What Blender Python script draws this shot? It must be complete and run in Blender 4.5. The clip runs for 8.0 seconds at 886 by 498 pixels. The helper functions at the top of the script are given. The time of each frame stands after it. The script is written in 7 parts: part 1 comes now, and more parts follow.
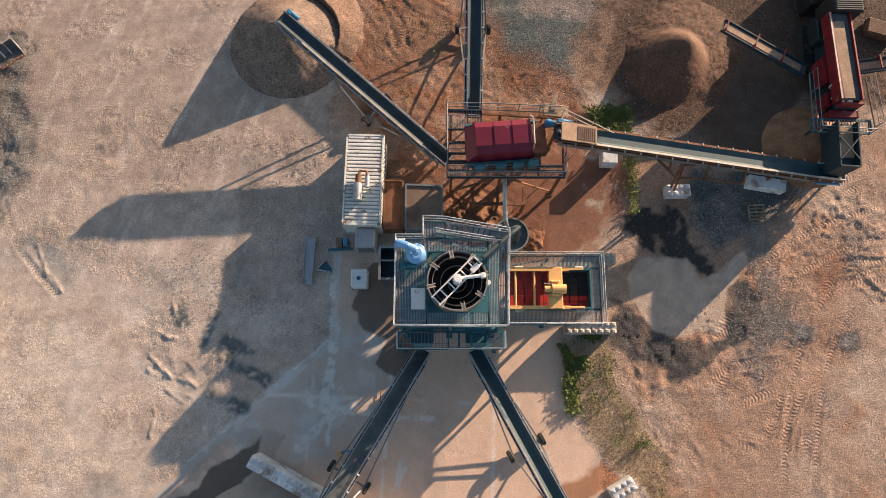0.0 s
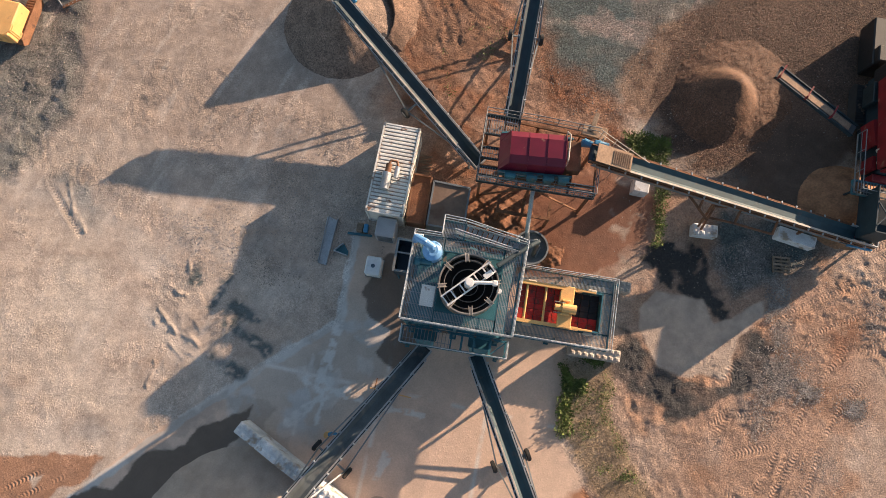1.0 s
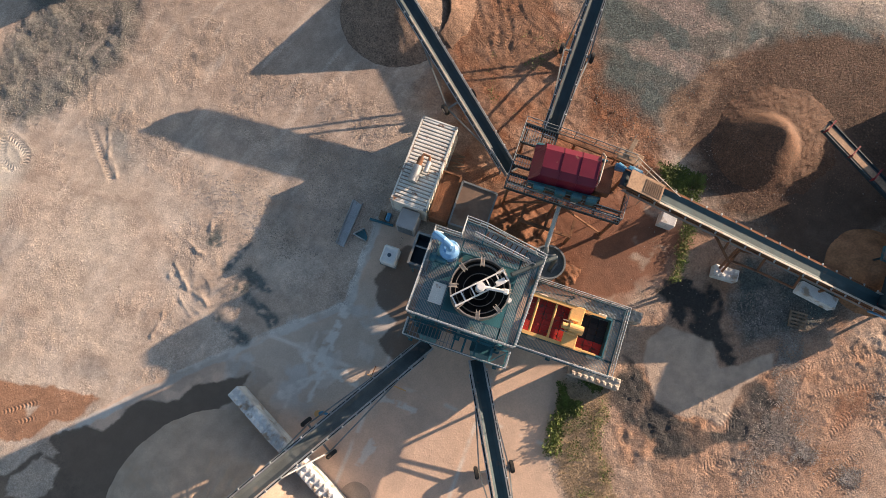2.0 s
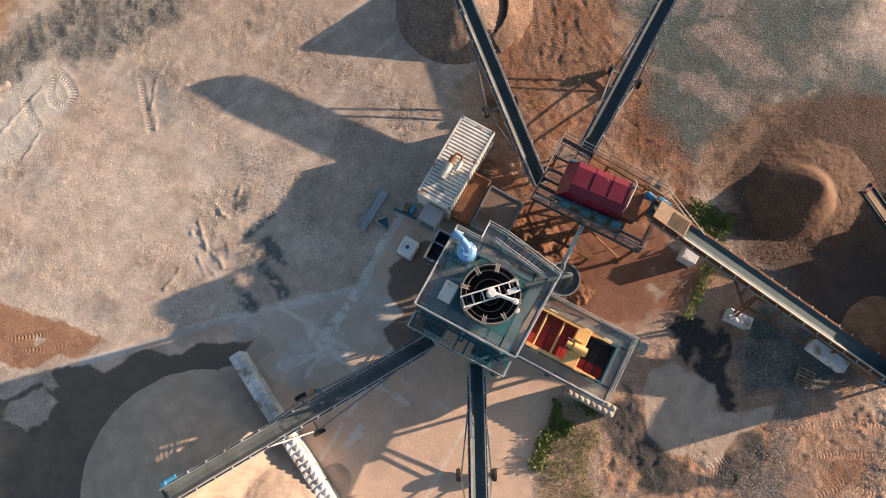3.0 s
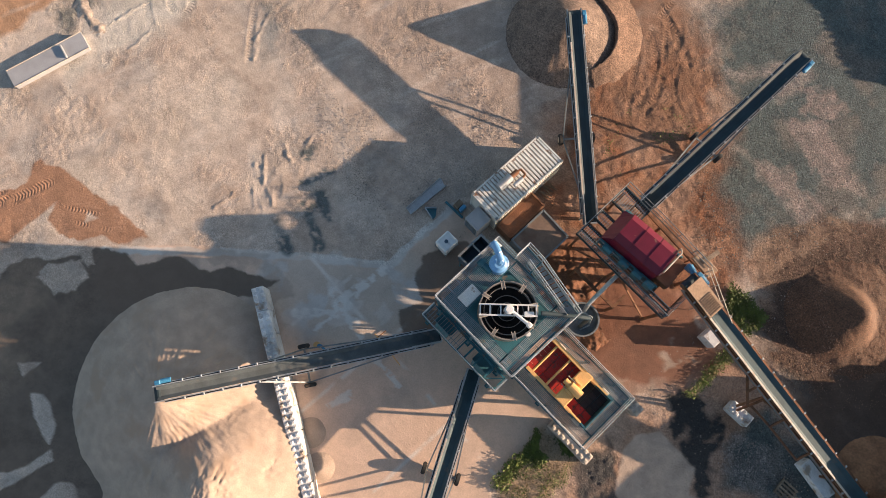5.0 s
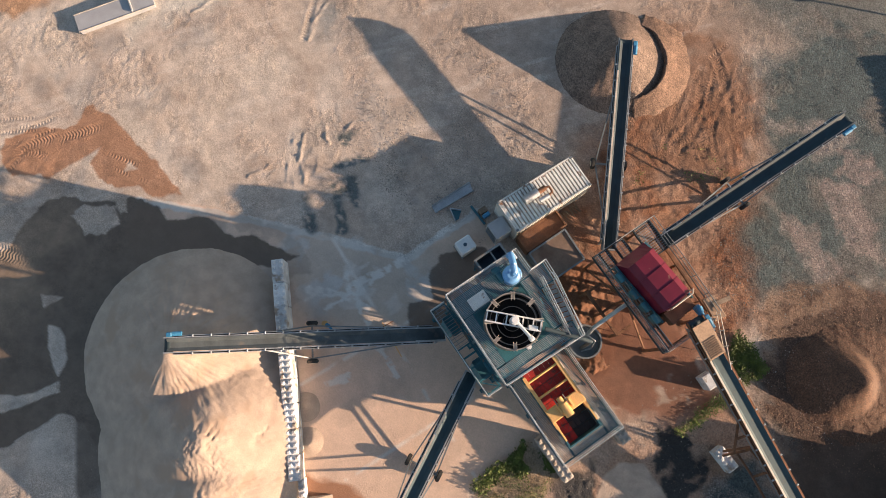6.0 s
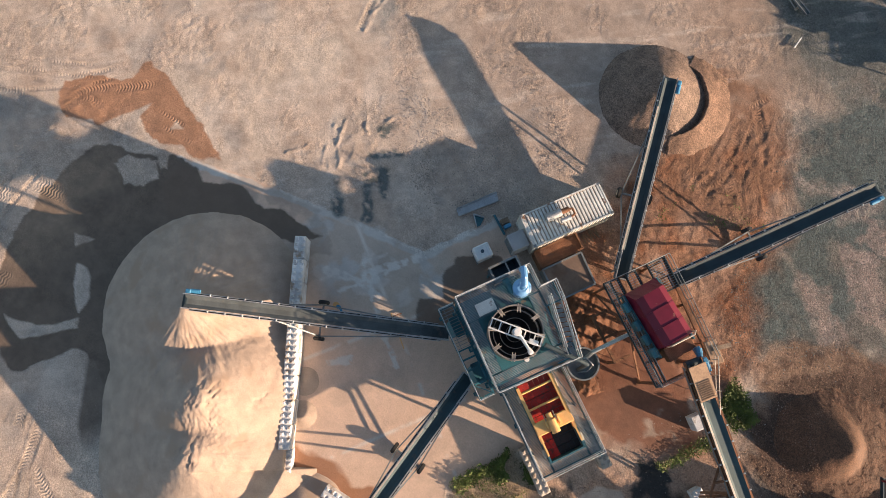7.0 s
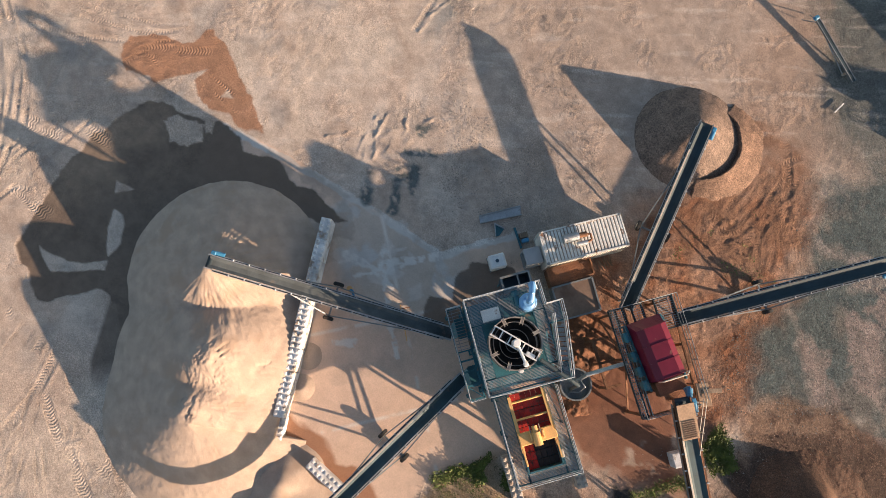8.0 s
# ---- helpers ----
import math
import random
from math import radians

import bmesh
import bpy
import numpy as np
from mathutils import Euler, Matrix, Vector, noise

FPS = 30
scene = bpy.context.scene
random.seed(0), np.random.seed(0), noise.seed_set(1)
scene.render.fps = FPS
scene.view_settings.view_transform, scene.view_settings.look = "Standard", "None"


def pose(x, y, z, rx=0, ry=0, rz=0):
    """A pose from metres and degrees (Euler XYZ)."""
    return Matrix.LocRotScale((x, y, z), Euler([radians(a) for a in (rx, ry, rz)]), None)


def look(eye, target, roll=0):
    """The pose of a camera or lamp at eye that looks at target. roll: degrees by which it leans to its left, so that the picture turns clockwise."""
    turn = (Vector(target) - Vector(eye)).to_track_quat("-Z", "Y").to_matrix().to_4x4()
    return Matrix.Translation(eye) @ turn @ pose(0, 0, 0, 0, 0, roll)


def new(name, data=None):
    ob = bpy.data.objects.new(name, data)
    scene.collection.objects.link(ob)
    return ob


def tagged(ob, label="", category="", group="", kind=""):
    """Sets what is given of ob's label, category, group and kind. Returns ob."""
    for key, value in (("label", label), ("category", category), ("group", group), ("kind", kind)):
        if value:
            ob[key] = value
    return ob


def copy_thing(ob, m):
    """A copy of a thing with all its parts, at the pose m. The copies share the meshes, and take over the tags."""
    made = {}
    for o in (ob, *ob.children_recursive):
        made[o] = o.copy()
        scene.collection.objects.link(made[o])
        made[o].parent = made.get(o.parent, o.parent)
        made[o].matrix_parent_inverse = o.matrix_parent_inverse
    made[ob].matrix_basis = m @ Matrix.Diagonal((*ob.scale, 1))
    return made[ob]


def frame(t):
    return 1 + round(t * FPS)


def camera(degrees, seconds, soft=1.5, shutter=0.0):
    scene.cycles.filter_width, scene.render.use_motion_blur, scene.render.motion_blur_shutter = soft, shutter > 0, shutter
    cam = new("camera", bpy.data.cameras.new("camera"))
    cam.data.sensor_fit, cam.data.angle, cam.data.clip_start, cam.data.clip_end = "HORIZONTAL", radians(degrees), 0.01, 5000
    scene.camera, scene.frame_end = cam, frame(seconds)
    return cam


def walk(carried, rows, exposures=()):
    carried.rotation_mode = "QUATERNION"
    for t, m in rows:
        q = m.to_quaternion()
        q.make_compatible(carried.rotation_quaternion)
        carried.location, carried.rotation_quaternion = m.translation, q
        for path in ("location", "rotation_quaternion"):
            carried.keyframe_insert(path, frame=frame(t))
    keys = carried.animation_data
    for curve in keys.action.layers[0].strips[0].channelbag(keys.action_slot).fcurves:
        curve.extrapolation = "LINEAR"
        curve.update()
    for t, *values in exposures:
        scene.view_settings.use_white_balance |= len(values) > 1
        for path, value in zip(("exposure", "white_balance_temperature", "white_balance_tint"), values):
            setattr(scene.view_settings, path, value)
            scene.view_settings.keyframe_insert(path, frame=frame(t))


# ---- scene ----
# ---------------------------------------------------------------- camera
cam = camera(70.0, 8.0, soft=0.6)
PATH = [
    (0.0, (0.000, 0.000, 41.431), (11.451, 0.0, 0.000)),
    (0.5, (0.096, 0.036, 41.472), (11.417, 0.0, 4.730)),
    (1.0, (0.183, 0.061, 41.494), (11.384, 0.0, 9.424)),
    (1.5, (0.264, 0.078, 41.514), (11.350, 0.0, 14.090)),
    (2.0, (0.339, 0.088, 41.548), (11.316, 0.0, 18.737)),
    (2.5, (0.409, 0.094, 41.611), (11.282, 0.0, 23.370)),
    (3.0, (0.475, 0.096, 41.715), (11.249, 0.0, 27.996)),
    (3.5, (0.537, 0.097, 41.872), (11.215, 0.0, 32.621)),
    (4.0, (0.598, 0.099, 42.089), (11.181, 0.0, 37.249)),
    (4.5, (0.658, 0.104, 42.375), (11.148, 0.0, 41.885)),
    (5.0, (0.718, 0.113, 42.735), (11.114, 0.0, 46.532)),
    (5.5, (0.778, 0.128, 43.171), (11.080, 0.0, 51.193)),
    (6.0, (0.841, 0.152, 43.686), (11.047, 0.0, 55.871)),
    (6.5, (0.906, 0.187, 44.279), (11.013, 0.0, 60.566)),
    (7.0, (0.975, 0.233, 44.948), (10.979, 0.0, 65.281)),
    (7.5, (1.049, 0.293, 45.689), (10.946, 0.0, 70.015)),
    (8.0, (1.130, 0.370, 46.497), (10.912, 0.0, 74.768)),
]
walk(cam, [(t, pose(*p, *r)) for t, p, r in PATH], exposures=[(0.0, 1.24, 6500, 10), (8.0, 1.24, 6500, 10)])

# ---------------------------------------------------------------- daylight
SUN_AZ, SUN_EL = radians(46.8), radians(12.95)
world = bpy.data.worlds.new("sky")
scene.world = world
world.use_nodes = True
sky = world.node_tree.nodes.new("ShaderNodeTexSky")
sky.sky_type, sky.sun_disc = "NISHITA", False
sky.sun_elevation, sky.sun_rotation = SUN_EL, SUN_AZ
world.node_tree.links.new(sky.outputs[0], world.node_tree.nodes["Background"].inputs[0])
world.node_tree.nodes["Background"].inputs[1].default_value = 0.081
sun = new("sun", bpy.data.lights.new("sun", "SUN"))
sun.data.energy, sun.data.angle, sun.data.color = 5.0, radians(0.5), (1.0, 0.735, 0.53)
to_sun = Vector((math.sin(SUN_AZ) * math.cos(SUN_EL), math.cos(SUN_AZ) * math.cos(SUN_EL), math.sin(SUN_EL)))
sun.matrix_world = look(to_sun * 80, (0, 0, 0))


# ---------------------------------------------------------------- materials
def mat(name, base, rough=0.7, metal=0.0, grain=20.0, vary=0.25, bump=0.006, stain=None, stain_at=0.62, stain_scale=1.5, piece=0.0, pebble=0.0):
    """A painted, rusty or mineral surface: two scales of colour change, stains and fine relief."""
    m = bpy.data.materials.new(name)
    m.use_nodes = True
    nt = m.node_tree
    b = nt.nodes["Principled BSDF"]
    b.inputs["Roughness"].default_value, b.inputs["Metallic"].default_value = rough, metal
    geo = nt.nodes.new("ShaderNodeNewGeometry")

    def tex(scale, detail=4.0):
        n = nt.nodes.new("ShaderNodeTexNoise")
        n.inputs["Scale"].default_value, n.inputs["Detail"].default_value = scale, detail
        nt.links.new(geo.outputs["Position"], n.inputs["Vector"])
        return n.outputs["Fac"]

    def ramp(fac, lo, hi, a=0.3, z=0.7):
        r = nt.nodes.new("ShaderNodeMapRange")
        r.inputs[1].default_value, r.inputs[2].default_value, r.inputs[3].default_value, r.inputs[4].default_value = a, z, lo, hi
        nt.links.new(fac, r.inputs[0])
        return r.outputs[0]

    def mixed(fac, a, c, how="MIX"):
        x = nt.nodes.new("ShaderNodeMix")
        x.data_type, x.blend_type = "RGBA", how
        for s, v in ((0, fac), (6, a), (7, c)):
            if hasattr(v, "links"):
                nt.links.new(v, x.inputs[s])
            else:
                x.inputs[s].default_value = v if s == 0 else (*v, 1)
        return x.outputs[2]

    big, small = tex(1.1), tex(grain)
    col = mixed(ramp(big, 0, 1), tuple(v * (1 - vary) for v in base), tuple(min(1, v * (1 + vary)) for v in base))
    grey = nt.nodes.new("ShaderNodeCombineColor")
    g = ramp(small, 1 - vary, 1 + vary * 0.6)
    for s in range(3):
        nt.links.new(g, grey.inputs[s])
    col = mixed(1.0, col, grey.outputs[0], "MULTIPLY")
    if piece:
        info = nt.nodes.new("ShaderNodeObjectInfo")
        shade = nt.nodes.new("ShaderNodeCombineColor")
        p = ramp(info.outputs["Random"], 1 - piece, 1 + piece, 0, 1)
        for s in range(3):
            nt.links.new(p, shade.inputs[s])
        col = mixed(1.0, col, shade.outputs[0], "MULTIPLY")
    if stain:
        col = mixed(ramp(tex(stain_scale, 7.0), 0, 1, stain_at, stain_at + 0.1), col, stain)
    if pebble:
        cell = nt.nodes.new("ShaderNodeTexVoronoi")
        cell.inputs["Scale"].default_value = pebble
        nt.links.new(geo.outputs["Position"], cell.inputs["Vector"])
        one = nt.nodes.new("ShaderNodeSeparateColor")
        nt.links.new(cell.outputs["Color"], one.inputs[0])
        shade = nt.nodes.new("ShaderNodeCombineColor")
        p = ramp(one.outputs[0], 0.6, 1.45, 0, 1)
        for s in range(3):
            nt.links.new(p, shade.inputs[s])
        col = mixed(1.0, col, shade.outputs[0], "MULTIPLY")
        less = nt.nodes.new("ShaderNodeMath")
        less.operation = "SUBTRACT"
        nt.links.new(small, less.inputs[0])
        nt.links.new(cell.outputs["Distance"], less.inputs[1])
        small = less.outputs[0]
    nt.links.new(col, b.inputs["Base Color"])
    if bump:
        bp = nt.nodes.new("ShaderNodeBump")
        bp.inputs["Distance"].default_value, bp.inputs["Strength"].default_value = bump, 0.6
        nt.links.new(small, bp.inputs["Height"])
        nt.links.new(bp.outputs[0], b.inputs["Normal"])
    nt.links.new(ramp(small, max(0.05, rough - 0.12), min(1, rough + 0.12)), b.inputs["Roughness"])
    return m


M = dict(
    galv=mat("galvanised_steel", (0.42, 0.44, 0.45), 0.45, 0.55, stain=(0.2, 0.11, 0.06), stain_at=0.66),
    grating=mat("dusty_steel_grating", (0.26, 0.29, 0.31), 0.6, 0.4, stain=(0.3, 0.2, 0.14), stain_at=0.6),
    teal=mat("dark_teal_paint", (0.03, 0.13, 0.165), 0.5, 0.0, stain=(0.2, 0.13, 0.09), stain_at=0.62),
    belt=mat("black_rubber_belt", (0.017, 0.036, 0.046), 0.7, 0.0, stain=(0.06, 0.06, 0.055), stain_at=0.68),
    dark_teal=mat("sooty_teal_paint", (0.01, 0.022, 0.026), 0.6, 0.0, stain=(0.035, 0.03, 0.026), stain_at=0.6),
    teal_belt=mat("grey_teal_rubber_belt", (0.026, 0.06, 0.072), 0.65, 0.0, stain=(0.085, 0.08, 0.072), stain_at=0.64),
    dusty_belt=mat("dust_covered_belt", (0.085, 0.1, 0.104), 0.85, 0.0, stain=(0.13, 0.12, 0.108), stain_at=0.58),
    frame=mat("grey_conveyor_steel", (0.2, 0.22, 0.23), 0.55, 0.3, stain=(0.3, 0.19, 0.12), stain_at=0.62),
    cream=mat("sun_bleached_cream_paint", (0.52, 0.45, 0.37), 0.6, 0.0, stain=(0.3, 0.17, 0.1), stain_at=0.62),
    white=mat("white_paint", (0.74, 0.73, 0.7), 0.5, 0.0, vary=0.1, stain=(0.36, 0.24, 0.16), stain_at=0.68),
    roof=mat("weathered_white_container", (0.7, 0.68, 0.63), 0.55, 0.0, vary=0.15, stain=(0.25, 0.13, 0.075), stain_at=0.6, stain_scale=2.2),
    red=mat("dark_red_paint", (0.15, 0.006, 0.026), 0.45, 0.0, vary=0.14, bump=0.003, stain=(0.3, 0.16, 0.11), stain_at=0.7),
    signal=mat("signal_red_paint", (0.2, 0.012, 0.016), 0.5, 0.0, stain=(0.25, 0.14, 0.09), stain_at=0.62),
    panel=mat("red_polyurethane", (0.36, 0.018, 0.012), 0.5, 0.0, stain=(0.12, 0.03, 0.02), stain_at=0.55, stain_scale=4),
    yellow=mat("amber_yellow_paint", (0.74, 0.42, 0.155), 0.5, 0.0, vary=0.12, stain=(0.3, 0.16, 0.08), stain_at=0.64),
    black=mat("black_wear_rubber", (0.012, 0.012, 0.013), 0.6, 0.0, stain=(0.06, 0.045, 0.03), stain_at=0.66),
    ring=mat("worn_ring_steel", (0.3, 0.27, 0.24), 0.5, 0.3),
    blue=mat("light_blue_paint", (0.16, 0.36, 0.62), 0.4, 0.0, vary=0.12, stain=(0.3, 0.3, 0.3), stain_at=0.7),
    motor=mat("blue_motor_paint", (0.05, 0.22, 0.38), 0.45),
    navy=mat("dark_blue_tank", (0.045, 0.085, 0.125), 0.5),
    rust=mat("rusty_steel", (0.2, 0.095, 0.05), 0.85, 0.1, vary=0.4, stain=(0.09, 0.05, 0.035)),
    tyre=mat("tyre_rubber", (0.03, 0.03, 0.03), 0.9, stain=(0.2, 0.14, 0.1), stain_at=0.6),
    concrete=mat("cast_concrete", (0.64, 0.63, 0.62), 0.9, 0.0, vary=0.2, bump=0.02, stain=(0.34, 0.27, 0.21), stain_at=0.56, piece=0.12),
    dusty_concrete=mat("dust_covered_concrete", (0.4, 0.35, 0.3), 0.9, 0.0, vary=0.2, stain=(0.25, 0.19, 0.15), stain_at=0.56, piece=0.12),
    roof_dirt=mat("dirt_in_roof_folds", (0.36, 0.3, 0.25), 0.75, 0.0, vary=0.3, stain=(0.2, 0.1, 0.06), stain_at=0.55),
    plastic=mat("white_tank_plastic", (0.68, 0.7, 0.7), 0.4, vary=0.06),
    wood=mat("weathered_timber", (0.22, 0.16, 0.11), 0.85, vary=0.35, piece=0.2),
    cabin=mat("grey_membrane_roof", (0.36, 0.36, 0.37), 0.8, vary=0.1),
    mud=mat("damp_brown_mud", (0.19, 0.082, 0.041), 0.9, grain=12.0, vary=0.35, bump=0.04, stain=(0.15, 0.075, 0.045), stain_at=0.55),
    sand=mat("heaped_fine_sand", (0.44, 0.335, 0.262), 0.95, grain=14.0, vary=0.14, bump=0.035, stain=(0.4, 0.29, 0.215), stain_at=0.56, stain_scale=0.5),
    gravel=mat("heaped_grey_brown_gravel", (0.19, 0.132, 0.1), 0.95, grain=13.0, vary=0.28, bump=0.03, pebble=13.0),
    rust_gravel=mat("rust_brown_gravel", (0.205, 0.124, 0.083), 0.95, grain=13.0, vary=0.28, bump=0.03, pebble=13.0),
    brown_gravel=mat("heaped_brown_gravel", (0.122, 0.06, 0.033), 0.95, grain=11.0, vary=0.25, bump=0.03, pebble=15.0),
    damp_sand=mat("damp_sandy_fines", (0.3, 0.15, 0.077), 0.95, grain=8.0, vary=0.3, bump=0.02),
    dry_fines=mat("dry_brown_fines", (0.35, 0.235, 0.155), 0.95, grain=8.0, vary=0.25),
    sediment=mat("settled_brown_sediment", (0.2, 0.135, 0.1), 0.8, grain=7.0, vary=0.18, stain=(0.14, 0.085, 0.06), stain_at=0.55, stain_scale=0.8),
    dry_earth=mat("pale_dry_earth", (0.46, 0.37, 0.3), 0.95, grain=8.0, vary=0.3, bump=0.03),
    clod=mat("dry_clod", (0.36, 0.28, 0.22), 0.95, grain=5.0, vary=0.35),
    dark_stone=mat("brown_crushed_stone", (0.2, 0.118, 0.078), 0.9, grain=6.0, vary=0.45),
    grey_stone=mat("grey_crushed_stone", (0.135, 0.142, 0.138), 0.9, grain=6.0, vary=0.45),
    stone=mat("loose_stone", (0.3, 0.26, 0.23), 0.9, grain=6.0, vary=0.35),
    leaf=mat("weed_leaf", (0.105, 0.14, 0.028), 0.7, grain=3.0, vary=0.4),
    straw=mat("dry_grass", (0.25, 0.18, 0.095), 0.85, grain=3.0, vary=0.3),
)


# ---------------------------------------------------------------- building helpers
def thing(name, at, label, category, group="", turn=0.0):
    ob = new(name)
    ob.empty_display_size = 0.3
    ob.matrix_world = pose(*at, 0, 0, turn)
    return tagged(ob, label, category, group)


def part(name, bm, material, parent, label="", smooth=False):
    me = bpy.data.meshes.new(name)
    bm.to_mesh(me)
    bm.free()
    me.materials.append(M[material])
    if smooth:
        me.polygons.foreach_set("use_smooth", [True] * len(me.polygons))
    ob = new(name, me)
    ob.parent = parent
    return tagged(ob, label)


def box(bm, c, s, turn=None, bevel=0.0):
    """A box of size s round c, with its upright and level edges eased."""
    m = Matrix.Translation(c) @ (turn.to_4x4() if turn else Matrix()) @ Matrix.Diagonal((*s, 1))
    vs = bmesh.ops.create_cube(bm, size=1, matrix=m)["verts"]
    if bevel:
        es = list({e for v in vs for e in v.link_edges})
        bmesh.ops.bevel(bm, geom=es, offset=bevel, segments=1, affect="EDGES")


def beam(bm, p, q, w, h=None):
    """A straight bar from p to q; w wide and h deep."""
    p, q = Vector(p), Vector(q)
    d = q - p
    x = d.normalized()
    side = Vector((-x.y, x.x, 0)) if abs(x.z) < 0.99 else Vector((0, 1, 0))
    side.normalize()
    up = x.cross(side)
    m = Matrix((x * d.length, side * w, up * (h or w))).transposed().to_4x4()
    bmesh.ops.create_cube(bm, size=1, matrix=Matrix.Translation((p + q) / 2) @ m)


def tube(bm, p, q, r, seg=10, r2=None, caps=True):
    p, q = Vector(p), Vector(q)
    d = q - p
    m = Matrix.Translation((p + q) / 2) @ d.to_track_quat("Z", "Y").to_matrix().to_4x4()
    bmesh.ops.create_cone(bm, cap_ends=caps, segments=seg, radius1=r, radius2=r if r2 is None else r2, depth=d.length, matrix=m)


def pipe(bm, pts, r, seg=8):
    for a, b in zip(pts, pts[1:]):
        tube(bm, a, b, r, seg)
    for p in pts[1:-1]:
        bmesh.ops.create_icosphere(bm, subdivisions=1, radius=r * 1.04, matrix=Matrix.Translation(p))


def ring(bm, c, r0, r1, z0, z1, seg=40):
    """An upright ring, r0 to r1 across the wall, z0 to z1 high."""
    loops = []
    for r, z in ((r0, z0), (r1, z0), (r1, z1), (r0, z1)):
        loops.append([bm.verts.new((c[0] + r * math.cos(k * math.tau / seg), c[1] + r * math.sin(k * math.tau / seg), c[2] + z)) for k in range(seg)])
    for a in range(4):
        u, v = loops[a], loops[(a + 1) % 4]
        for k in range(seg):
            bm.faces.new((u[k], u[(k + 1) % seg], v[(k + 1) % seg], v[k]))


def prism(bm, outline, z0, z1):
    lo = [bm.verts.new((x, y, z0)) for x, y in outline]
    hi = [bm.verts.new((x, y, z1)) for x, y in outline]
    n = len(outline)
    bm.faces.new(lo[::-1])
    bm.faces.new(hi)
    for k in range(n):
        bm.faces.new((lo[k], lo[(k + 1) % n], hi[(k + 1) % n], hi[k]))


def B():
    return bmesh.new()


# ---------------------------------------------------------------- noise for the ground and the heaps
RNG = np.random.default_rng(7)
TABLE = RNG.random((256, 256))


def vnoise(x, y):
    xi, yi = np.floor(x).astype(int), np.floor(y).astype(int)
    u, v = x - xi, y - yi
    u, v = u * u * (3 - 2 * u), v * v * (3 - 2 * v)
    g = lambda a, b: TABLE[(xi + a) % 256, (yi + b) % 256]
    return (g(0, 0) * (1 - u) + g(1, 0) * u) * (1 - v) + (g(0, 1) * (1 - u) + g(1, 1) * u) * v


def fbm(x, y, scale, octaves=4, seed=0.0):
    out, amp, total = 0.0, 1.0, 0.0
    x, y = x / scale + 17.3 * seed, y / scale - 9.1 * seed
    for _ in range(octaves):
        out, total = out + amp * vnoise(x, y), total + amp
        x, y, amp = x * 2.03 + 5.1, y * 2.03 + 1.7, amp * 0.5
    return out / total


def inside(x, y, outline, soft=0.3, rough=0.6, seed=1.0):
    """1 inside the outline, 0 outside, with a wandering, softened edge."""
    px, py = zip(*outline)
    reach = soft + rough + 0.1
    close = (x > min(px) - reach) & (x < max(px) + reach) & (y > min(py) - reach) & (y < max(py) + reach)
    out = np.zeros(x.shape)
    if close.any():
        out[close] = within(x[close], y[close], outline, soft, rough, seed)
    return out


def within(x, y, outline, soft, rough, seed):
    x = x + (fbm(x, y, 1.6, 4, seed) - 0.5) * 2 * rough
    y = y + (fbm(x, y, 1.6, 4, seed + 3) - 0.5) * 2 * rough
    dist, odd = np.full(x.shape, 1e9), np.zeros(x.shape, bool)
    for (ax, ay), (bx, by) in zip(outline, outline[1:] + outline[:1]):
        dx, dy = bx - ax, by - ay
        t = np.clip(((x - ax) * dx + (y - ay) * dy) / (dx * dx + dy * dy), 0, 1)
        dist = np.minimum(dist, np.hypot(x - ax - t * dx, y - ay - t * dy))
        if dy:
            odd ^= ((ay > y) != (by > y)) & (x < dx * (y - ay) / dy + ax)
    return np.clip(0.5 + np.where(odd, dist, -dist) / soft, 0, 1)


def along(x, y, line):
    """Distance to a polyline and the way along it."""
    best, run, s = np.full(x.shape, 1e9), np.zeros(x.shape), 0.0
    for (ax, ay), (bx, by) in zip(line, line[1:]):
        dx, dy = bx - ax, by - ay
        n = math.hypot(dx, dy)
        t = np.clip(((x - ax) * dx + (y - ay) * dy) / (n * n), 0, 1)
        d = ((x - ax) * dy - (y - ay) * dx) / n
        far = np.hypot(x - ax - t * dx, y - ay - t * dy)
        near = far < np.abs(best)
        best, run = np.where(near, np.where(d < 0, -far, far), best), np.where(near, s + t * n, run)
        s += n
    return best, run


def curve(pts, n=7):
    """A smooth line through the points."""
    p = [Vector(q) for q in pts]
    p = [p[0] * 2 - p[1]] + p + [p[-1] * 2 - p[-2]]
    out = []
    for a, b, c, d in zip(p, p[1:], p[2:], p[3:]):
        for k in range(n):
            t = k / n
            out.append(0.5 * (b * 2 + (c - a) * t + (a * 2 - b * 5 + c * 4 - d) * t * t + (b * 3 - a - c * 3 + d) * t * t * t))
    return [tuple(q) for q in out] + [tuple(p[-2])]


def sheet(name, xs, ys, z):
    """A grid mesh over xs and ys at the heights z."""
    nx, ny = len(xs), len(ys)
    co = np.stack([np.repeat(xs[None], ny, 0), np.repeat(ys[:, None], nx, 1), z], -1).reshape(-1, 3)
    k = np.arange(nx * ny).reshape(ny, nx)
    quads = np.stack([k[:-1, :-1], k[:-1, 1:], k[1:, 1:], k[1:, :-1]], -1).reshape(-1, 4)
    me = bpy.data.meshes.new(name)
    me.vertices.add(len(co))
    me.vertices.foreach_set("co", co.ravel())
    me.loops.add(quads.size)
    me.loops.foreach_set("vertex_index", quads.ravel())
    me.polygons.add(len(quads))
    me.polygons.foreach_set("loop_start", np.arange(0, quads.size, 4))
    me.update()
    me.validate()
    me.polygons.foreach_set("use_smooth", [True] * len(me.polygons))
    return me


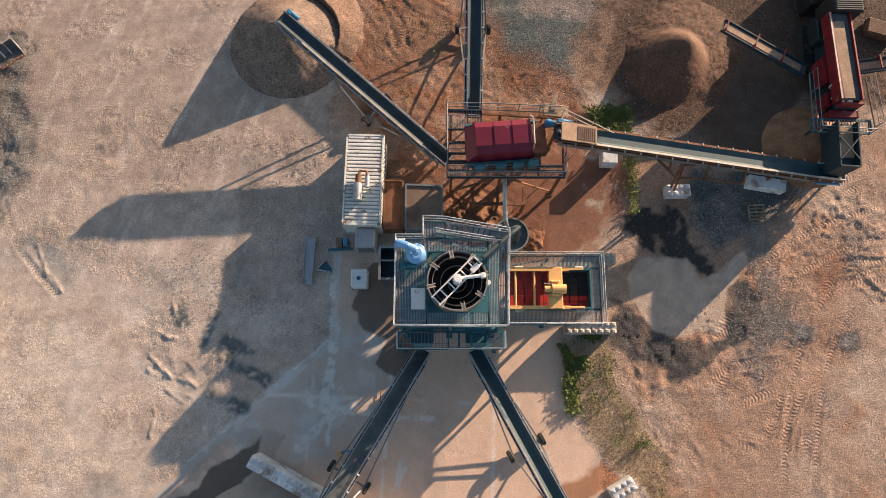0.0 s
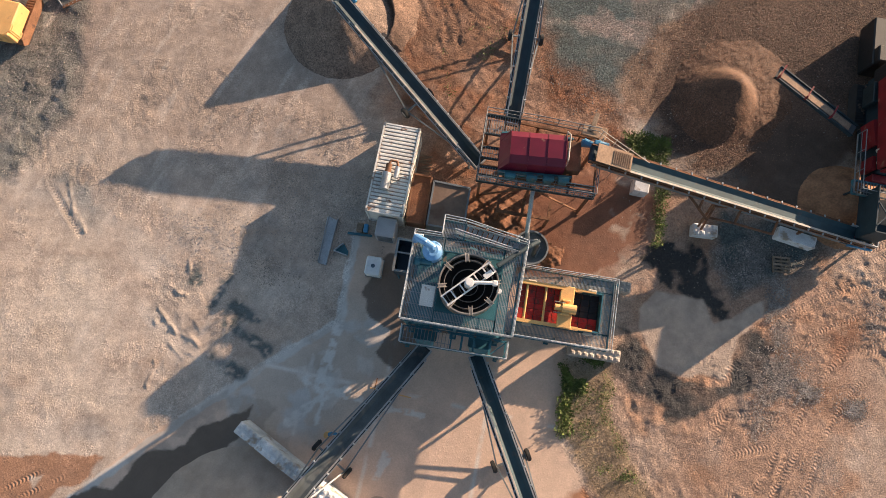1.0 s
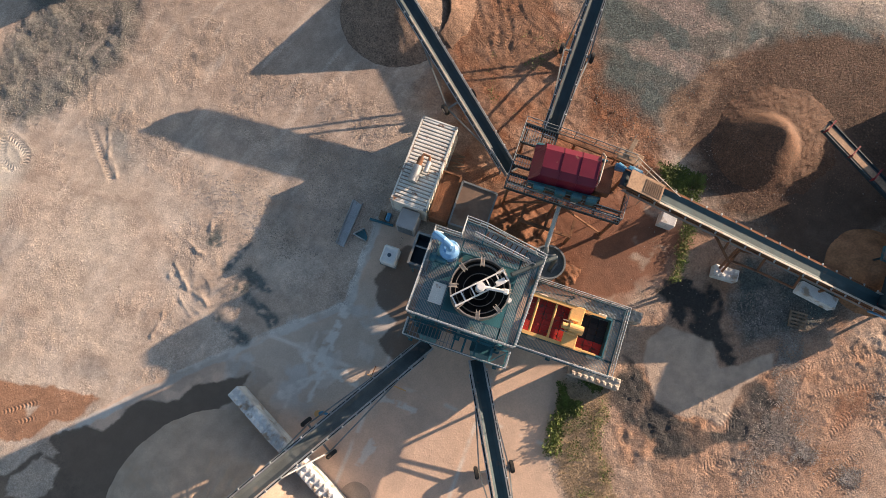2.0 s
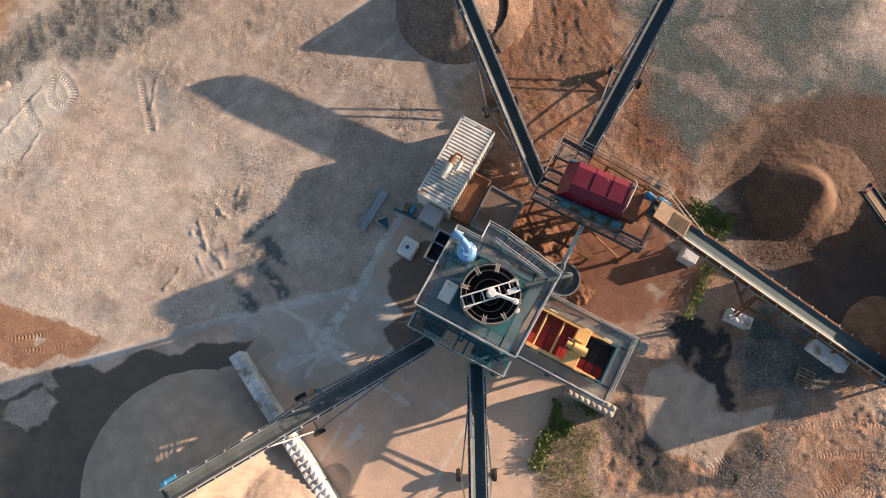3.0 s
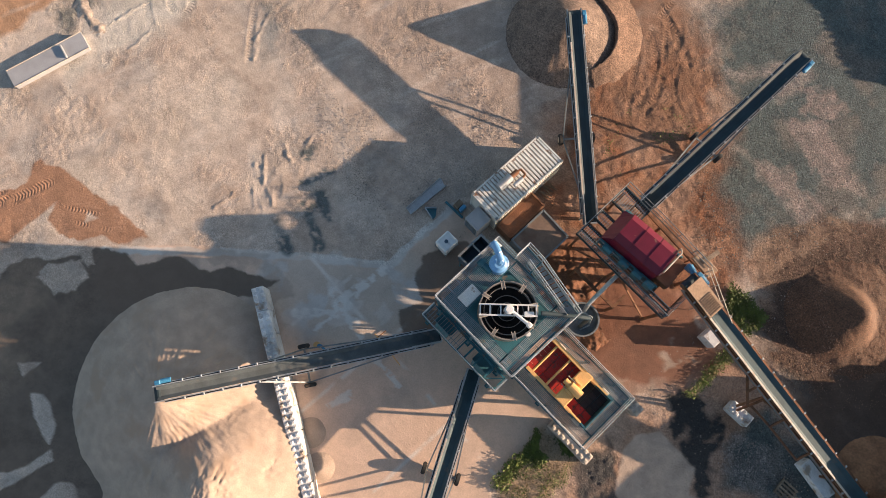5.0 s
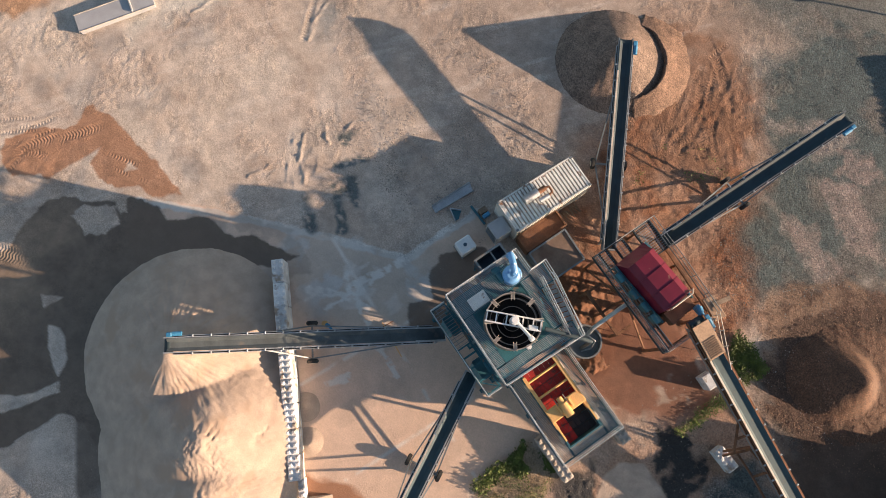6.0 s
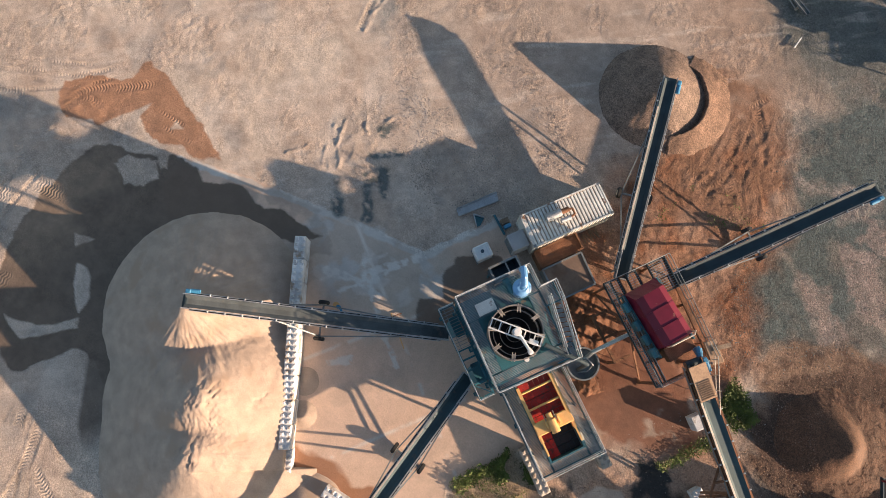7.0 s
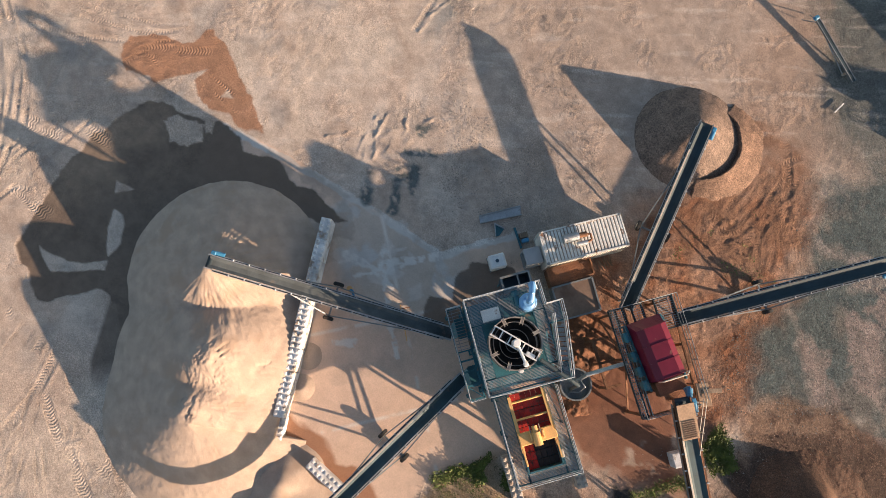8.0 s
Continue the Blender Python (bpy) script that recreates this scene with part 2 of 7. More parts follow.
# ---------------------------------------------------------------- ground
ORANGE = [(-5.9, 26.8), (-5, 31), (-1.8, 29.5), (3.0, 25.9), (4.2, 23.6), (8.6, 21.5), (10.2, 19.0), (10.6, 12.8), (5.5, 8.0), (4.0, 8.4), (-0.2, 11), (-3.6, 13.6), (-5.3, 16.8), (-7.3, 18.1), (-7.5, 24.2)]
GRAVEL_N = [(3.5, 22), (2, 27), (-4.8, 31.3), (-4.6, 40), (2, 46), (15, 46), (15, 36), (13.3, 29.6), (11.2, 25.0), (9.9, 21.5), (8.5, 18.5), (3.8, 20.2)]
FAR_DARK = [(-22, 36.5), (-16.5, 37.5), (-13.2, 34.8), (-8, 34), (-2, 36), (6, 44), (6, 80), (-40, 80), (-30, 46)]
GRAVEL_E = [(11.2, 24.2), (14, 34), (30, 34), (34, 20), (20.1, 24.2), (18.6, 16.4), (13.2, 17.3)]
DARK = [(11.2, 5.4), (10.9, 3.9), (11.0, 2.3), (12.6, 1.6), (13.9, 0.6), (15.6, 0.0), (16.5, 0.2), (16.9, 1.0), (18.5, 1.5), (19.9, 2.7), (21.0, 3.5), (21.0, 5.8), (19.3, 6.0), (18.3, 4.6), (18.4, 2.7), (15.1, 2.4), (13.5, 3.1), (12.2, 5.0)]
DARK_IN = [(13.2, 8.0), (16.2, 7.8), (17.1, 6.5), (18.8, 7.3), (20.2, 8.2), (20.5, 7.3), (18.7, 5.6), (18.4, 2.8), (15.1, 2.5), (13.5, 3.2), (12.3, 5.0), (12.2, 6.5)]
PUDDLE = [(-11.7, -4.1), (-14.5, -5.7), (-18.0, -8.5), (-19.1, -9.8), (-21.5, -11.0), (-22.8, -13.5), (-24.0, -14.8), (-25.2, -16.4), (-24.2, -18.8), (-23.4, -21.0), (-20.5, -24.5), (-16, -28), (-11.7, -26.9), (-11.1, -24.2), (-11.3, -22.7), (-10.5, -21.9), (-8.1, -21.8), (-9.6, -18.0), (-12.2, -17.5), (-14.2, -15.4), (-15.2, -13), (-14.0, -8.7), (-12.0, -5.6)]
ISLES = [[(-23.3, -15.3), (-23.3, -14.3), (-22.2, -13.0), (-20.8, -13.2), (-20.4, -14.2), (-21.1, -14.7), (-21.1, -15.5)], [(-19.4, -20.0), (-18.2, -18.9), (-18.3, -20.2)], [(-17.0, -20.5), (-16.4, -20.0), (-14.4, -20.4), (-13.5, -21.5), (-15.9, -21.3)], [(-15.6, -26.4), (-14.6, -25.4), (-13.6, -23.5), (-13.4, -21.7), (-12.7, -22.0), (-13.6, -25.9)], [(-22.3, -12.5), (-22.1, -12.0), (-21.1, -12.1), (-21.1, -12.7)], [(-22.9, -15.6), (-22.7, -14.0), (-22.1, -12.7), (-20.5, -13.1), (-20.6, -14.9), (-21.4, -15.3)], [(-21.9, -12.7), (-22.1, -11.8), (-20.9, -12.1)]]
DAMP = [(-30.2, -17.8), (-30.7, -16.8), (-30.1, -14.1), (-28.9, -12.8), (-29.1, -11.6), (-29.6, -10.2), (-28.5, -9.9), (-26.1, -9.3), (-23.8, -8.8), (-20.1, -8.6), (-21.7, -10.5), (-24.1, -12.4), (-26.4, -15.7), (-28.4, -17.7)]
DAMP_GAPS = [[(-26.4, -15.6), (-26.3, -13.3), (-26.4, -11.4), (-25.6, -12.7), (-24.4, -12.6), (-24.1, -14.4), (-25.2, -15.5)], [(-23.9, -10.9), (-24.4, -10.2), (-23.6, -9.9)]]
SLAB = [(-7.1, 8.4), (-7.1, 2.4), (-12.7, -2.4), (-18.3, -7.3), (-21.4, -11.0), (-20, -13), (-10, -14), (3, -20), (9.5, -14), (9.8, -5), (8.0, -2.6), (7.9, 2.4), (4, 8), (-3.5, 8.4)]
WET = [(-13.2, -2.4), (-9, 0.8), (-6.4, 3.9), (-3.5, 3.9), (-3.0, -3.2), (-12.8, -6.6)]
ORANGE_S = [(0.5, -11.4), (3.1, -9.4), (7.2, -6.8), (9.8, -5.4), (11.0, -6.3), (9.1, -7.4), (8, -9.4), (7.1, -10.4), (3.2, -11.9)]
BROWN = [(-0.2, 13), (3, 14.8), (9.5, 15.4), (12.6, 14.4), (12.6, 11.0), (10.6, 8.6), (7.6, 7.4), (0.2, 7.6), (-0.6, 10)]
WEEDS = [(7.9, 2.5), (10.7, 2.4), (10.9, -0.4), (12.3, -2.5), (14.2, -6.0), (14.4, -8.0), (13.0, -7.4), (10.8, -5.3), (8.9, -2.9), (8.1, -2.4)]
STAIN = [(11.7, 10.4), (14.8, 12.2), (16.1, 11.4), (16.5, 9.6), (18.0, 8.3), (18.1, 6.6), (16.9, 6.8), (15.6, 7.9), (14.5, 8.5), (12.6, 9.2)]
RUST_PATCH = [(24.7, 8.2), (26.4, 8.5), (26.9, 7.3), (25.7, 5.0), (24.6, 4.8)]
GREY_PATCH = [(20.9, 4.8), (23.2, 4.8), (24.0, 2.3), (21.2, 1.4), (19.9, -0.2), (19.6, 2.0)]
STROKES = [[(-15.0, 3.8), (-15.5, 2.2)], [(-14.2, 2.3), (-13.2, 1.9), (-12.3, 1.6)], [(-14.1, 1.1), (-12.9, 0.4), (-11.4, -0.2)], [(-15.0, -1.1), (-12.8, -1.9)], [(-17.1, 4.3), (-17.0, 3.6)]]
DARK_GRAVEL = [(16.8, 11.8), (17, 14), (24, 14), (23.8, 12.0), (21.7, 10.2), (18.2, 8.5), (16.6, 10.0)]
RUBBLE = [(-38.4, -2.4), (-36.6, -3.2), (-36.5, -2.1), (-37.2, 1.4), (-36.7, 3.1), (-35.7, 5.1), (-33.5, 7.0), (-31.7, 8.2), (-30.2, 9.9), (-28.6, 13.5), (-30, 24), (-36, 24), (-36.4, 12), (-38.4, 5.6), (-38.6, 2.6)]
PAD_TEAL = [(-27.7, 8.3), (-27.4, 10.6), (-23.9, 6.7), (-25.1, 6.2)]
PALE = [(-34.3, -5.5), (-35.2, -4.6), (-36.8, -0.7), (-36.5, 2.6), (-36.4, 4.8), (-33.9, 6.5), (-31.8, 5.6), (-31.5, 3.5), (-31.8, 1.1), (-32.6, -3.1), (-32.9, -5.7)]
OCHRE = [(-39.0, 6.0), (-38.7, 2.4), (-38.8, -1.2), (-38.9, -4), (-39.5, -12), (-60, -20), (-60, 30), (-40, 12)]
FAN = [(11.1, -5.6), (12.1, -6.0), (13.2, -7.3), (13, -9), (10.6, -9), (10.4, -6.6)]
PEBBLE_BEDS = [[(21.1, 7.5), (22.0, 7.3), (22.3, 4.6), (21.7, 2.8), (20.6, 1.0), (20.4, -0.8), (19.9, -0.8), (19.8, 1.7), (20.1, 3.5), (21.1, 5.4)], [(22.7, 3.4), (23.8, 3.2), (24.0, 2.3), (22.8, 2.3)], [(25.8, 2.8), (27.1, 3.2), (27.0, 2.0), (25.8, 1.9)], [(20.5, 9.7), (21.8, 10.0), (22.1, 8.2), (20.7, 7.0)], [(16.2, 11.1), (19.5, 12.8), (20.4, 9.6), (18.1, 8.4)]]
SCRAPES = [([(-9.0, -4.4), (-7.8, -3.0)], 0.3), ([(-7.2, -4.1), (-7.2, -2.2)], 0.13), ([(-8.5, -1.6), (-7.0, -1.5)], 0.3), ([(-6.4, -2.1), (-4.5, -2.2)], 0.17), ([(-7.2, 6.4), (-7.2, 3.5), (-7.3, 1.2), (-7.1, -0.6)], 0.16), ([(-7.6, -2.8), (-5.7, -1.7)], 0.2), ([(-7.7, -2.0), (-6.2, -2.1), (-4.5, -2.2)], 0.22), ([(-7.3, -4.2), (-7.1, -2.2)], 0.18), ([(-7.0, 2.3), (-7.3, 0.2), (-7.6, -1.9)], 0.26), ([(-2.9, -2.5), (-0.7, -2.6)], 0.16), ([(-2.9, -6.6), (-2.5, -5.4)], 0.3)]  # pale scraped streaks on the slab
CLUSTERS = [(21.1, 4.4, 0.9), (21.3, 2.8, 1.2), (23.5, 2.6, 0.8), (26.3, 2.4, 0.8), (27.7, 9.3, 0.8), (22.8, 4.8, 0.7), (27.5, 7.6, 0.6), (20.6, 0.8, 0.8), (24.5, -2.0, 0.9)]
TRACKS = [  # wheel lines: a path, the half gauge, the depth and the half width
    ([(-30.8, -20.5), (-27.7, -21.5), (-25.3, -21.5), (-23.0, -20.4)], 0, 0.04, 0.3),
    ([(-31.4, -21.8), (-28.3, -23.6), (-25.7, -23.8), (-24.0, -23.2)], 0, 0.04, 0.26),
    ([(-19.5, -31.5), (-21.2, -28.6), (-23.3, -24.9), (-26.7, -19.0), (-28.0, -16.0)], 0.75, 0.045, 0.14),
    ([(-23.1, -28.3), (-24.4, -25.5), (-26.2, -21.5)], 0.5, 0.045, 0.14),
    ([(-38, -26.5), (-35.1, -26.2), (-30.5, -26.1), (-23.9, -28.0), (-20, -31)], 0.35, 0.055, 0.14),
    ([(-36, -25.6), (-33.6, -25.3), (-28.8, -25.4), (-23.6, -26.7)], 0, 0.05, 0.16),
    ([(-35.0, -26.9), (-29.3, -27.4), (-25.1, -28.3)], 0, 0.05, 0.15),
    ([(-26.1, -26.3), (-24.6, -24.2), (-23.7, -23.0)], 0.3, 0.05, 0.28),
    ([(-19.6, -28.8), (-20.3, -27.2), (-17.5, -25.2)], 0.3, 0.04, 0.26),
    ([(-36.2, -24.4), (-32.9, -21.5), (-30.6, -16.4), (-29.7, -12.1)], 0.4, 0.045, 0.14),
    ([(-36.4, -23.8), (-33.1, -18.7), (-30.2, -13.7)], 0.5, 0.04, 0.13),
    ([(-35.9, -26.6), (-33.2, -23.7), (-31.4, -20.9), (-29.0, -18.6)], 0.3, 0.05, 0.22),
    ([(-35.5, -21.7), (-32.3, -18.0), (-30.4, -14.2)], 0, 0.04, 0.14),
    ([(-29.0, -17.5), (-29.4, -15.5), (-28.3, -12.4), (-27.7, -10.3)], 0, 0.04, 0.3),
    ([(-28.2, -18.7), (-29.0, -16.1), (-27.4, -14.7)], 0, 0.04, 0.25),
    ([(-25.7, -11.8), (-22.0, -9.2)], 0.45, 0.035, 0.16),
    ([(-24.2, -21.5), (-22.2, -19.7), (-21.2, -18.0)], 0.25, 0.05, 0.28),
    ([(-1.8, -26.6), (0.0, -26.6), (2.9, -25.8), (6, -24.6)], 0, 0.05, 0.34),
    ([(-5.3, -27.7), (-3.0, -27.4), (-0.3, -27.0)], 0, 0.04, 0.3),
    ([(-2.8, -31.1), (-4.8, -28.5), (-7.6, -26.2), (-9.4, -25.2)], 0, 0.045, 0.32),
    ([(-6.7, -28.7), (-9.2, -26.8)], 0, 0.04, 0.28),
    ([(-5.4, -30.7), (-6.9, -29.3)], 0, 0.035, 0.26),
    ([(-2.0, -24.4), (0.4, -23.8), (3.4, -23.1)], 0, 0.045, 0.25),
    ([(-0.4, -25.3), (2.4, -23.7)], 0.25, 0.04, 0.26),
    ([(-6.8, -25.6), (-4.0, -25.8)], 0, 0.04, 0.22),
    ([(-11.9, -29.4), (-9.9, -28.9)], 0, 0.04, 0.26),
    ([(-6.8, -30.5), (-9.6, -27.4)], 0.3, 0.02, 0.1),
    ([(-7.6, -30.4), (-10.1, -27.8)], 0.5, 0.02, 0.1),
    ([(1.4, -31.2), (-5.5, -28.0)], 0.4, 0.02, 0.1),
    ([(2.0, -28.7), (-1.5, -28.6)], 0.3, 0.02, 0.1),
    ([(1.6, -30.5), (-3.1, -28.4)], 0.2, 0.02, 0.1),
    ([(-4.3, -25.1), (-1.2, -24.5)], 0, 0.03, 0.2),
    ([(-19.1, 1.6), (-18.6, 2.1), (-17.8, 2.3), (-16.7, 2.1)], 0, 0.03, 0.25),
    ([(-18.4, 1.5), (-17.6, 1.7), (-16.9, 1.5)], 0, 0.025, 0.2),
    ([(-35.5, 5.1), (-35.2, 4.0), (-34.3, 2.9), (-33.1, 2.1), (-31.0, 1.4)], 0, 0.035, 0.24),
    ([(-33.9, 6.6), (-33.4, 4.6), (-32.7, 3.9), (-31.6, 3.9), (-31.6, 4.9), (-32.8, 5.7), (-34.2, 5.9)], 0, 0.035, 0.24),
    ([(-30.2, 12.6), (-29.4, 10.8), (-28.5, 8.7), (-27.2, 7.1), (-25.0, 4.8)], 0, 0.04, 0.17),
    ([(-38.9, -2.4), (-38.2, 0.7), (-37.9, 3.4)], 0, 0.05, 0.34),
    ([(-33, 14), (-31.5, 17), (-30.5, 20), (-29.5, 24)], 0.5, 0.02, 0.12),
    ([(-6.4, 32), (-5.8, 28.6), (-3.6, 25.6), (-1, 23)], 0.9, 0.03, 0.19),
    ([(-4, 30), (-2.6, 27), (0.4, 24.6)], 0.9, 0.03, 0.19),
    ([(-6, 27.5), (-3.4, 23.5), (-1.5, 21.5)], 0.7, 0.03, 0.19),
    ([(-6.4, 30.6), (-4.6, 28.4), (-2.6, 25.6), (-0.2, 24.4)], 0.35, 0.045, 0.3),
    ([(-9.0, 30.6), (-5.6, 29.6), (-2.6, 28.0), (1.0, 26.6)], 0, 0.045, 0.3),
    ([(-4.9, 22.2), (-3.2, 23.6), (-2.6, 25.0)], 0.4, 0.045, 0.34),
    ([(-7.0, 29.2), (-4.8, 27.2), (-3.4, 25.0), (-2.8, 22.2)], 0.3, 0.04, 0.26),
    ([(18.9, 4.4), (19.2, 2.6), (18.4, 0.6), (17.0, -0.8)], 0, 0.06, 0.42),
    ([(22.2, 8.4), (21.7, 6.0), (21.0, 3.6)], 0, 0.05, 0.3),
    ([(25.8, 7.8), (28.4, 7.4), (31, 7.6)], 0, 0.05, 0.34),
    ([(25.8, 6.0), (28.4, 6.3), (31, 6.9)], 0, 0.05, 0.3),
    ([(26.5, 12.2), (28.9, 13.5), (31.5, 14.8)], 0.5, 0.05, 0.3),
    ([(17.4, 2.1), (18.2, 3.0), (19.4, 3.9)], 0, 0.09, 0.5),
    ([(17.5, 0.5), (19.9, 0.8), (22.5, 1.0)], 0, 0.05, 0.3),
    ([(19.2, -1.4), (20.2, 0.1), (21.3, 1.3)], 0, 0.06, 0.32),
    ([(20.0, -3.6), (21.7, -2.2)], 0, 0.08, 0.4),
    ([(21.7, -3.9), (22.3, -0.7)], 0, 0.07, 0.26),
    ([(22.6, -5.3), (23.2, -2.8)], 0, 0.08, 0.32),
    ([(26.2, 6.9), (29.6, 7.5)], 0.4, 0.07, 0.26),
    ([(27.0, 6.3), (29.4, 4.1)], 0.4, 0.06, 0.26),
    ([(21.8, 6.0), (24.4, 6.1)], 0, 0.06, 0.34),
    ([(25.0, 5.1), (26.0, 6.8)], 0, 0.07, 0.36),
    ([(15.0, -3.5), (16.4, -5.8)], 0, 0.04, 0.2),
    ([(18.2, -2.0), (21.7, -0.7)], 0, 0.05, 0.28),
    ([(18.0, -4.1), (20.4, -4.7)], 0, 0.05, 0.26),
    ([(23.0, 0.6), (22.0, -1.6), (20.6, -4.4)], 0.5, 0.05, 0.22),
    ([(20.5, 4), (22.5, 7), (27, 9.5), (33, 11)], 0.95, 0.04, 0.19),
    ([(22, -7), (23.5, 0), (26.5, 5), (33, 7)], 0.95, 0.035, 0.19),
    ([(25.5, 12), (28, 8), (31, 2), (32, -6)], 0.95, 0.035, 0.19),
]
RIDGES = [[(-33.9, 4.5), (-34.2, 2.2), (-34.6, 0.0), (-34.5, -1.6)], [(-32.1, 1.5), (-32.0, -0.5)], [(-27.2, 8.6), (-26.4, 7.0), (-25.2, 5.6)], [(-19.4, 0.8), (-18.7, 0.3)], [(-19.2, 1.5), (-18.4, 0.7)], [(-18.6, 3.0), (-17.5, 2.4)], [(-17.7, -0.8), (-16.7, -1.6)], [(-16.9, 0.2), (-15.8, -0.6)], [(-16.8, 1.1), (-15.9, 0.4)], [(-17.7, 0.2), (-16.4, -0.3)], [(-18.4, -2.0), (-18.4, -3.6)], [(-17.0, -1.0), (-16.1, -1.3)], [(-18.4, 0.7), (-17.4, -0.1)], [(-17.8, 4.8), (-17.5, 3.9)]]
FINES = [(17.6, 15.4), (19.6, 20.2), (21.4, 21.4), (24.8, 20.8), (25.2, 15.2), (21, 14.2)]
PEBBLY = [[(2.9, 26.1), (6.3, 26.2), (10.7, 25.5)], [(6.4, 31.0), (11.9, 29.8)], [(-0.8, 29.2), (2.0, 32.6)], [(3.1, 31.6), (3.4, 33.9)], [(11.9, 23.6), (13.6, 26.6)]]
RUST_N = [(-12.4, 27.0), (-11.6, 29.3), (-9.0, 31.0), (-6.0, 32.0), (-4.4, 30.8), (-3.5, 29.0), (-1.1, 28.8), (0.5, 25.2), (-0.7, 21.7), (-2.8, 20.0), (-5.5, 21.5), (-8, 25)]
PINK_BEDS = [[(5.0, 26.9), (9.9, 24.6), (10.8, 26.2), (7.3, 27.5)], [(5.2, 30.2), (10, 28.6), (11.2, 30.1), (6.3, 33)], [(3.6, 32.5), (5, 34), (8, 33.6), (6, 32)], [(11.2, 24.5), (12.6, 27.4), (14.4, 29.6), (13.4, 25.6)]]
SKIRT_E = [(9.4, 20.6), (9.2, 21.6), (11.3, 26.8), (12.8, 27.9), (15.5, 31), (38, 36), (36, 20), (28, 18), (24, 19), (19.5, 16.5), (13, 17), (11.6, 19.5)]
TAN_E = [(9.6, 20.4), (9.2, 21.6), (11.3, 26.9), (12.6, 27.8), (13.0, 26.6), (12.0, 24.4), (11.3, 22.0), (11.8, 20.0), (13.6, 18.8), (12.8, 18.2), (11.2, 19.2)]
DRIED = [[(9.1, 12.8), (9.8, 15.0), (11.3, 15.2), (11.4, 13.2), (10.9, 11.2), (10.0, 11.4)], [(9.6, 7.6), (10.4, 9.7), (11.4, 10.1), (12.2, 8.8), (11.9, 6.8)]]  # crusts of pale mud
xs = np.concatenate([-np.geomspace(2500, 46, 14), np.arange(-45, 38.01, 0.105), np.geomspace(39, 2500, 14)])
ys = np.concatenate([-np.geomspace(2500, 36, 14), np.arange(-35, 46.01, 0.105), np.geomspace(47, 2500, 14)])
X, Y = np.meshgrid(xs, ys)
near = np.clip(1.4 - np.hypot(X + 4, Y - 4) / 90, 0, 1)


def blend(col, mask, tone):
    return col * (1 - mask[..., None]) + np.array(tone) * mask[..., None]


slab = inside(X, Y, SLAB, 0.25, 0.12, 2)
puddle = inside(X, Y, PUDDLE, 0.1, 0.6, 3)
for n, isle in enumerate(ISLES):
    puddle = puddle * (1 - inside(X, Y, isle, 0.1, 0.3, 11 + n))
rim, _ = along(X, Y, [(-17.3, -10.5), (-17.1, -15.5), (-13.8, -19.7), (-10, -21), (-6, -23.1), (-3, -23.6)])
puddle = np.maximum(puddle, np.clip((1.1 - np.abs(rim)) / 0.25, 0, 1) * np.clip((X * -1 - 4) / 2, 0, 1) * 0.9)
damp = inside(X, Y, DAMP, 0.12, 0.7, 4)
for n, isle in enumerate(DAMP_GAPS):
    damp = damp * (1 - inside(X, Y, isle, 0.15, 0.3, 140 + n))
dark_in = inside(X, Y, DARK_IN, 0.15, 0.35, 6)
dark = inside(X, Y, DARK, 0.3, 1.0, 5) * (1 - dark_in)
orange = inside(X, Y, ORANGE, 2.4, 1.6, 7)
gravel = np.maximum(np.maximum(inside(X, Y, DARK_GRAVEL, 1.0, 0.8, 81), inside(X, Y, RUBBLE, 1.2, 1.2, 82) * 0.68), inside(X, Y, GRAVEL_N, 2.2, 1.8, 8))
gravel = np.maximum(gravel, inside(X, Y, GRAVEL_E, 2.5, 1.6, 9))
# dark far ground, its tone also taking in the shade that lies there
gravel = np.maximum(gravel, inside(X, Y, FAR_DARK, 3.0, 1.6, 97) * 0.8)
east = np.clip((X - 9 - 0.15 * Y) / 3, 0, 1) * np.clip((20 - Y) / 4, 0, 1)
west = np.clip((-X - 6) / 4, 0, 1)
stony = np.clip((fbm(X, Y, 4.5, 4, 12) - 0.52) * 5, 0, 1)
wet = inside(X, Y, WET, 1.2, 0.9, 10) * slab
orange_s = inside(X, Y, ORANGE_S, 0.3, 0.6, 13)
brown = inside(X, Y, BROWN, 1.2, 1.0, 14)
weeds = inside(X, Y, WEEDS, 0.5, 0.5, 15)

patch, fine = fbm(X, Y, 6.0, 5, 1), fbm(X, Y, 0.7, 4, 2)
streak = fbm(X * 0.35 + Y * 0.1, Y * 1.6 - X * 0.3, 2.2, 4, 3)
col = np.ones(X.shape + (3,)) * np.array((0.455, 0.362, 0.294))
col = blend(col, np.clip((patch - 0.42) * 3, 0, 1), (0.5, 0.415, 0.34))
col = blend(col, np.clip((streak - 0.55) * 4, 0, 1) * 0.6, (0.36, 0.27, 0.21))
col = blend(col, np.clip((fbm(X, Y, 3.0, 5, 17) - 0.58) * 6, 0, 1) * 0.5 * (1 - slab), (0.27, 0.255, 0.24))
col = blend(col, east * 0.85 * np.clip((patch - 0.15) * 3, 0, 1), (0.345, 0.207, 0.138))
col = blend(col, east * np.clip((fbm(X, Y, 2.5, 5, 19) - 0.57) * 8, 0, 1) * 0.55, (0.33, 0.175, 0.1))
col = blend(col, np.clip((Y - 6) / 10, 0, 1) * west * 0.75, (0.33, 0.255, 0.205))
col = blend(col, inside(X, Y, PALE, 1.2, 0.9, 83) * 0.85, (0.53, 0.49, 0.43))
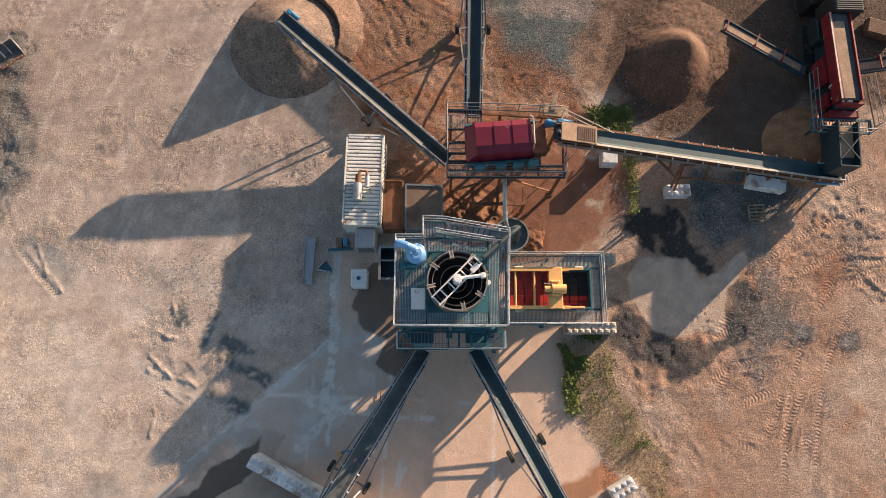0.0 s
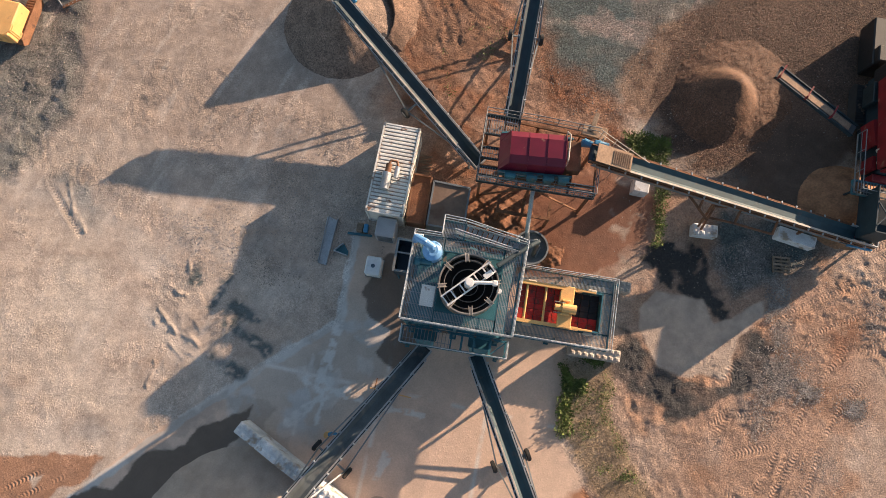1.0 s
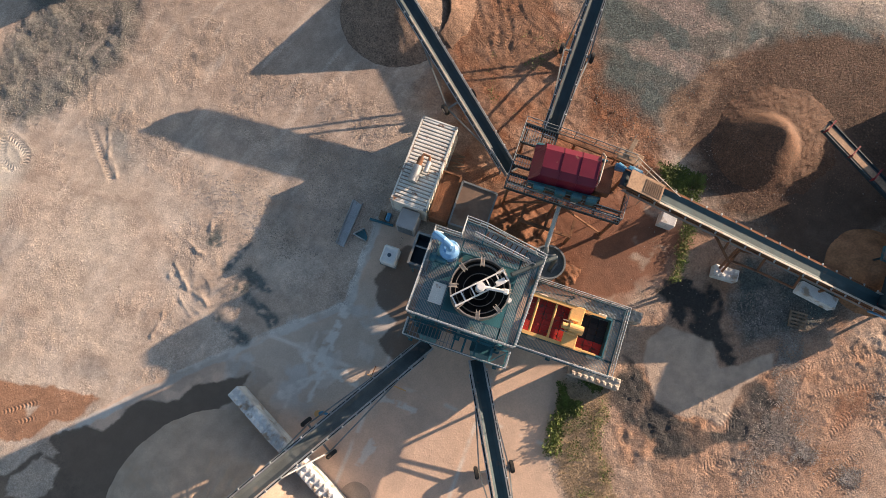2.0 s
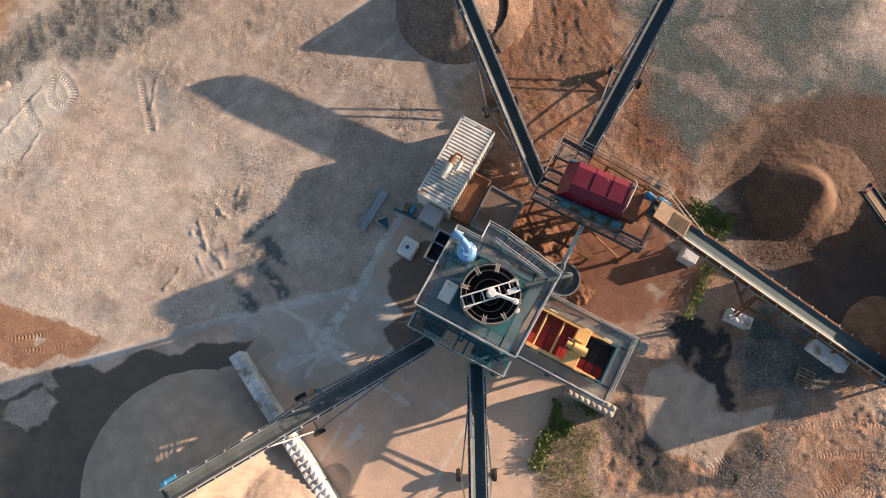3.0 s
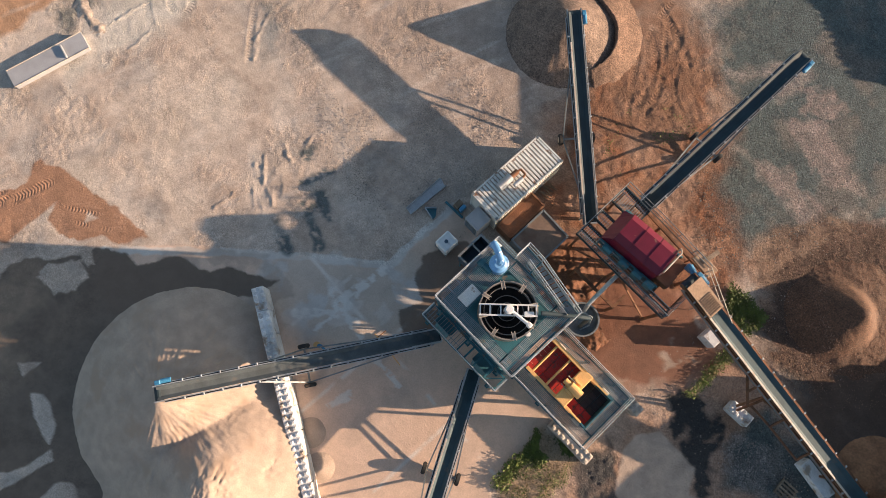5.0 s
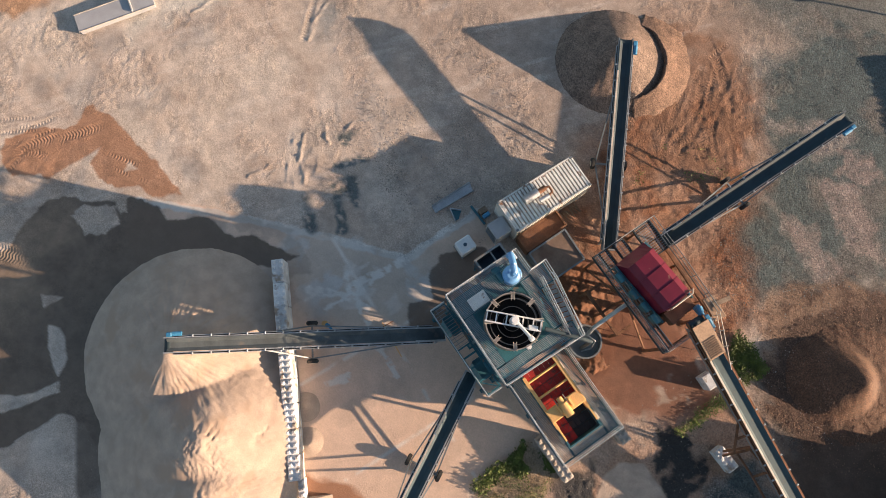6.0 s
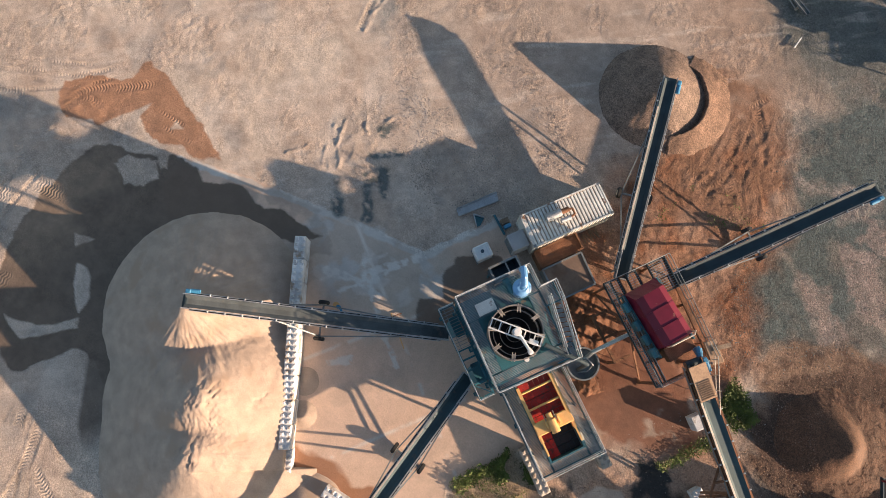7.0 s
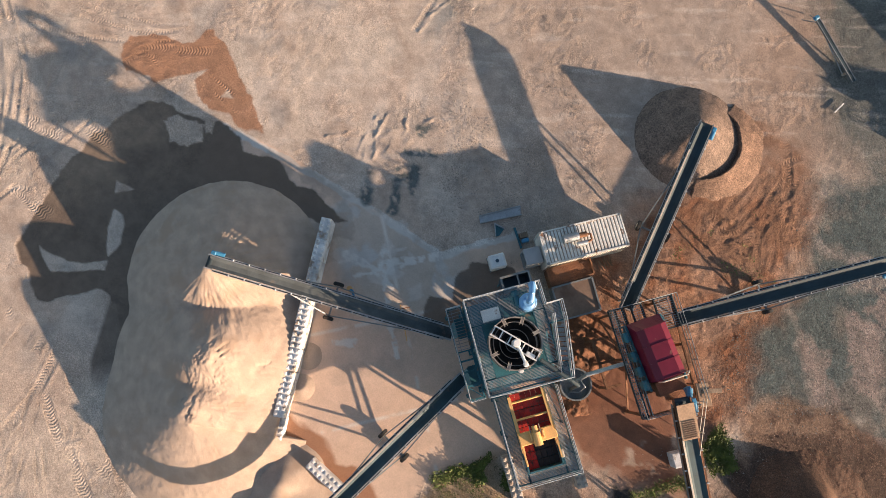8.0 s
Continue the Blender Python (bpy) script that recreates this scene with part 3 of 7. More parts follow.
col = blend(col, np.clip((fbm(X * 0.5 - Y * 0.35, Y * 1.1 + X * 0.8, 2.6, 5, 85) - 0.52) * 6, 0, 1) * west * np.clip((14 - Y) / 8, 0, 1) * 0.55, (0.55, 0.47, 0.4))
col = blend(col, inside(X, Y, OCHRE, 0.6, 0.8, 84), (0.42, 0.25, 0.15))
north = inside(X, Y, [(-15, 29), (-6, 28), (-5, 33), (-4, 60), (-24, 60), (-26, 38)], 4.0, 2.2, 98)
col = blend(col, north * 0.75, (0.3, 0.21, 0.155))
col = blend(col, gravel * 0.94, (0.075, 0.108, 0.11))
col = blend(col, inside(X, Y, PAD_TEAL, 2.0, 1.4, 94) * np.clip((fbm(X, Y, 1.4, 4, 96) - 0.38) * 5, 0, 1) * 0.7, (0.2, 0.215, 0.21))
for band in PEBBLY:
    away, _ = along(X, Y, band)
    away = np.abs(away) + (fbm(X, Y, 1.3, 4, 44) - 0.5) * 1.6
    col = blend(col, np.clip(1.4 - away / 0.55, 0, 1) * (0.35 + 0.65 * vnoise(X / 0.16, Y / 0.16)) * 0.9, (0.36, 0.3, 0.265))
for cx, cy, r in CLUSTERS:
    spot = np.clip(1.5 - np.hypot(X - cx, Y - cy) / r, 0, 1) * np.clip((fbm(X, Y, 0.8, 4, 86) - 0.3) * 5, 0, 1)
    spot = spot * np.clip((fbm(X, Y, 1.4, 3, 80) - 0.4) * 5, 0, 1)
    col = blend(col, spot * 0.45, (0.22, 0.2, 0.185))
    gravel = np.maximum(gravel, spot)
col = blend(col, gravel * np.clip((fbm(X, Y, 2.6, 5, 23) - 0.56) * 8, 0, 1) * 0.35, (0.27, 0.2, 0.16))
for n, bed in enumerate(PINK_BEDS):
    bed_m = inside(X, Y, bed, 0.35, 1.3, 120 + n)
    col = blend(col, bed_m * (0.45 + 0.55 * vnoise(X / 0.17, Y / 0.17)) * 0.9, (0.33, 0.255, 0.225))
col = blend(col, inside(X, Y, SKIRT_E, 1.2, 1.2, 91) * 0.92, (0.11, 0.06, 0.038))
col = blend(col, inside(X, Y, TAN_E, 0.6, 1.0, 125) * np.clip((fbm(X, Y, 0.9, 4, 126) - 0.25) * 4, 0, 1) * 0.85, (0.31, 0.2, 0.135))
fines = inside(X, Y, FINES, 1.2, 0.7, 92)
col = blend(col, fines * 0.95, (0.105, 0.068, 0.048))
gravel = gravel * (1 - 0.85 * fines)
col = blend(col, orange * (0.7 + 0.28 * np.clip((fbm(X, Y, 2.0, 4, 25) - 0.35) * 4, 0, 1)), (0.21, 0.088, 0.044))
col = blend(col, orange * np.clip((fbm(X, Y, 1.7, 5, 41) - 0.55) * 9, 0, 1) * 0.5, (0.38, 0.22, 0.14))
col = blend(col, orange * np.clip((fbm(X, Y, 1.2, 5, 42) - 0.6) * 9, 0, 1) * 0.6, (0.17, 0.1, 0.065))
col = blend(col, inside(X, Y, RUST_N, 1.6, 1.6, 127) * (0.5 + 0.4 * np.clip((fbm(X, Y, 1.5, 5, 128) - 0.35) * 4, 0, 1)), (0.22, 0.115, 0.068))
col = blend(col, slab * 0.9, (0.65, 0.465, 0.35))
col = blend(col, slab * np.clip((fbm(X, Y, 2.6, 5, 27) - 0.56) * 10, 0, 1) * 0.35, (0.38, 0.29, 0.23))
col = blend(col, wet * 0.75, (0.47, 0.4, 0.335))
edge, _ = along(X, Y, [(-21.4, -11.0), (-12.7, -2.4), (-7.1, 2.4), (-7.1, 8.4)])
col = blend(col, np.clip((1.5 - np.abs(edge + (fbm(X, Y, 0.9, 4, 52) - 0.5) * 0.5) / 0.22) * 2, 0, 1) * np.clip((fbm(X, Y, 1.5, 4, 51) - 0.25) * 5, 0, 1) * 0.9, (0.55, 0.52, 0.48))
dry = np.clip((fbm(X, Y, 1.8, 5, 53) - 0.6) * 14, 0, 1) * inside(X, Y, WET, 1.5, 1.0, 10)
col = blend(col, dry * 0.8, (0.52, 0.49, 0.46))
for joint in ([(-13, -1.0), (8, -1.9)], [(-3.2, 2.4), (-4.0, -10)], [(-8.2, 1.6), (-8.6, -5)], [(3.4, 1.4), (3.0, -9)]):
    away, _ = along(X, Y, joint)
    col = blend(col, np.clip(1.3 - np.abs(away) / 0.14, 0, 1) * np.clip((fbm(X, Y, 1.0, 4, 55) - 0.42) * 7, 0, 1) * slab * 0.9, (0.66, 0.6, 0.54))
for k, isle in enumerate(([(-7.4, -1.9), (-6.5, -0.5), (-5.5, -2.0), (-6.6, -3.6)], [(-9.6, -1.1), (-7.2, 1.0), (-7.6, -2.3)], [(-5.6, 0.4), (-4.6, 0.6), (-4.4, -1.4), (-5.3, -1.2)])):
    col = blend(col, inside(X, Y, isle, 0.12, 0.5, 60 + k) * np.clip((fbm(X, Y, 0.9, 4, 58) - 0.38) * 8, 0, 1) * 0.7, (0.6, 0.53, 0.47))
col = blend(col, slab * west * np.clip((fbm(X, Y, 2.0, 5, 59) - 0.54) * 14, 0, 1) * 0.45, (0.27, 0.215, 0.175))
for scrape, half in SCRAPES:
    away, _ = along(X, Y, scrape)
    col = blend(col, np.clip((1.2 - (np.abs(away) + (fbm(X, Y, 0.7, 4, 118) - 0.5) * 0.45) / half) * 3, 0, 1) * np.clip((fbm(X, Y, 0.35, 4, 119) - 0.34) * 9, 0, 1) * 0.85, (0.64, 0.6, 0.55))
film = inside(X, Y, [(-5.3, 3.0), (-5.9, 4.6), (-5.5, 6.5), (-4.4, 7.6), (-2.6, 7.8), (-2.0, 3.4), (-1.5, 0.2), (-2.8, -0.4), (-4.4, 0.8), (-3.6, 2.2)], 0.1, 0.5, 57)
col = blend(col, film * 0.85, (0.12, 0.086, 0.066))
col = blend(col, brown * 0.92, (0.17, 0.063, 0.03))
for n, crust in enumerate(DRIED):
    col = blend(col, inside(X, Y, crust, 0.3, 1.2, 130 + n) * np.clip((fbm(X, Y, 1.1, 5, 129) - 0.42) * 12, 0, 1) * 0.8, (0.36, 0.28, 0.22))
col = blend(col, dark * (0.72 + 0.28 * np.clip((fbm(X, Y, 1.6, 5, 71) - 0.35) * 5, 0, 1)), (0.042, 0.04, 0.04))
col = blend(col, inside(X, Y, GREY_PATCH, 1.4, 1.4, 76) * np.clip((fbm(X, Y, 0.7, 5, 77) - 0.4) * 6, 0, 1) * 0.75, (0.16, 0.155, 0.15))
col = blend(col, inside(X, Y, RUST_PATCH, 1.2, 1.0, 78) * np.clip((fbm(X, Y, 0.9, 5, 79) - 0.35) * 5, 0, 1) * 0.8, (0.22, 0.1, 0.055))
col = blend(col, inside(X, Y, STAIN, 0.35, 1.5, 72) * np.clip((fbm(X, Y, 1.2, 5, 73) - 0.25) * 6, 0, 1) * 0.95, (0.022, 0.026, 0.028))
for stroke in STROKES:
    away, _ = along(X, Y, stroke)
    col = blend(col, np.clip(1.6 - (np.abs(away) + (fbm(X, Y, 0.8, 4, 74) - 0.5) * 0.9) / 0.34, 0, 1) * np.clip((fbm(X, Y, 0.4, 4, 75) - 0.3) * 6, 0, 1) * 0.92, (0.085, 0.108, 0.112))
col = blend(col, dark_in * 0.92, (0.46, 0.36, 0.285))
beds = np.zeros(X.shape)
for n, bed in enumerate(PEBBLE_BEDS):
    beds = np.maximum(beds, inside(X, Y, bed, 0.5, 0.7, 110 + n) * np.clip((fbm(X, Y, 0.9, 4, 117) - 0.3) * 5, 0, 1))
col = blend(col, beds * 0.6, (0.2, 0.185, 0.175))
col = blend(col, inside(X, Y, FAN, 0.5, 0.5, 87) * 0.8, (0.58, 0.48, 0.4))
col = blend(col, orange_s * 0.85, (0.3, 0.13, 0.062))
col = blend(col, damp * 0.85, (0.3, 0.145, 0.075))
col = blend(col, puddle * 0.95, (0.125, 0.09, 0.065))
drying = np.clip((-X - 17.5) / 3, 0, 1) * np.clip((-13.5 - Y) / 4, 0, 1)
col = blend(col, puddle * drying * np.clip((fbm(X, Y, 2.4, 5, 142) - 0.3) * 4, 0, 1) * 0.75, (0.26, 0.19, 0.135))
col = blend(col, weeds * 0.7, (0.33, 0.235, 0.135))
drag = fbm((X * 0.3 + Y) * 0.3, (Y * 0.3 - X) * 1.6, 0.9, 5, 21)
col = blend(col, np.clip((drag - 0.6) * 7, 0, 1) * west * (1 - slab) * (1 - puddle) * (1 - damp) * 0.3, (0.6, 0.52, 0.45))
col = col * (1 + (1 - 0.6 * slab) * ((0.74 + 0.52 * fine) * (0.88 + 0.24 * fbm(X, Y, 0.22, 2, 95)) - 1))[..., None]
col = col * (1 - 0.12 * gravel)[..., None]

# relief: broad swells, clods, wheel lines with lugs
clod = np.clip((fbm(X, Y, 5.0, 4, 61) - 0.45) * 5, 0, 1)
hgt = (fbm(X, Y, 14, 3, 5) - 0.5) * 0.22 + (streak - 0.5) * 0.06 + (fbm(X, Y, 0.8, 4, 6) - 0.5) * (0.02 + 0.06 * clod)
lumpy = np.clip((fbm(X, Y, 2.2, 5, 62) - 0.52) * 8, 0, 1)
quiet = west * (1 - lumpy) * (1 - gravel)
hgt += (RNG.random(X.shape) - 0.5) * (0.003 + 0.014 * lumpy * (1 - 0.6 * east)) * (1 - gravel) * np.clip((Y + 24) / 8, 0.25, 1) + (fbm(X, Y, 0.3, 2, 63) - 0.5) * 0.07 * lumpy
hgt += gravel * (RNG.random(X.shape) - 0.5) * 0.024 + east * (1 - dark_in) * (fbm(X, Y, 0.5, 3, 8) - 0.5) * (0.035 + 0.11 * clod) + east * (1 - dark_in) * (1 - gravel) * (fbm(X, Y, 0.27, 3, 64) - 0.5) * (0.03 + 0.06 * clod) + orange * ((fbm(X, Y, 0.4, 3, 18) - 0.5) * 0.1 + (RNG.random(X.shape) - 0.5) * 0.02)
tread_u, tread_v, tread_m = np.zeros(X.shape), np.zeros(X.shape), np.zeros(X.shape)
for n, (line, gauge, depth, half) in enumerate(TRACKS):
    path = curve(line)
    px, py = zip(*path)
    reach = gauge + half + 0.6
    i0, i1 = np.searchsorted(xs, (min(px) - reach, max(px) + reach))
    j0, j1 = np.searchsorted(ys, (min(py) - reach, max(py) + reach))
    w = np.s_[j0:j1, i0:i1]  # only the ground near this line
    d, run = along(X[w], Y[w], path)
    whole = run.max() if run.size else 1.0
    worn = np.clip((fbm(X[w], Y[w], 1.6, 3, 33 + n) - 0.34) * 5, 0, 1) * np.clip(run / 1.2, 0, 1) * np.clip((whole - run) / 1.2, 0, 1)
    for side in (-1, 1) if gauge else (1,):
        e = np.abs(d - side * gauge)
        core = np.clip((half * 1.25 - e) / 0.1, 0, 1) * worn
        more = core > tread_m[w]
        tread_m[w] = np.where(more, core, tread_m[w])
        tread_u[w], tread_v[w] = np.where(more, run, tread_u[w]), np.where(more, e, tread_v[w])
        hgt[w] += depth * (-0.6 * core + 0.55 * worn * np.clip(1 - np.abs(e - half - 0.16) / 0.13, 0, 1))
hgt += np.clip(1.3 - np.hypot(X + 17.2, Y - 0.9) / 2.2, 0, 1) * (fbm(X, Y, 0.45, 3, 88) - 0.5) * 0.1
for line in RIDGES:
    d, _ = along(X, Y, line)
    hgt += np.clip(1 - np.abs(d + (fbm(X, Y, 0.6, 2, 93) - 0.5) * 0.3) / 0.15, 0, 1) * (0.13 * fbm(X, Y, 0.4, 2, 90) - 0.01)
hgt += inside(X, Y, RUBBLE, 1.4, 1.2, 82) * (fbm(X, Y, 1.1, 4, 89) - 0.5) * 0.34
flat = np.maximum(np.maximum(np.maximum(slab * 0.9, puddle), dark_in * 0.85), brown * 0.8)
hgt = hgt * (1 - flat * 0.88) * np.clip(near * 3, 0, 1) - puddle * 0.03
PRINTS = np.random.default_rng(21)
for k in range(70):  # boot holes in the soft mud, a few in the pale part and many in the dark rim
    px, py = (15.2 + 3.0 * PRINTS.random(), 2.6 + 1.5 * PRINTS.random()) if k < 14 else (11.5 + 9 * PRINTS.random(), 0.4 + 5.2 * PRINTS.random())
    wide, long, a = 0.07 + 0.04 * PRINTS.random(), 0.1 + 0.08 * PRINTS.random(), PRINTS.random() * math.pi
    i0, i1, j0, j1 = np.searchsorted(xs, px - 0.6), np.searchsorted(xs, px + 0.6), np.searchsorted(ys, py - 0.6), np.searchsorted(ys, py + 0.6)
    w = np.s_[j0:j1, i0:i1]
    u, v = (X[w] - px) * math.cos(a) + (Y[w] - py) * math.sin(a), (Y[w] - py) * math.cos(a) - (X[w] - px) * math.sin(a)
    deep = np.exp(-((u / long) ** 2 + (v / wide) ** 2)) - 0.4 * np.exp(-((u / (long * 1.9)) ** 2 + (v / (wide * 1.9)) ** 2))
    hgt[w] -= 0.1 * deep * (np.maximum(dark_in, dark)[w] if k >= 14 else dark_in[w])
hgt = np.minimum(hgt, 0.3) - 0.03

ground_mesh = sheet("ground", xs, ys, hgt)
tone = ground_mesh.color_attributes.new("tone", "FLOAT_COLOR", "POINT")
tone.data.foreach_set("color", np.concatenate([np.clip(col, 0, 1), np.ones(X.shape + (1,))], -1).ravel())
damp_attr = ground_mesh.attributes.new("wetness", "FLOAT", "POINT")
damp_attr.data.foreach_set("value", np.clip(puddle * 0.45 + wet * 0.35 + damp * 0.3 + dark * 0.3 + brown * 0.4, 0, 1).ravel())
stone_attr = ground_mesh.attributes.new("stoniness", "FLOAT", "POINT")
stone_attr.data.foreach_set("value", (np.clip(0.3 - 0.22 * west + gravel * 0.7 + beds + 0.1 * east + 0.35 * stony * west - 0.3 * puddle - 0.4 * brown, 0, 1) * (1 - slab) * (1 - dark_in) * (1 - 0.85 * fines)).ravel())


def ground_material():
    m = bpy.data.materials.new("trodden_earth")
    m.use_nodes = True
    nt = m.node_tree
    b = nt.nodes["Principled BSDF"]
    at = {}
    for n in ("tone", "wetness", "stoniness", "tread_u", "tread_v", "tread_m", "roughness_map", "smoothness"):
        a = nt.nodes.new("ShaderNodeAttribute")
        a.attribute_name = n
        at[n] = a.outputs["Color" if n == "tone" else "Fac"]
    geo = nt.nodes.new("ShaderNodeNewGeometry")

    def node(kind, **inputs):
        n = nt.nodes.new(kind)
        for k, v in inputs.items():
            key = int(k[1:]) if k[0] == "i" and k[1:].isdigit() else k
            if hasattr(v, "links"):
                nt.links.new(v, n.inputs[key])
            else:
                n.inputs[key].default_value = v
        return n

    grain = node("ShaderNodeTexNoise", Vector=geo.outputs["Position"], Scale=10.0, Detail=7.0, Roughness=0.74).outputs["Fac"]
    pebble = node("ShaderNodeTexVoronoi", Vector=geo.outputs["Position"], Scale=14.0)
    shade = node("ShaderNodeMapRange", i0=grain, i1=0.34, i2=0.66, i3=0.62, i4=1.36).outputs[0]
    stones = node("ShaderNodeSeparateColor", i0=pebble.outputs["Color"])
    spot = node("ShaderNodeMapRange", i0=stones.outputs[0], i1=0.0, i2=1.0, i3=0.68, i4=1.4).outputs[0]
    speck = node("ShaderNodeMix", i0=at["stoniness"], i2=1.0, i3=spot).outputs[0]
    calm = node("ShaderNodeMix", i0=at["smoothness"], i2=shade, i3=1.0).outputs[0]
    both = node("ShaderNodeMath", i0=calm, i1=speck)
    both.operation = "MULTIPLY"
    vec = node("ShaderNodeVectorMath", i0=at["tone"])
    vec.operation = "SCALE"
    nt.links.new(both.outputs[0], vec.inputs["Scale"])
    nt.links.new(vec.outputs[0], b.inputs["Base Color"])
    nt.links.new(node("ShaderNodeMapRange", i0=at["wetness"], i3=0.95, i4=0.5).outputs[0], b.inputs["Roughness"])
    lumps = node("ShaderNodeMath", i0=pebble.outputs["Distance"], i1=at["stoniness"])
    lumps.operation = "MULTIPLY"

    def maths(how, a, c):
        n = node("ShaderNodeMath", i0=a, i1=c)
        n.operation = how
        return n.outputs[0]

    crumbs = node("ShaderNodeTexNoise", Vector=geo.outputs["Position"], Scale=9.0, Detail=5.0, Roughness=0.62).outputs["Fac"]
    crumb = node("ShaderNodeMapRange", i0=crumbs, i1=0.5, i2=0.76, i3=0.0, i4=1.6).outputs[0]
    high = maths("MULTIPLY", maths("SUBTRACT", maths("ADD", crumb, maths("MULTIPLY", grain, 0.35)), maths("MULTIPLY", lumps.outputs[0], 0.8)), at["roughness_map"])
    way = maths("ADD", maths("MULTIPLY", at["tread_u"], 27.0), maths("MULTIPLY", at["tread_v"], 13.0))
    lug = maths("MULTIPLY", maths("SINE", way, 0.0), at["tread_m"])
    high = maths("ADD", high, maths("MULTIPLY", lug, 0.26))
    bump = node("ShaderNodeBump", Height=high, Distance=0.085, Strength=0.8)
    nt.links.new(bump.outputs[0], b.inputs["Normal"])
    return m


for key, values in (("smoothness", np.clip(0.72 * slab + 0.6 * brown + 0.5 * puddle + 0.75 * dark_in + 0.45 * quiet + 0.1 * east * (1 - gravel) + 0.5 * fines, 0, 0.8)), ("tread_u", tread_u), ("tread_v", tread_v), ("tread_m", tread_m), ("roughness_map", np.clip(0.35 + 0.5 * clod + 0.35 * gravel + beds + 0.3 * east - puddle - 0.8 * brown - 0.45 * dark_in - 0.45 * quiet, 0.1, 1) * (1 - 0.9 * slab))):
    ground_mesh.attributes.new(key, "FLOAT", "POINT").data.foreach_set("value", values.ravel())
ground_mesh.materials.append(ground_material())
tagged(new("ground", ground_mesh), "beige trodden earth yard with wheel tracks and wet patches", "ground", kind="structure")


# ---------------------------------------------------------------- heaps
def heap(name, label, x0, x1, y0, y1, height, material, step=0.12):
    hx, hy = np.arange(x0, x1, step), np.arange(y0, y1, step)
    gx, gy = np.meshgrid(hx, hy)
    me = sheet(name, hx, hy, height(gx, gy))
    me.materials.append(M[material])
    return tagged(new(name, me), label, "heap")


def cone(x, y, cx, cy, top, slope, blunt=0.35):
    return top - slope * (np.sqrt((x - cx) ** 2 + (y - cy) ** 2 + blunt ** 2) - blunt)


def smax(a, b, k=0.25):
    return np.log(np.exp(a / k) + np.exp(b / k)) * k


def gravel_heap_north(x, y):
    h = cone(x, y, -11.0, 23.4, 2.72, 0.66, 0.22)
    return h + (fbm(x, y, 0.5, 4, 3) - 0.5) * 0.1 + (vnoise(x / 0.13, y / 0.13) - 0.5) * 0.03 - 0.1


def gravel_bench(x, y):
    """What is left of an older, wider heap: a bench round its sunny side with a scarp inside."""
    r = np.hypot(x + 10.5, y - 23.9) + (fbm(x, y, 1.5, 3, 5) - 0.5) * 0.4
    ahead = ((x + 10.5) * 0.68 + (y - 23.9) * 0.73) / np.maximum(r, 0.1)
    w = np.clip((ahead - 0.3) / 0.5, 0, 1)
    bank = (0.6 + 0.3 * w) - 0.42 * (r - 3.05)
    return np.where((r > 3.05) & (w > 0), bank, -0.5) + (fbm(x, y, 0.5, 4, 3) - 0.5) * 0.08 + (vnoise(x / 0.13, y / 0.13) - 0.5) * 0.03 - 0.1


def gravel_heap_east(x, y):
    dx, dy = x - 16.7, y - 22.4
    away = np.sqrt(dx * dx + dy * dy + 0.16) - 0.4
    ahead = (0.72 * dx + 0.69 * dy) / (away + 0.4)
    h = 2.3 - (0.96 + 0.36 * ahead) * away
    h = smax(h, 0.62 - 0.16 * away + 0.12 * ahead, 0.12)
    return h + (fbm(x, y, 0.9, 3, 8) - 0.5) * 0.12 + (fbm(x, y, 0.2, 2, 9) - 0.5) * 0.06 - 0.1


def crusher_heap(x, y):
    return cone(x, y, 25.0, 15.6, 1.7, 0.62, 0.3) + (fbm(x, y, 0.8, 4, 5) - 0.5) * 0.14 - 0.1


WALL_A, WALL_B = Vector((-11.7, -4.95)), Vector((2.65, -12.15))
wall_way = (WALL_B - WALL_A).normalized()
wall_out = Vector((wall_way.y, -wall_way.x))  # away from the yard, towards the sand


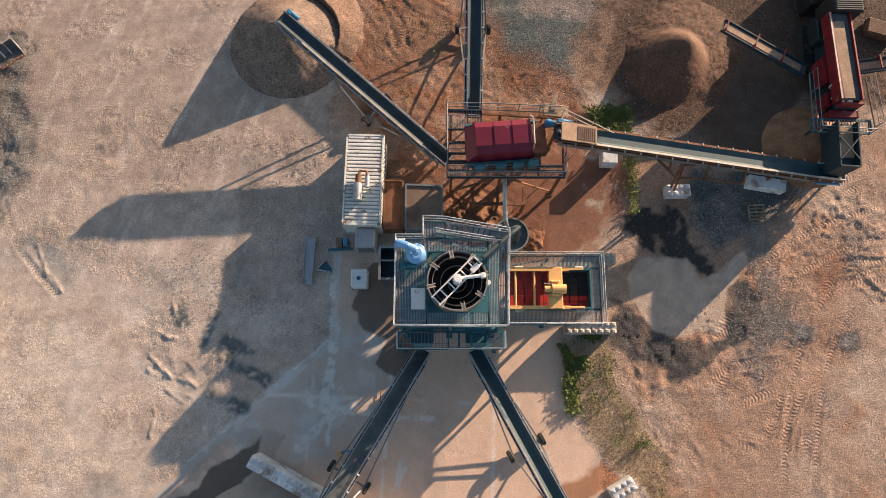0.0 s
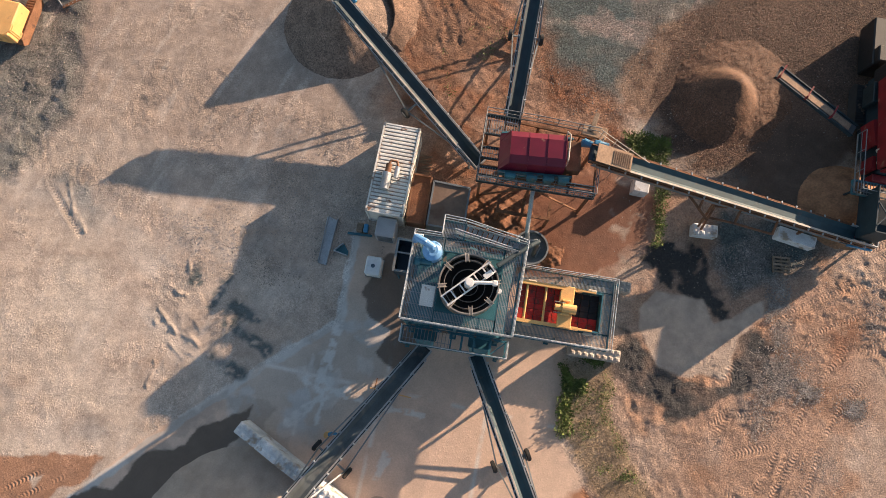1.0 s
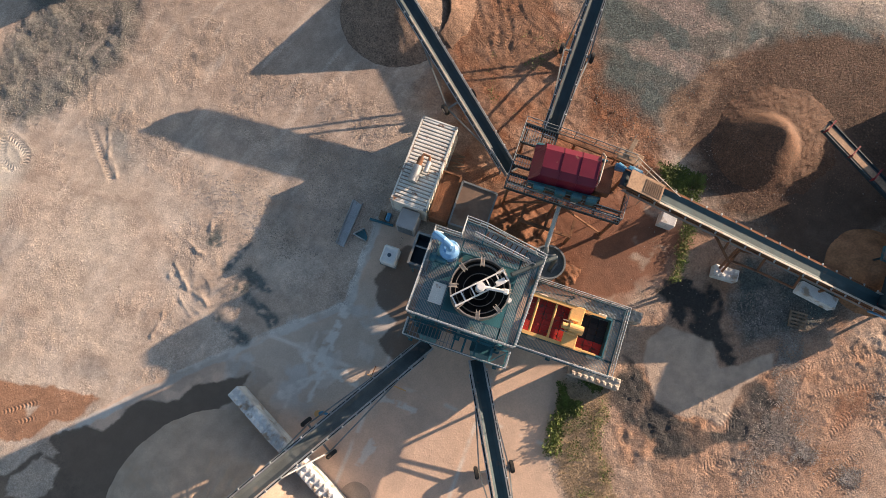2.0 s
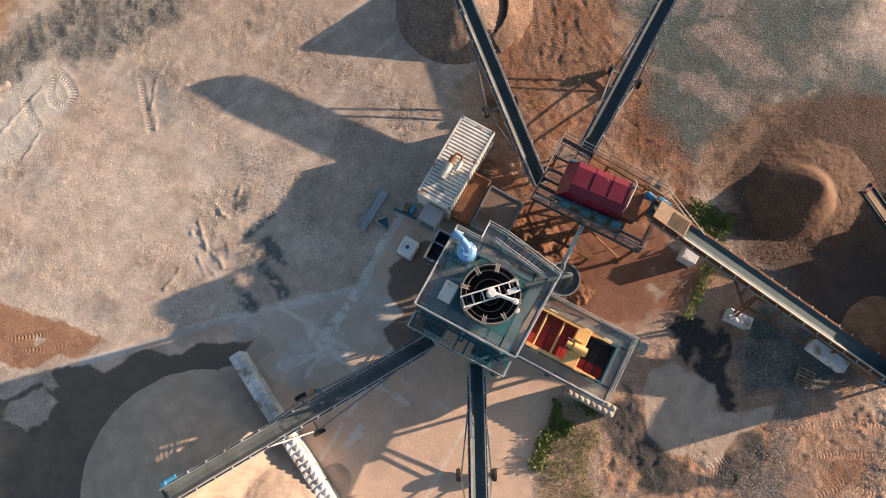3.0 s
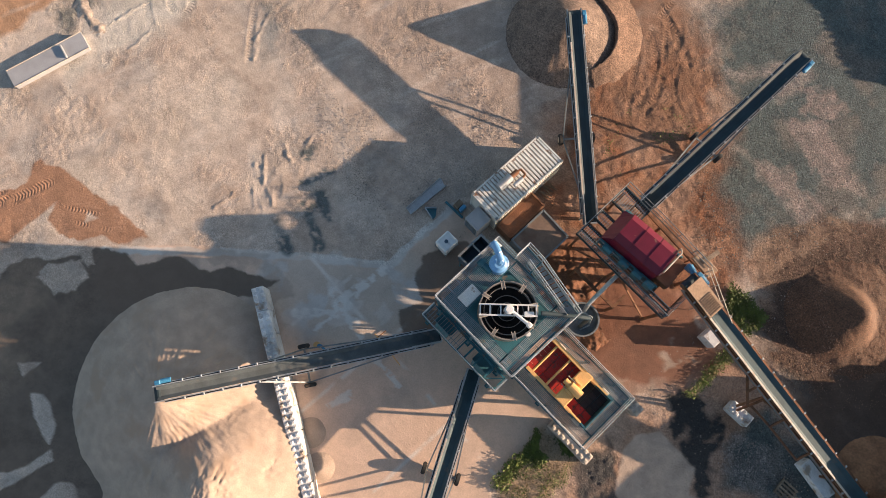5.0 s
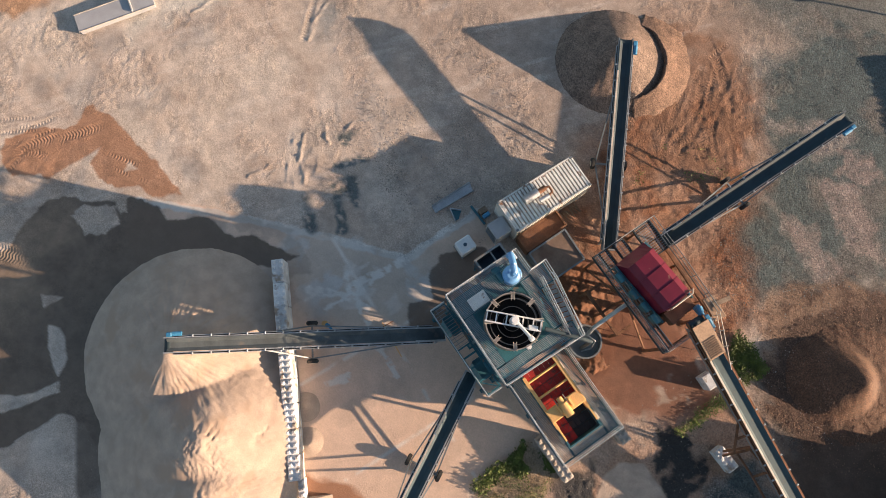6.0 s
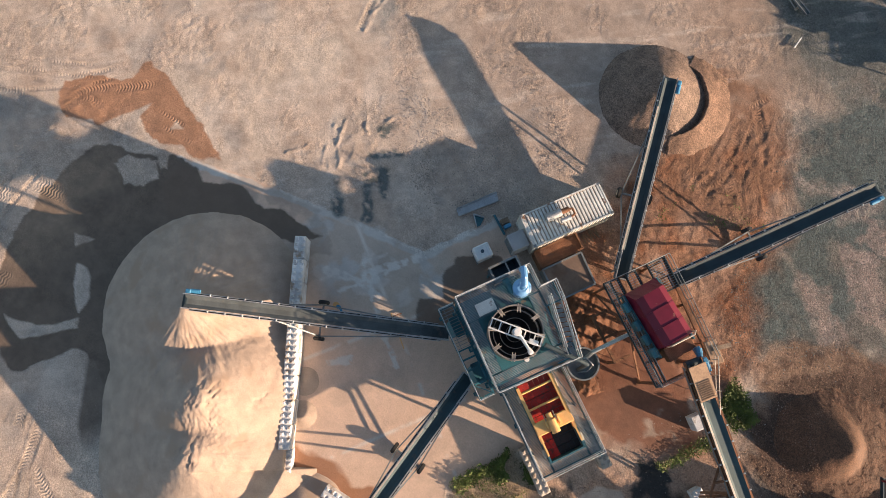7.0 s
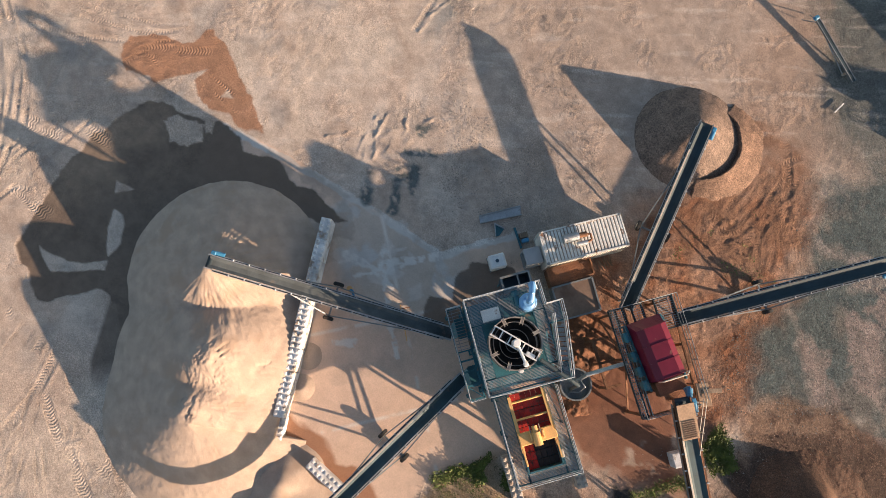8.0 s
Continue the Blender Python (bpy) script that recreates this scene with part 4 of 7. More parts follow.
def sand_heap(x, y):
    h = cone(x, y, -9.8, -13.3, 4.2, 0.59)
    h = smax(h, cone(x, y, -4.0, -14.7, 4.4, 0.6, 0.7), 0.06)
    h = smax(h, cone(x, y, -0.9, -16.3, 4.05, 0.56, 0.6), 0.12)
    for cx, cy, r in ((-3.5, -14.2, 1.4), (-0.8, -16.0, 1.2), (-2.2, -11.3, 0.6), (-10.2, -12.4, 0.8)):  # collapsed, crusted tops
        away = np.hypot(x - cx, y - cy)
        crease = 1 - np.abs(2 * fbm((x * 0.8 + y * 0.6) * 2.0, (y * 0.8 - x * 0.6) * 0.55, 0.34, 3, 2) - 1)
        h += np.clip(1.35 - away / r, 0, 1) * np.clip((fbm(x, y, 0.9, 2, 34) - 0.36) * 5, 0, 1) * (crease - 0.85) * 0.3
    for cx, cy in ((-9.8, -13.3), (-4.0, -14.7), (-1.0, -16.1)):  # rills down the slopes
        turn, away = np.arctan2(y - cy, x - cx), np.hypot(x - cx, y - cy)
        rill = 1 - np.abs(2 * fbm(turn * 7, away * 0.35, 0.5, 3, 31) - 1)
        h -= np.clip(rill - 0.68, 0, 1) * 0.15 * np.clip(away / 1.5, 0, 1) * np.clip(1.6 - away / 3.4, 0, 1) * np.clip((fbm(x, y, 2.2, 3, 32) - 0.38) * 5, 0, 1)
    turn, away = np.arctan2(y + 13.3, x + 9.8), np.hypot(x + 9.8, y + 13.3)
    h += (fbm(turn * 7, away * 0.4, 0.4, 4, 37) - 0.5) * 0.17 * np.clip(away / 2, 0, 1) * np.clip(1.5 - away / 7, 0, 1)  # fine runs of sliding grains
    behind = (x - WALL_A.x) * wall_out.x + (y - WALL_A.y) * wall_out.y
    run = (x - WALL_A.x) * wall_way.x + (y - WALL_A.y) * wall_way.y
    full = np.clip((run - 6.0) / 2.5, 0, 1)
    h = np.minimum(h, 1.2 + 0.5 * full + behind * 0.8)
    h = np.where((run < 15.7) & (behind < 0.4 - 0.45 * full), -0.4, h)
    h = np.where(run >= 15.7, np.minimum(h, 1.1 + 0.5 * behind), h)
    return np.minimum(h, 4.5) + (fbm(x, y, 0.9, 4, 6) - 0.5) * 0.1 + (fbm(x, y, 0.22, 2, 36) - 0.5) * 0.025 - 0.12


heap("gravel_mound", "conical heap of brown gravel under a stacker", -17, -4.5, 17.5, 29.5, gravel_heap_north, "gravel", 0.09)
heap("gravel_bench", "low curved bench of rust-brown gravel round a heap", -14, -4, 19.5, 30, gravel_bench, "rust_gravel", 0.09)
heap("gravel_mound", "conical heap of dark brown crushed gravel beside the crusher", 9.5, 23, 14.5, 28.5, gravel_heap_east, "brown_gravel", 0.1)
heap("gravel_mound", "low heap of orange sandy fines at the crusher", 21.5, 29, 12, 19.5, crusher_heap, "damp_sand")
heap("sand_mound", "large merged heap of pale washed sand behind a block wall", -20, 10, -26, -4, sand_heap, "sand", 0.075)


# ---------------------------------------------------------------- conveyors
def conveyor(label, foot, head, width=0.95, belt="belt", wheels=None, gauge=1.12, motor="motor", motor_side=1, guard=0, rail="frame", strut_reach=4.0, hopper=True):
    (fx, fy, fz), (hx, hy, hz) = foot, head
    L = math.hypot(hx - fx, hy - fy)
    ob = thing("belt_conveyor", (fx, fy, 0), label, "conveyor", "belt conveyors", math.degrees(math.atan2(hy - fy, hx - fx)))
    w = width / 2
    P = lambda u, v, dz=0.0: Vector((u, v, fz + (hz - fz) * u / L + dz))

    bm = B()  # troughed carrying belt with thickness
    rows = []
    for u in np.linspace(-0.1, L, 12):
        prof = [(-w * 0.94, 0.17), (-w * 0.4, 0.0), (w * 0.4, 0.0), (w * 0.94, 0.17)]
        rows.append([[bm.verts.new(P(u, v, z + dz)) for v, z in prof] for dz in (0.0, -0.02)])
    for a, b in zip(rows, rows[1:]):
        for k in range(3):
            bm.faces.new((a[0][k], b[0][k], b[0][k + 1], a[0][k + 1]))
            bm.faces.new((a[1][k + 1], b[1][k + 1], b[1][k], a[1][k]))
        bm.faces.new((a[0][0], a[1][0], b[1][0], b[0][0]))
        bm.faces.new((a[0][3], b[0][3], b[1][3], a[1][3]))
    part("belt", bm, belt, ob)
    bm = B()
    beam(bm, P(0, 0, -0.42), P(L, 0, -0.42), width * 0.8, 0.015)
    part("return_belt", bm, "belt", ob)
    for s in (-1, 1):
        bm = B()
        beam(bm, P(-0.2, s * (w + 0.03), 0.02), P(L + 0.2, s * (w + 0.03), 0.02), 0.07, 0.2)
        part("side_rail", bm, rail, ob)
        bm = B()
        beam(bm, P(0.6, s * (w + 0.15), -0.02), P(L - 0.3, s * (w + 0.15), -0.02), 0.04, 0.06)
        part("edge_angle", bm, "rust" if rail == "rust" else "galv", ob)
        # a black strip gives the shade of the gap between rail and angle
        bm = B()
        beam(bm, P(0.6, s * (w + 0.1), -0.1), P(L - 0.3, s * (w + 0.1), -0.1), 0.08, 0.03)
        part("cable_tray", bm, "black", ob)
        bm = B()
        beam(bm, P(0.4, s * (w + 0.03), -0.6), P(L - 0.4, s * (w + 0.03), -0.6), 0.07, 0.07)
        beam(bm, P(2.0, s * (w + 0.05), -0.3), P(L - 0.1, s * (w + 0.05), -0.3), 0.02, 0.56)
        n = int(L / 1.2)
        for k in range(n):
            u0, u1 = 0.4 + (L - 0.8) * k / n, 0.4 + (L - 0.8) * (k + 1) / n
            beam(bm, P(u0, s * (w + 0.03), -0.6), P((u0 + u1) / 2, s * (w + 0.03), 0), 0.04)
            beam(bm, P((u0 + u1) / 2, s * (w + 0.03), 0), P(u1, s * (w + 0.03), -0.6), 0.04)
        part("truss_side", bm, "frame", ob)
    bm = B()  # one idler bracket, shared
    box(bm, (0, 0, 0), (0.09, 0.12, 0.13), bevel=0.015)
    tube(bm, (0, -0.02, 0), (0, 0.1, 0), 0.05, 8)
    first = part("idler_bracket", bm, "galv", ob)
    first.location = P(0.5, w + 0.09, 0.09)
    for k in range(1, int(L / 1.05)):
        for s in (-1, 1):
            c = first.copy()
            scene.collection.objects.link(c)
            c.location, c.scale = P(0.5 + 1.05 * k, s * (w + 0.09), 0.09), (1, s, 1)
    for name, u, r in (("head_drum", L, 0.24), ("tail_drum", 0.0, 0.2)):
        bm = B()
        tube(bm, P(u, -w * 0.95, -0.2), P(u, w * 0.95, -0.2), r, 16)
        part(name, bm, "belt", ob)
    if motor:
        bm = B()
        box(bm, P(L - 0.1, motor_side * (w + 0.22), -0.02), (0.34, 0.28, 0.34), bevel=0.04)
        tube(bm, P(L - 0.25, motor_side * (w + 0.26), 0.0), P(L - 0.8, motor_side * (w + 0.26), 0.0), 0.15, 12)
        part("drive_motor", bm, motor, ob, "blue drive motor")
    # a cream strip stands in for the sunlit wing of the belt trough
    if guard:
        bm = B()
        beam(bm, P(1.5, guard * (w - 0.03), 0.2), P(L - 2.0, guard * (w - 0.03), 0.2), 0.11, 0.05)
        part("wind_guard", bm, "cream", ob, "cream strip standing in for the sunlit belt edge")
    if hopper:
        bm = B()
        for s in (-1, 1):
            beam(bm, P(-0.2, s * (w - 0.02), 0.26), P(1.7, s * (w - 0.02), 0.26), 0.05, 0.34)
        beam(bm, P(-0.2, -w, 0.26), P(-0.2, w, 0.26), 0.05, 0.34)
        part("loading_skirt", bm, "galv", ob)
    for u in (0.4,):
        for s in (-1, 1):
            bm = B()
            beam(bm, (u, s * w, 0), P(u, s * w, -0.05), 0.1)
            part("foot_leg", bm, "frame", ob)
    if wheels:
        r = 0.4
        bm = B()
        beam(bm, (wheels, -gauge, r), (wheels, gauge, r), 0.12)
        part("axle", bm, "frame", ob)
        for s in (-1, 1):
            for reach in (strut_reach, 2.0 - wheels):
                bm = B()
                beam(bm, (wheels, s * (gauge - 0.18), r), P(wheels + reach, s * (w + 0.05), -0.2), 0.09)
                part("strut", bm, "frame", ob)
            bm = B()
            tube(bm, (wheels, s * gauge - 0.13, r), (wheels, s * gauge + 0.13, r), r, 20)
            bmesh.ops.bevel(bm, geom=[e for e in bm.edges if len(e.link_faces) == 2 and any(len(f.verts) > 4 for f in e.link_faces)], offset=0.05, segments=2, affect="EDGES")
            wheel = part("wheel", bm, "tyre", ob)
            bm = B()
            tube(bm, (wheels, s * gauge - 0.14, r), (wheels, s * gauge + 0.14, r), 0.2, 14)
            part("rim", bm, "cream", wheel)
    return ob


conveyor("black belt stacker over a brown gravel heap", (0.23, 14.27, 1.15), (-10.43, 22.75, 4.3), 0.86, wheels=6.2, motor_side=-1, guard=1)
conveyor("black belt stacker reaching over bare gravel ground", (2.03, 17.3, 1.6), (2.22, 31.75, 4.0), 0.9, wheels=7.0, motor_side=-1)
conveyor("dusty belt stacker over the pale sand heap", (-1.25, 1.5, 1.9), (-9.85, -12.75, 5.0), 0.84, belt="dusty_belt", rail="galv", wheels=8.8, gauge=1.28, motor_side=-1, strut_reach=2.5)
conveyor("black belt stacker with a cream strip for its sunlit edge", (2.05, 1.5, 1.9), (10.0, -13.3, 4.0), 0.84, belt="teal_belt", rail="galv", wheels=6.6, motor_side=1, guard=-1, strut_reach=3.5)
feed = conveyor("feed conveyor with a cream strip for its sunlit edge rising to the screen", (26.3, 13.2, 1.2), (6.9, 14.35, 5.7), 1.0, belt="teal_belt", motor_side=-1, guard=1, rail="rust")

bm = B()
beam(bm, (17.1, 0, 5.54), (19.3, 0, 6.05), 1.12, 0.1)
part("head_cover", bm, "dry_fines", feed, "dusty sheet cover over the head")
bm = B()
for k in range(9):
    beam(bm, (17.2 + 0.13 * k, -0.42, 5.64 + 0.0302 * k), (17.2 + 0.13 * k, 0.42, 5.64 + 0.0302 * k), 0.05, 0.05)
part("ribbed_plate", bm, "dry_fines", feed, "dusty ribbed plate")

# ---------------------------------------------------------------- platforms
def grating(parent, x0, y0, x1, y1, z, step=0.08, name="grating", edge="teal"):
    bm = B()
    for x in np.arange(x0 + step / 2, x1, step):
        box(bm, (x, (y0 + y1) / 2, z - 0.02), (0.034, y1 - y0, 0.04))
    for y in np.arange(y0 + 0.3, y1, 0.6):
        box(bm, ((x0 + x1) / 2, y, z - 0.03), (x1 - x0, 0.03, 0.03))
    part(name, bm, "grating", parent)
    bm = B()
    for a, b in (((x0, y0), (x1, y0)), ((x1, y0), (x1, y1)), ((x1, y1), (x0, y1)), ((x0, y1), (x0, y0))):
        beam(bm, (*a, z - 0.12), (*b, z - 0.12), 0.09, 0.22)
    part("deck_frame", bm, edge, parent)


def railing(parent, pts, z, h=1.1, material="galv"):
    for a, b in zip(pts, pts[1:]):
        a, b = Vector((*a, z)), Vector((*b, z))
        for up, name, r in ((h, "top_rail", 0.028), (h * 0.52, "mid_rail", 0.022)):
            bm = B()
            tube(bm, a + Vector((0, 0, up)), b + Vector((0, 0, up)), r, 6)
            part(name, bm, material, parent)
        bm = B()
        beam(bm, a + Vector((0, 0, 0.07)), b + Vector((0, 0, 0.07)), 0.015, 0.14)
        part("toe_board", bm, material, parent)
        n = max(1, round((b - a).length / 1.25))
        for k in range(n):
            p = a.lerp(b, k / n)
            bm = B()
            tube(bm, p, p + Vector((0, 0, h)), 0.026, 6)
            part("rail_post", bm, material, parent)


def columns(parent, spots, z, w=0.18, material="teal"):
    for x, y in spots:
        bm = B()
        box(bm, (x, y, z / 2), (w, w, z))
        box(bm, (x, y, 0.02), (w * 2.2, w * 2.2, 0.04))
        part("column", bm, material, parent)


def brace(parent, p, q, material="teal", w=0.1):
    bm = B()
    beam(bm, p, q, w)
    part("brace", bm, material, parent)


ZT, ZL, ZS, ZR = 9.0, 5.6, 3.4, 4.25

# classifier tower
tower = thing("classifier_tower", (0, 0, 0), "teal steel tower with galvanised grating deck and railings", "platform")
columns(tower, [(-2.3, 2.7), (0.4, 2.7), (3.1, 2.7), (-2.3, 6.95), (0.4, 6.95), (3.1, 6.95)], ZT - 0.24)
for x in (-2.3, 0.4, 3.1):
    brace(tower, (x, 2.7, 3.0), (x, 6.95, 8.4))
    for z in (2.9, 5.6):
        brace(tower, (x, 2.7, z), (x, 6.95, z), w=0.16)
for y in (2.7, 6.95):
    brace(tower, (-2.3, y, 0.5), (0.4, y, 2.9))
    brace(tower, (3.1, y, 0.5), (0.4, y, 2.9))
    brace(tower, (-2.3, y, 5.6), (0.4, y, 8.5))
    brace(tower, (3.1, y, 5.6), (0.4, y, 8.5))
    for z in (2.9, 5.6):
        brace(tower, (-2.3, y, z), (3.1, y, z), w=0.16)
grating(tower, -2.45, 2.55, -0.86, 7.1, ZT)
grating(tower, -0.82, 2.55, 2.33, 3.24, ZT)
grating(tower, -0.82, 6.46, 2.33, 7.1, ZT)
grating(tower, 2.37, 2.55, 3.26, 7.1, ZT)
grating(tower, -1.03, 7.14, 0.1, 8.05, ZT)
grating(tower, 2.5, 7.14, 3.4, 7.5, ZT)
railing(tower, [(-1.03, 7.14), (-1.03, 8.1), (0.1, 8.05), (3.4, 7.45), (3.26, 2.52), (-2.45, 2.55), (-2.42, 7.12), (-1.03, 7.12)], ZT)
railing(tower, [(-0.4, 7.45), (2.6, 6.95)], ZT)
grating(tower, -2.52, 1.55, 0.3, 2.5, ZL, 0.2)
for x in (0.9, 1.6, 2.5, 3.38):
    brace(tower, (x, 1.58, ZL - 0.1), (x, 2.5, ZL - 0.1), w=0.12)
for y in (1.58, 2.5):
    brace(tower, (0.3, y, ZL - 0.1), (3.4, y, ZL - 0.1), w=0.12)
brace(tower, (2.5, 1.6, ZL - 0.1), (3.35, 2.45, ZL - 0.1), w=0.07)
railing(tower, [(-2.52, 2.5), (-2.52, 1.55), (3.42, 1.55), (3.42, 2.5)], ZL, 1.0)
columns(tower, [(-2.42, 1.65), (3.3, 1.65)], ZL - 0.24, 0.12)
for x in (-1.2, 1.95):  # discharge chutes over the stacker feet
    bm = B()
    lo = [(x - 0.4, 1.6), (x + 0.4, 1.6), (x + 0.4, 2.3), (x - 0.4, 2.3)]
    hi = [(x - 0.62, 1.95), (x + 0.62, 1.95), (x + 0.62, 2.75), (x - 0.62, 2.75)]
    low = [bm.verts.new((*p, 2.7)) for p in lo]
    top = [bm.verts.new((*p, 5.0)) for p in hi]
    bm.faces.new(low[::-1])
    bm.faces.new(top)
    for k in range(4):
        bm.faces.new((low[k], low[(k + 1) % 4], top[(k + 1) % 4], top[k]))
    for (px, py), (qx, qy) in zip(hi, hi[1:] + hi[:1]):
        beam(bm, (px, py, 5.03), (qx, qy, 5.03), 0.1, 0.06)
    part("discharge_chute", bm, "teal", tower)

stair = thing("steel_stair", (3.0, 7.2, ZT - 3.0), "galvanised stair flight hung on the tower deck", "stair")
for k in range(12):
    bm = B()
    box(bm, (-0.28 * k - 0.15, 0.05 + 0.085 * k, 2.95 - 0.2 * k), (0.23, 0.72, 0.035), Matrix.Rotation(-0.28, 3, "Z"), bevel=0.008)
    part("tread", bm, "grating", stair)
for s in (-0.36, 0.42):
    bm = B()
    beam(bm, (0, s, 2.95), (-3.4, s + 1.02, 0.5), 0.05, 0.2)
    part("stringer", bm, "galv", stair)
    bm = B()
    pipe(bm, [(0, s, 3.95), (-3.3, s + 1.0, 1.5), (-3.4, s + 1.02, 0.55)], 0.03)
    part("handrail", bm, "galv", stair)

# round classifier tank
TC = (0.73, 4.83)
tank = thing("classifier_tank", (*TC, ZT - 1.2), "round black-lined classifier tank in the tower deck", "tank")
tank.scale = (0.93, 0.93, 0.93)
bm = B()
ring(bm, (0, 0, 0), 1.6, 1.67, 0.3, 2.0, 48)
part("tank_wall", bm, "ring", tank)
bm = B()
tube(bm, (0, 0, -0.1), (0, 0, 1.3), 0.3, 48, 1.6, caps=False)
bmesh.ops.recalc_face_normals(bm, faces=bm.faces)
part("lining_cone", bm, "black", tank, smooth=True)
bm = B()
tube(bm, (0, 0, -0.12), (0, 0, -0.05), 0.32, 24)
part("cone_plug", bm, "black", tank)
for r in (1.36, 0.92, 0.52):
    bm = B()
    ring(bm, (0, 0, 0), r - 0.015, r + 0.015, 0.55 + r * 0.6, 0.98 + r * 0.6 if r > 1.2 else 0.75 + r * 0.6, 40)
    part("baffle_ring", bm, "ring", tank)
for k in range(8):
    a = (k + 0.28) * math.tau / 8
    d = Vector((math.cos(a), math.sin(a), 0))
    n = Vector((-d.y, d.x, 0))
    bm = B()
    for s in (-0.09, 0.09):
        beam(bm, d * 1.2 + n * s + Vector((0, 0, 1.95)), d * 1.74 + n * s + Vector((0, 0, 1.95)), 0.035, 0.12)
    beam(bm, d * 1.28 + Vector((0, 0, 1.9)), d * 1.7 + Vector((0, 0, 1.9)), 0.16, 0.03)
    part("rim_bracket", bm, "cream", tank)
a = math.radians(45)
d, n = Vector((math.cos(a), math.sin(a), 0)), Vector((-math.sin(a), math.cos(a), 0))
bm = B()
for s in (-0.3, 0.3):
    beam(bm, d * -1.68 + n * s + Vector((0, 0, 2.08)), d * 1.6 + n * s + Vector((0, 0, 2.08)), 0.08, 0.16)
for u in (-1.6, -1.05, -0.45, 0.5, 1.1, 1.55):
    beam(bm, d * u + n * -0.3 + Vector((0, 0, 2.08)), d * u + n * 0.3 + Vector((0, 0, 2.08)), 0.07, 0.12)
part("bridge", bm, "white", tank, "white steel bridge across the tank")
bm = B()
tube(bm, (0, 0, 1.6), (0, 0, 2.5), 0.26, 20)
tube(bm, (0, 0, 2.5), (0, 0, 2.62), 0.2, 20)
part("feed_column", bm, "white", tank, smooth=False)
bm = B()
tube(bm, (0.1, 0.05, 2.3), (1.35, 0.2, 2.35), 0.1, 12)
box(bm, (1.38, 0.2, 2.3), (0.3, 0.3, 0.3), bevel=0.06)
part("feed_arm", bm, "white", tank)
bm = B()
box(bm, (0.95, 0.62, 2.3), (0.55, 0.3, 0.22), Matrix.Rotation(a, 3, "Z"), 0.03)
part("drive_box", bm, "white", tank)
bm = B()
tube(bm, (1.7, -0.12, 1.4), (1.7, -0.12, 1.95), 0.14, 14)
part("overflow_pot", bm, "white", tank)

cyclone = thing("hydrocyclone", (-1.38, 6.2, ZT), "light blue hydrocyclone with a bent white pipe", "cyclone")
bm = B()
tube(bm, (0, 0, 0), (0, 0, 0.75), 0.52, 24)
tube(bm, (0, 0, 0.75), (0, 0, 0.9), 0.52, 24, 0.3)
part("body", bm, "blue", cyclone)
bm = B()
pipe(bm, [(0.0, 0.0, 1.0), (0.0, 0.05, 1.5), (-0.35, 0.2, 1.6), (-0.85, 0.42, 1.35), (-0.95, 0.46, 0.6)], 0.19, 14)
part("overflow_pipe", bm, "blue", cyclone, smooth=False)
bm = B()
pipe(bm, [(-1.0, 0.6, 0.2), (-1.0, 0.62, 1.1), (-0.55, 0.62, 1.15)], 0.06)
part("vent_pipe", bm, "white", cyclone)
pump = thing("slurry_pump", (-2.05, 5.65, ZT), "dark slurry pump beside the cyclone", "pump")
bm = B()
tube(bm, (-0.12, 0, 0.3), (0.12, 0, 0.3), 0.26, 16)
tube(bm, (0.12, 0, 0.3), (0.7, 0, 0.3), 0.16, 12)
box(bm, (0.2, 0, 0.05), (0.9, 0.4, 0.1), bevel=0.02)
part("pump_body", bm, "teal", pump)
hatch = thing("deck_hatch", (-1.28, 3.95, ZT), "pale grey sheet hatch lying on the deck", "hatch")
bm = B()
box(bm, (0, 0, 0.06), (0.72, 1.1, 0.1), bevel=0.02)
part("sheet", bm, "roof", hatch)
sump = thing("sump_tank", (-3.3, 6.75, 0), "open dark blue steel sump tank on a stand", "tank")
bm = B()
for c, s in (((0, -0.95, 3.1), (1.0, 0.06, 1.6)), ((0, 0.95, 3.1), (1.0, 0.06, 1.6)), ((-0.5, 0, 3.1), (0.06, 1.96, 1.6)), ((0.5, 0, 3.1), (0.06, 1.96, 1.6)), ((0, 0, 2.4), (0.94, 1.84, 0.06))):
    box(bm, c, s)
part("shell", bm, "navy", sump)
bm = B()
for c, s in (((0, -0.97, 3.92), (1.16, 0.14, 0.08)), ((0, 0.97, 3.92), (1.16, 0.14, 0.08)), ((-0.52, 0, 3.92), (0.14, 1.8, 0.08)), ((0.52, 0, 3.92), (0.14, 1.8, 0.08)), ((0, 0.15, 3.9), (0.92, 0.1, 0.06))):
    box(bm, c, s)
part("rim", bm, "frame", sump)
for sx in (-0.42, 0.42):
    for sy in (-0.85, 0.85):
        bm = B()
        box(bm, (sx, sy, 1.2), (0.1, 0.1, 2.4))
        part("leg", bm, "teal", sump)

# dewatering screen on its own deck
screen_deck = thing("screen_platform", (0, 0, 0), "galvanised walkway platform round a dewatering screen", "platform")
columns(screen_deck, [(4.0, 3.3), (6.4, 3.3), (4.0, 7.1), (6.4, 7.1)], ZS - 0.24, 0.14)
grating(screen_deck, 3.75, 3.1, 9.55, 3.98, ZS)
grating(screen_deck, 8.95, 4.02, 9.55, 6.5, ZS)
grating(screen_deck, 3.85, 6.54, 9.55, 7.3, ZS)
railing(screen_deck, [(3.9, 7.3), (9.55, 7.3), (9.55, 3.1), (3.75, 3.1)], ZS)
brace(screen_deck, (4.0, 7.1, 0.4), (6.4, 7.1, 3.1), w=0.08)

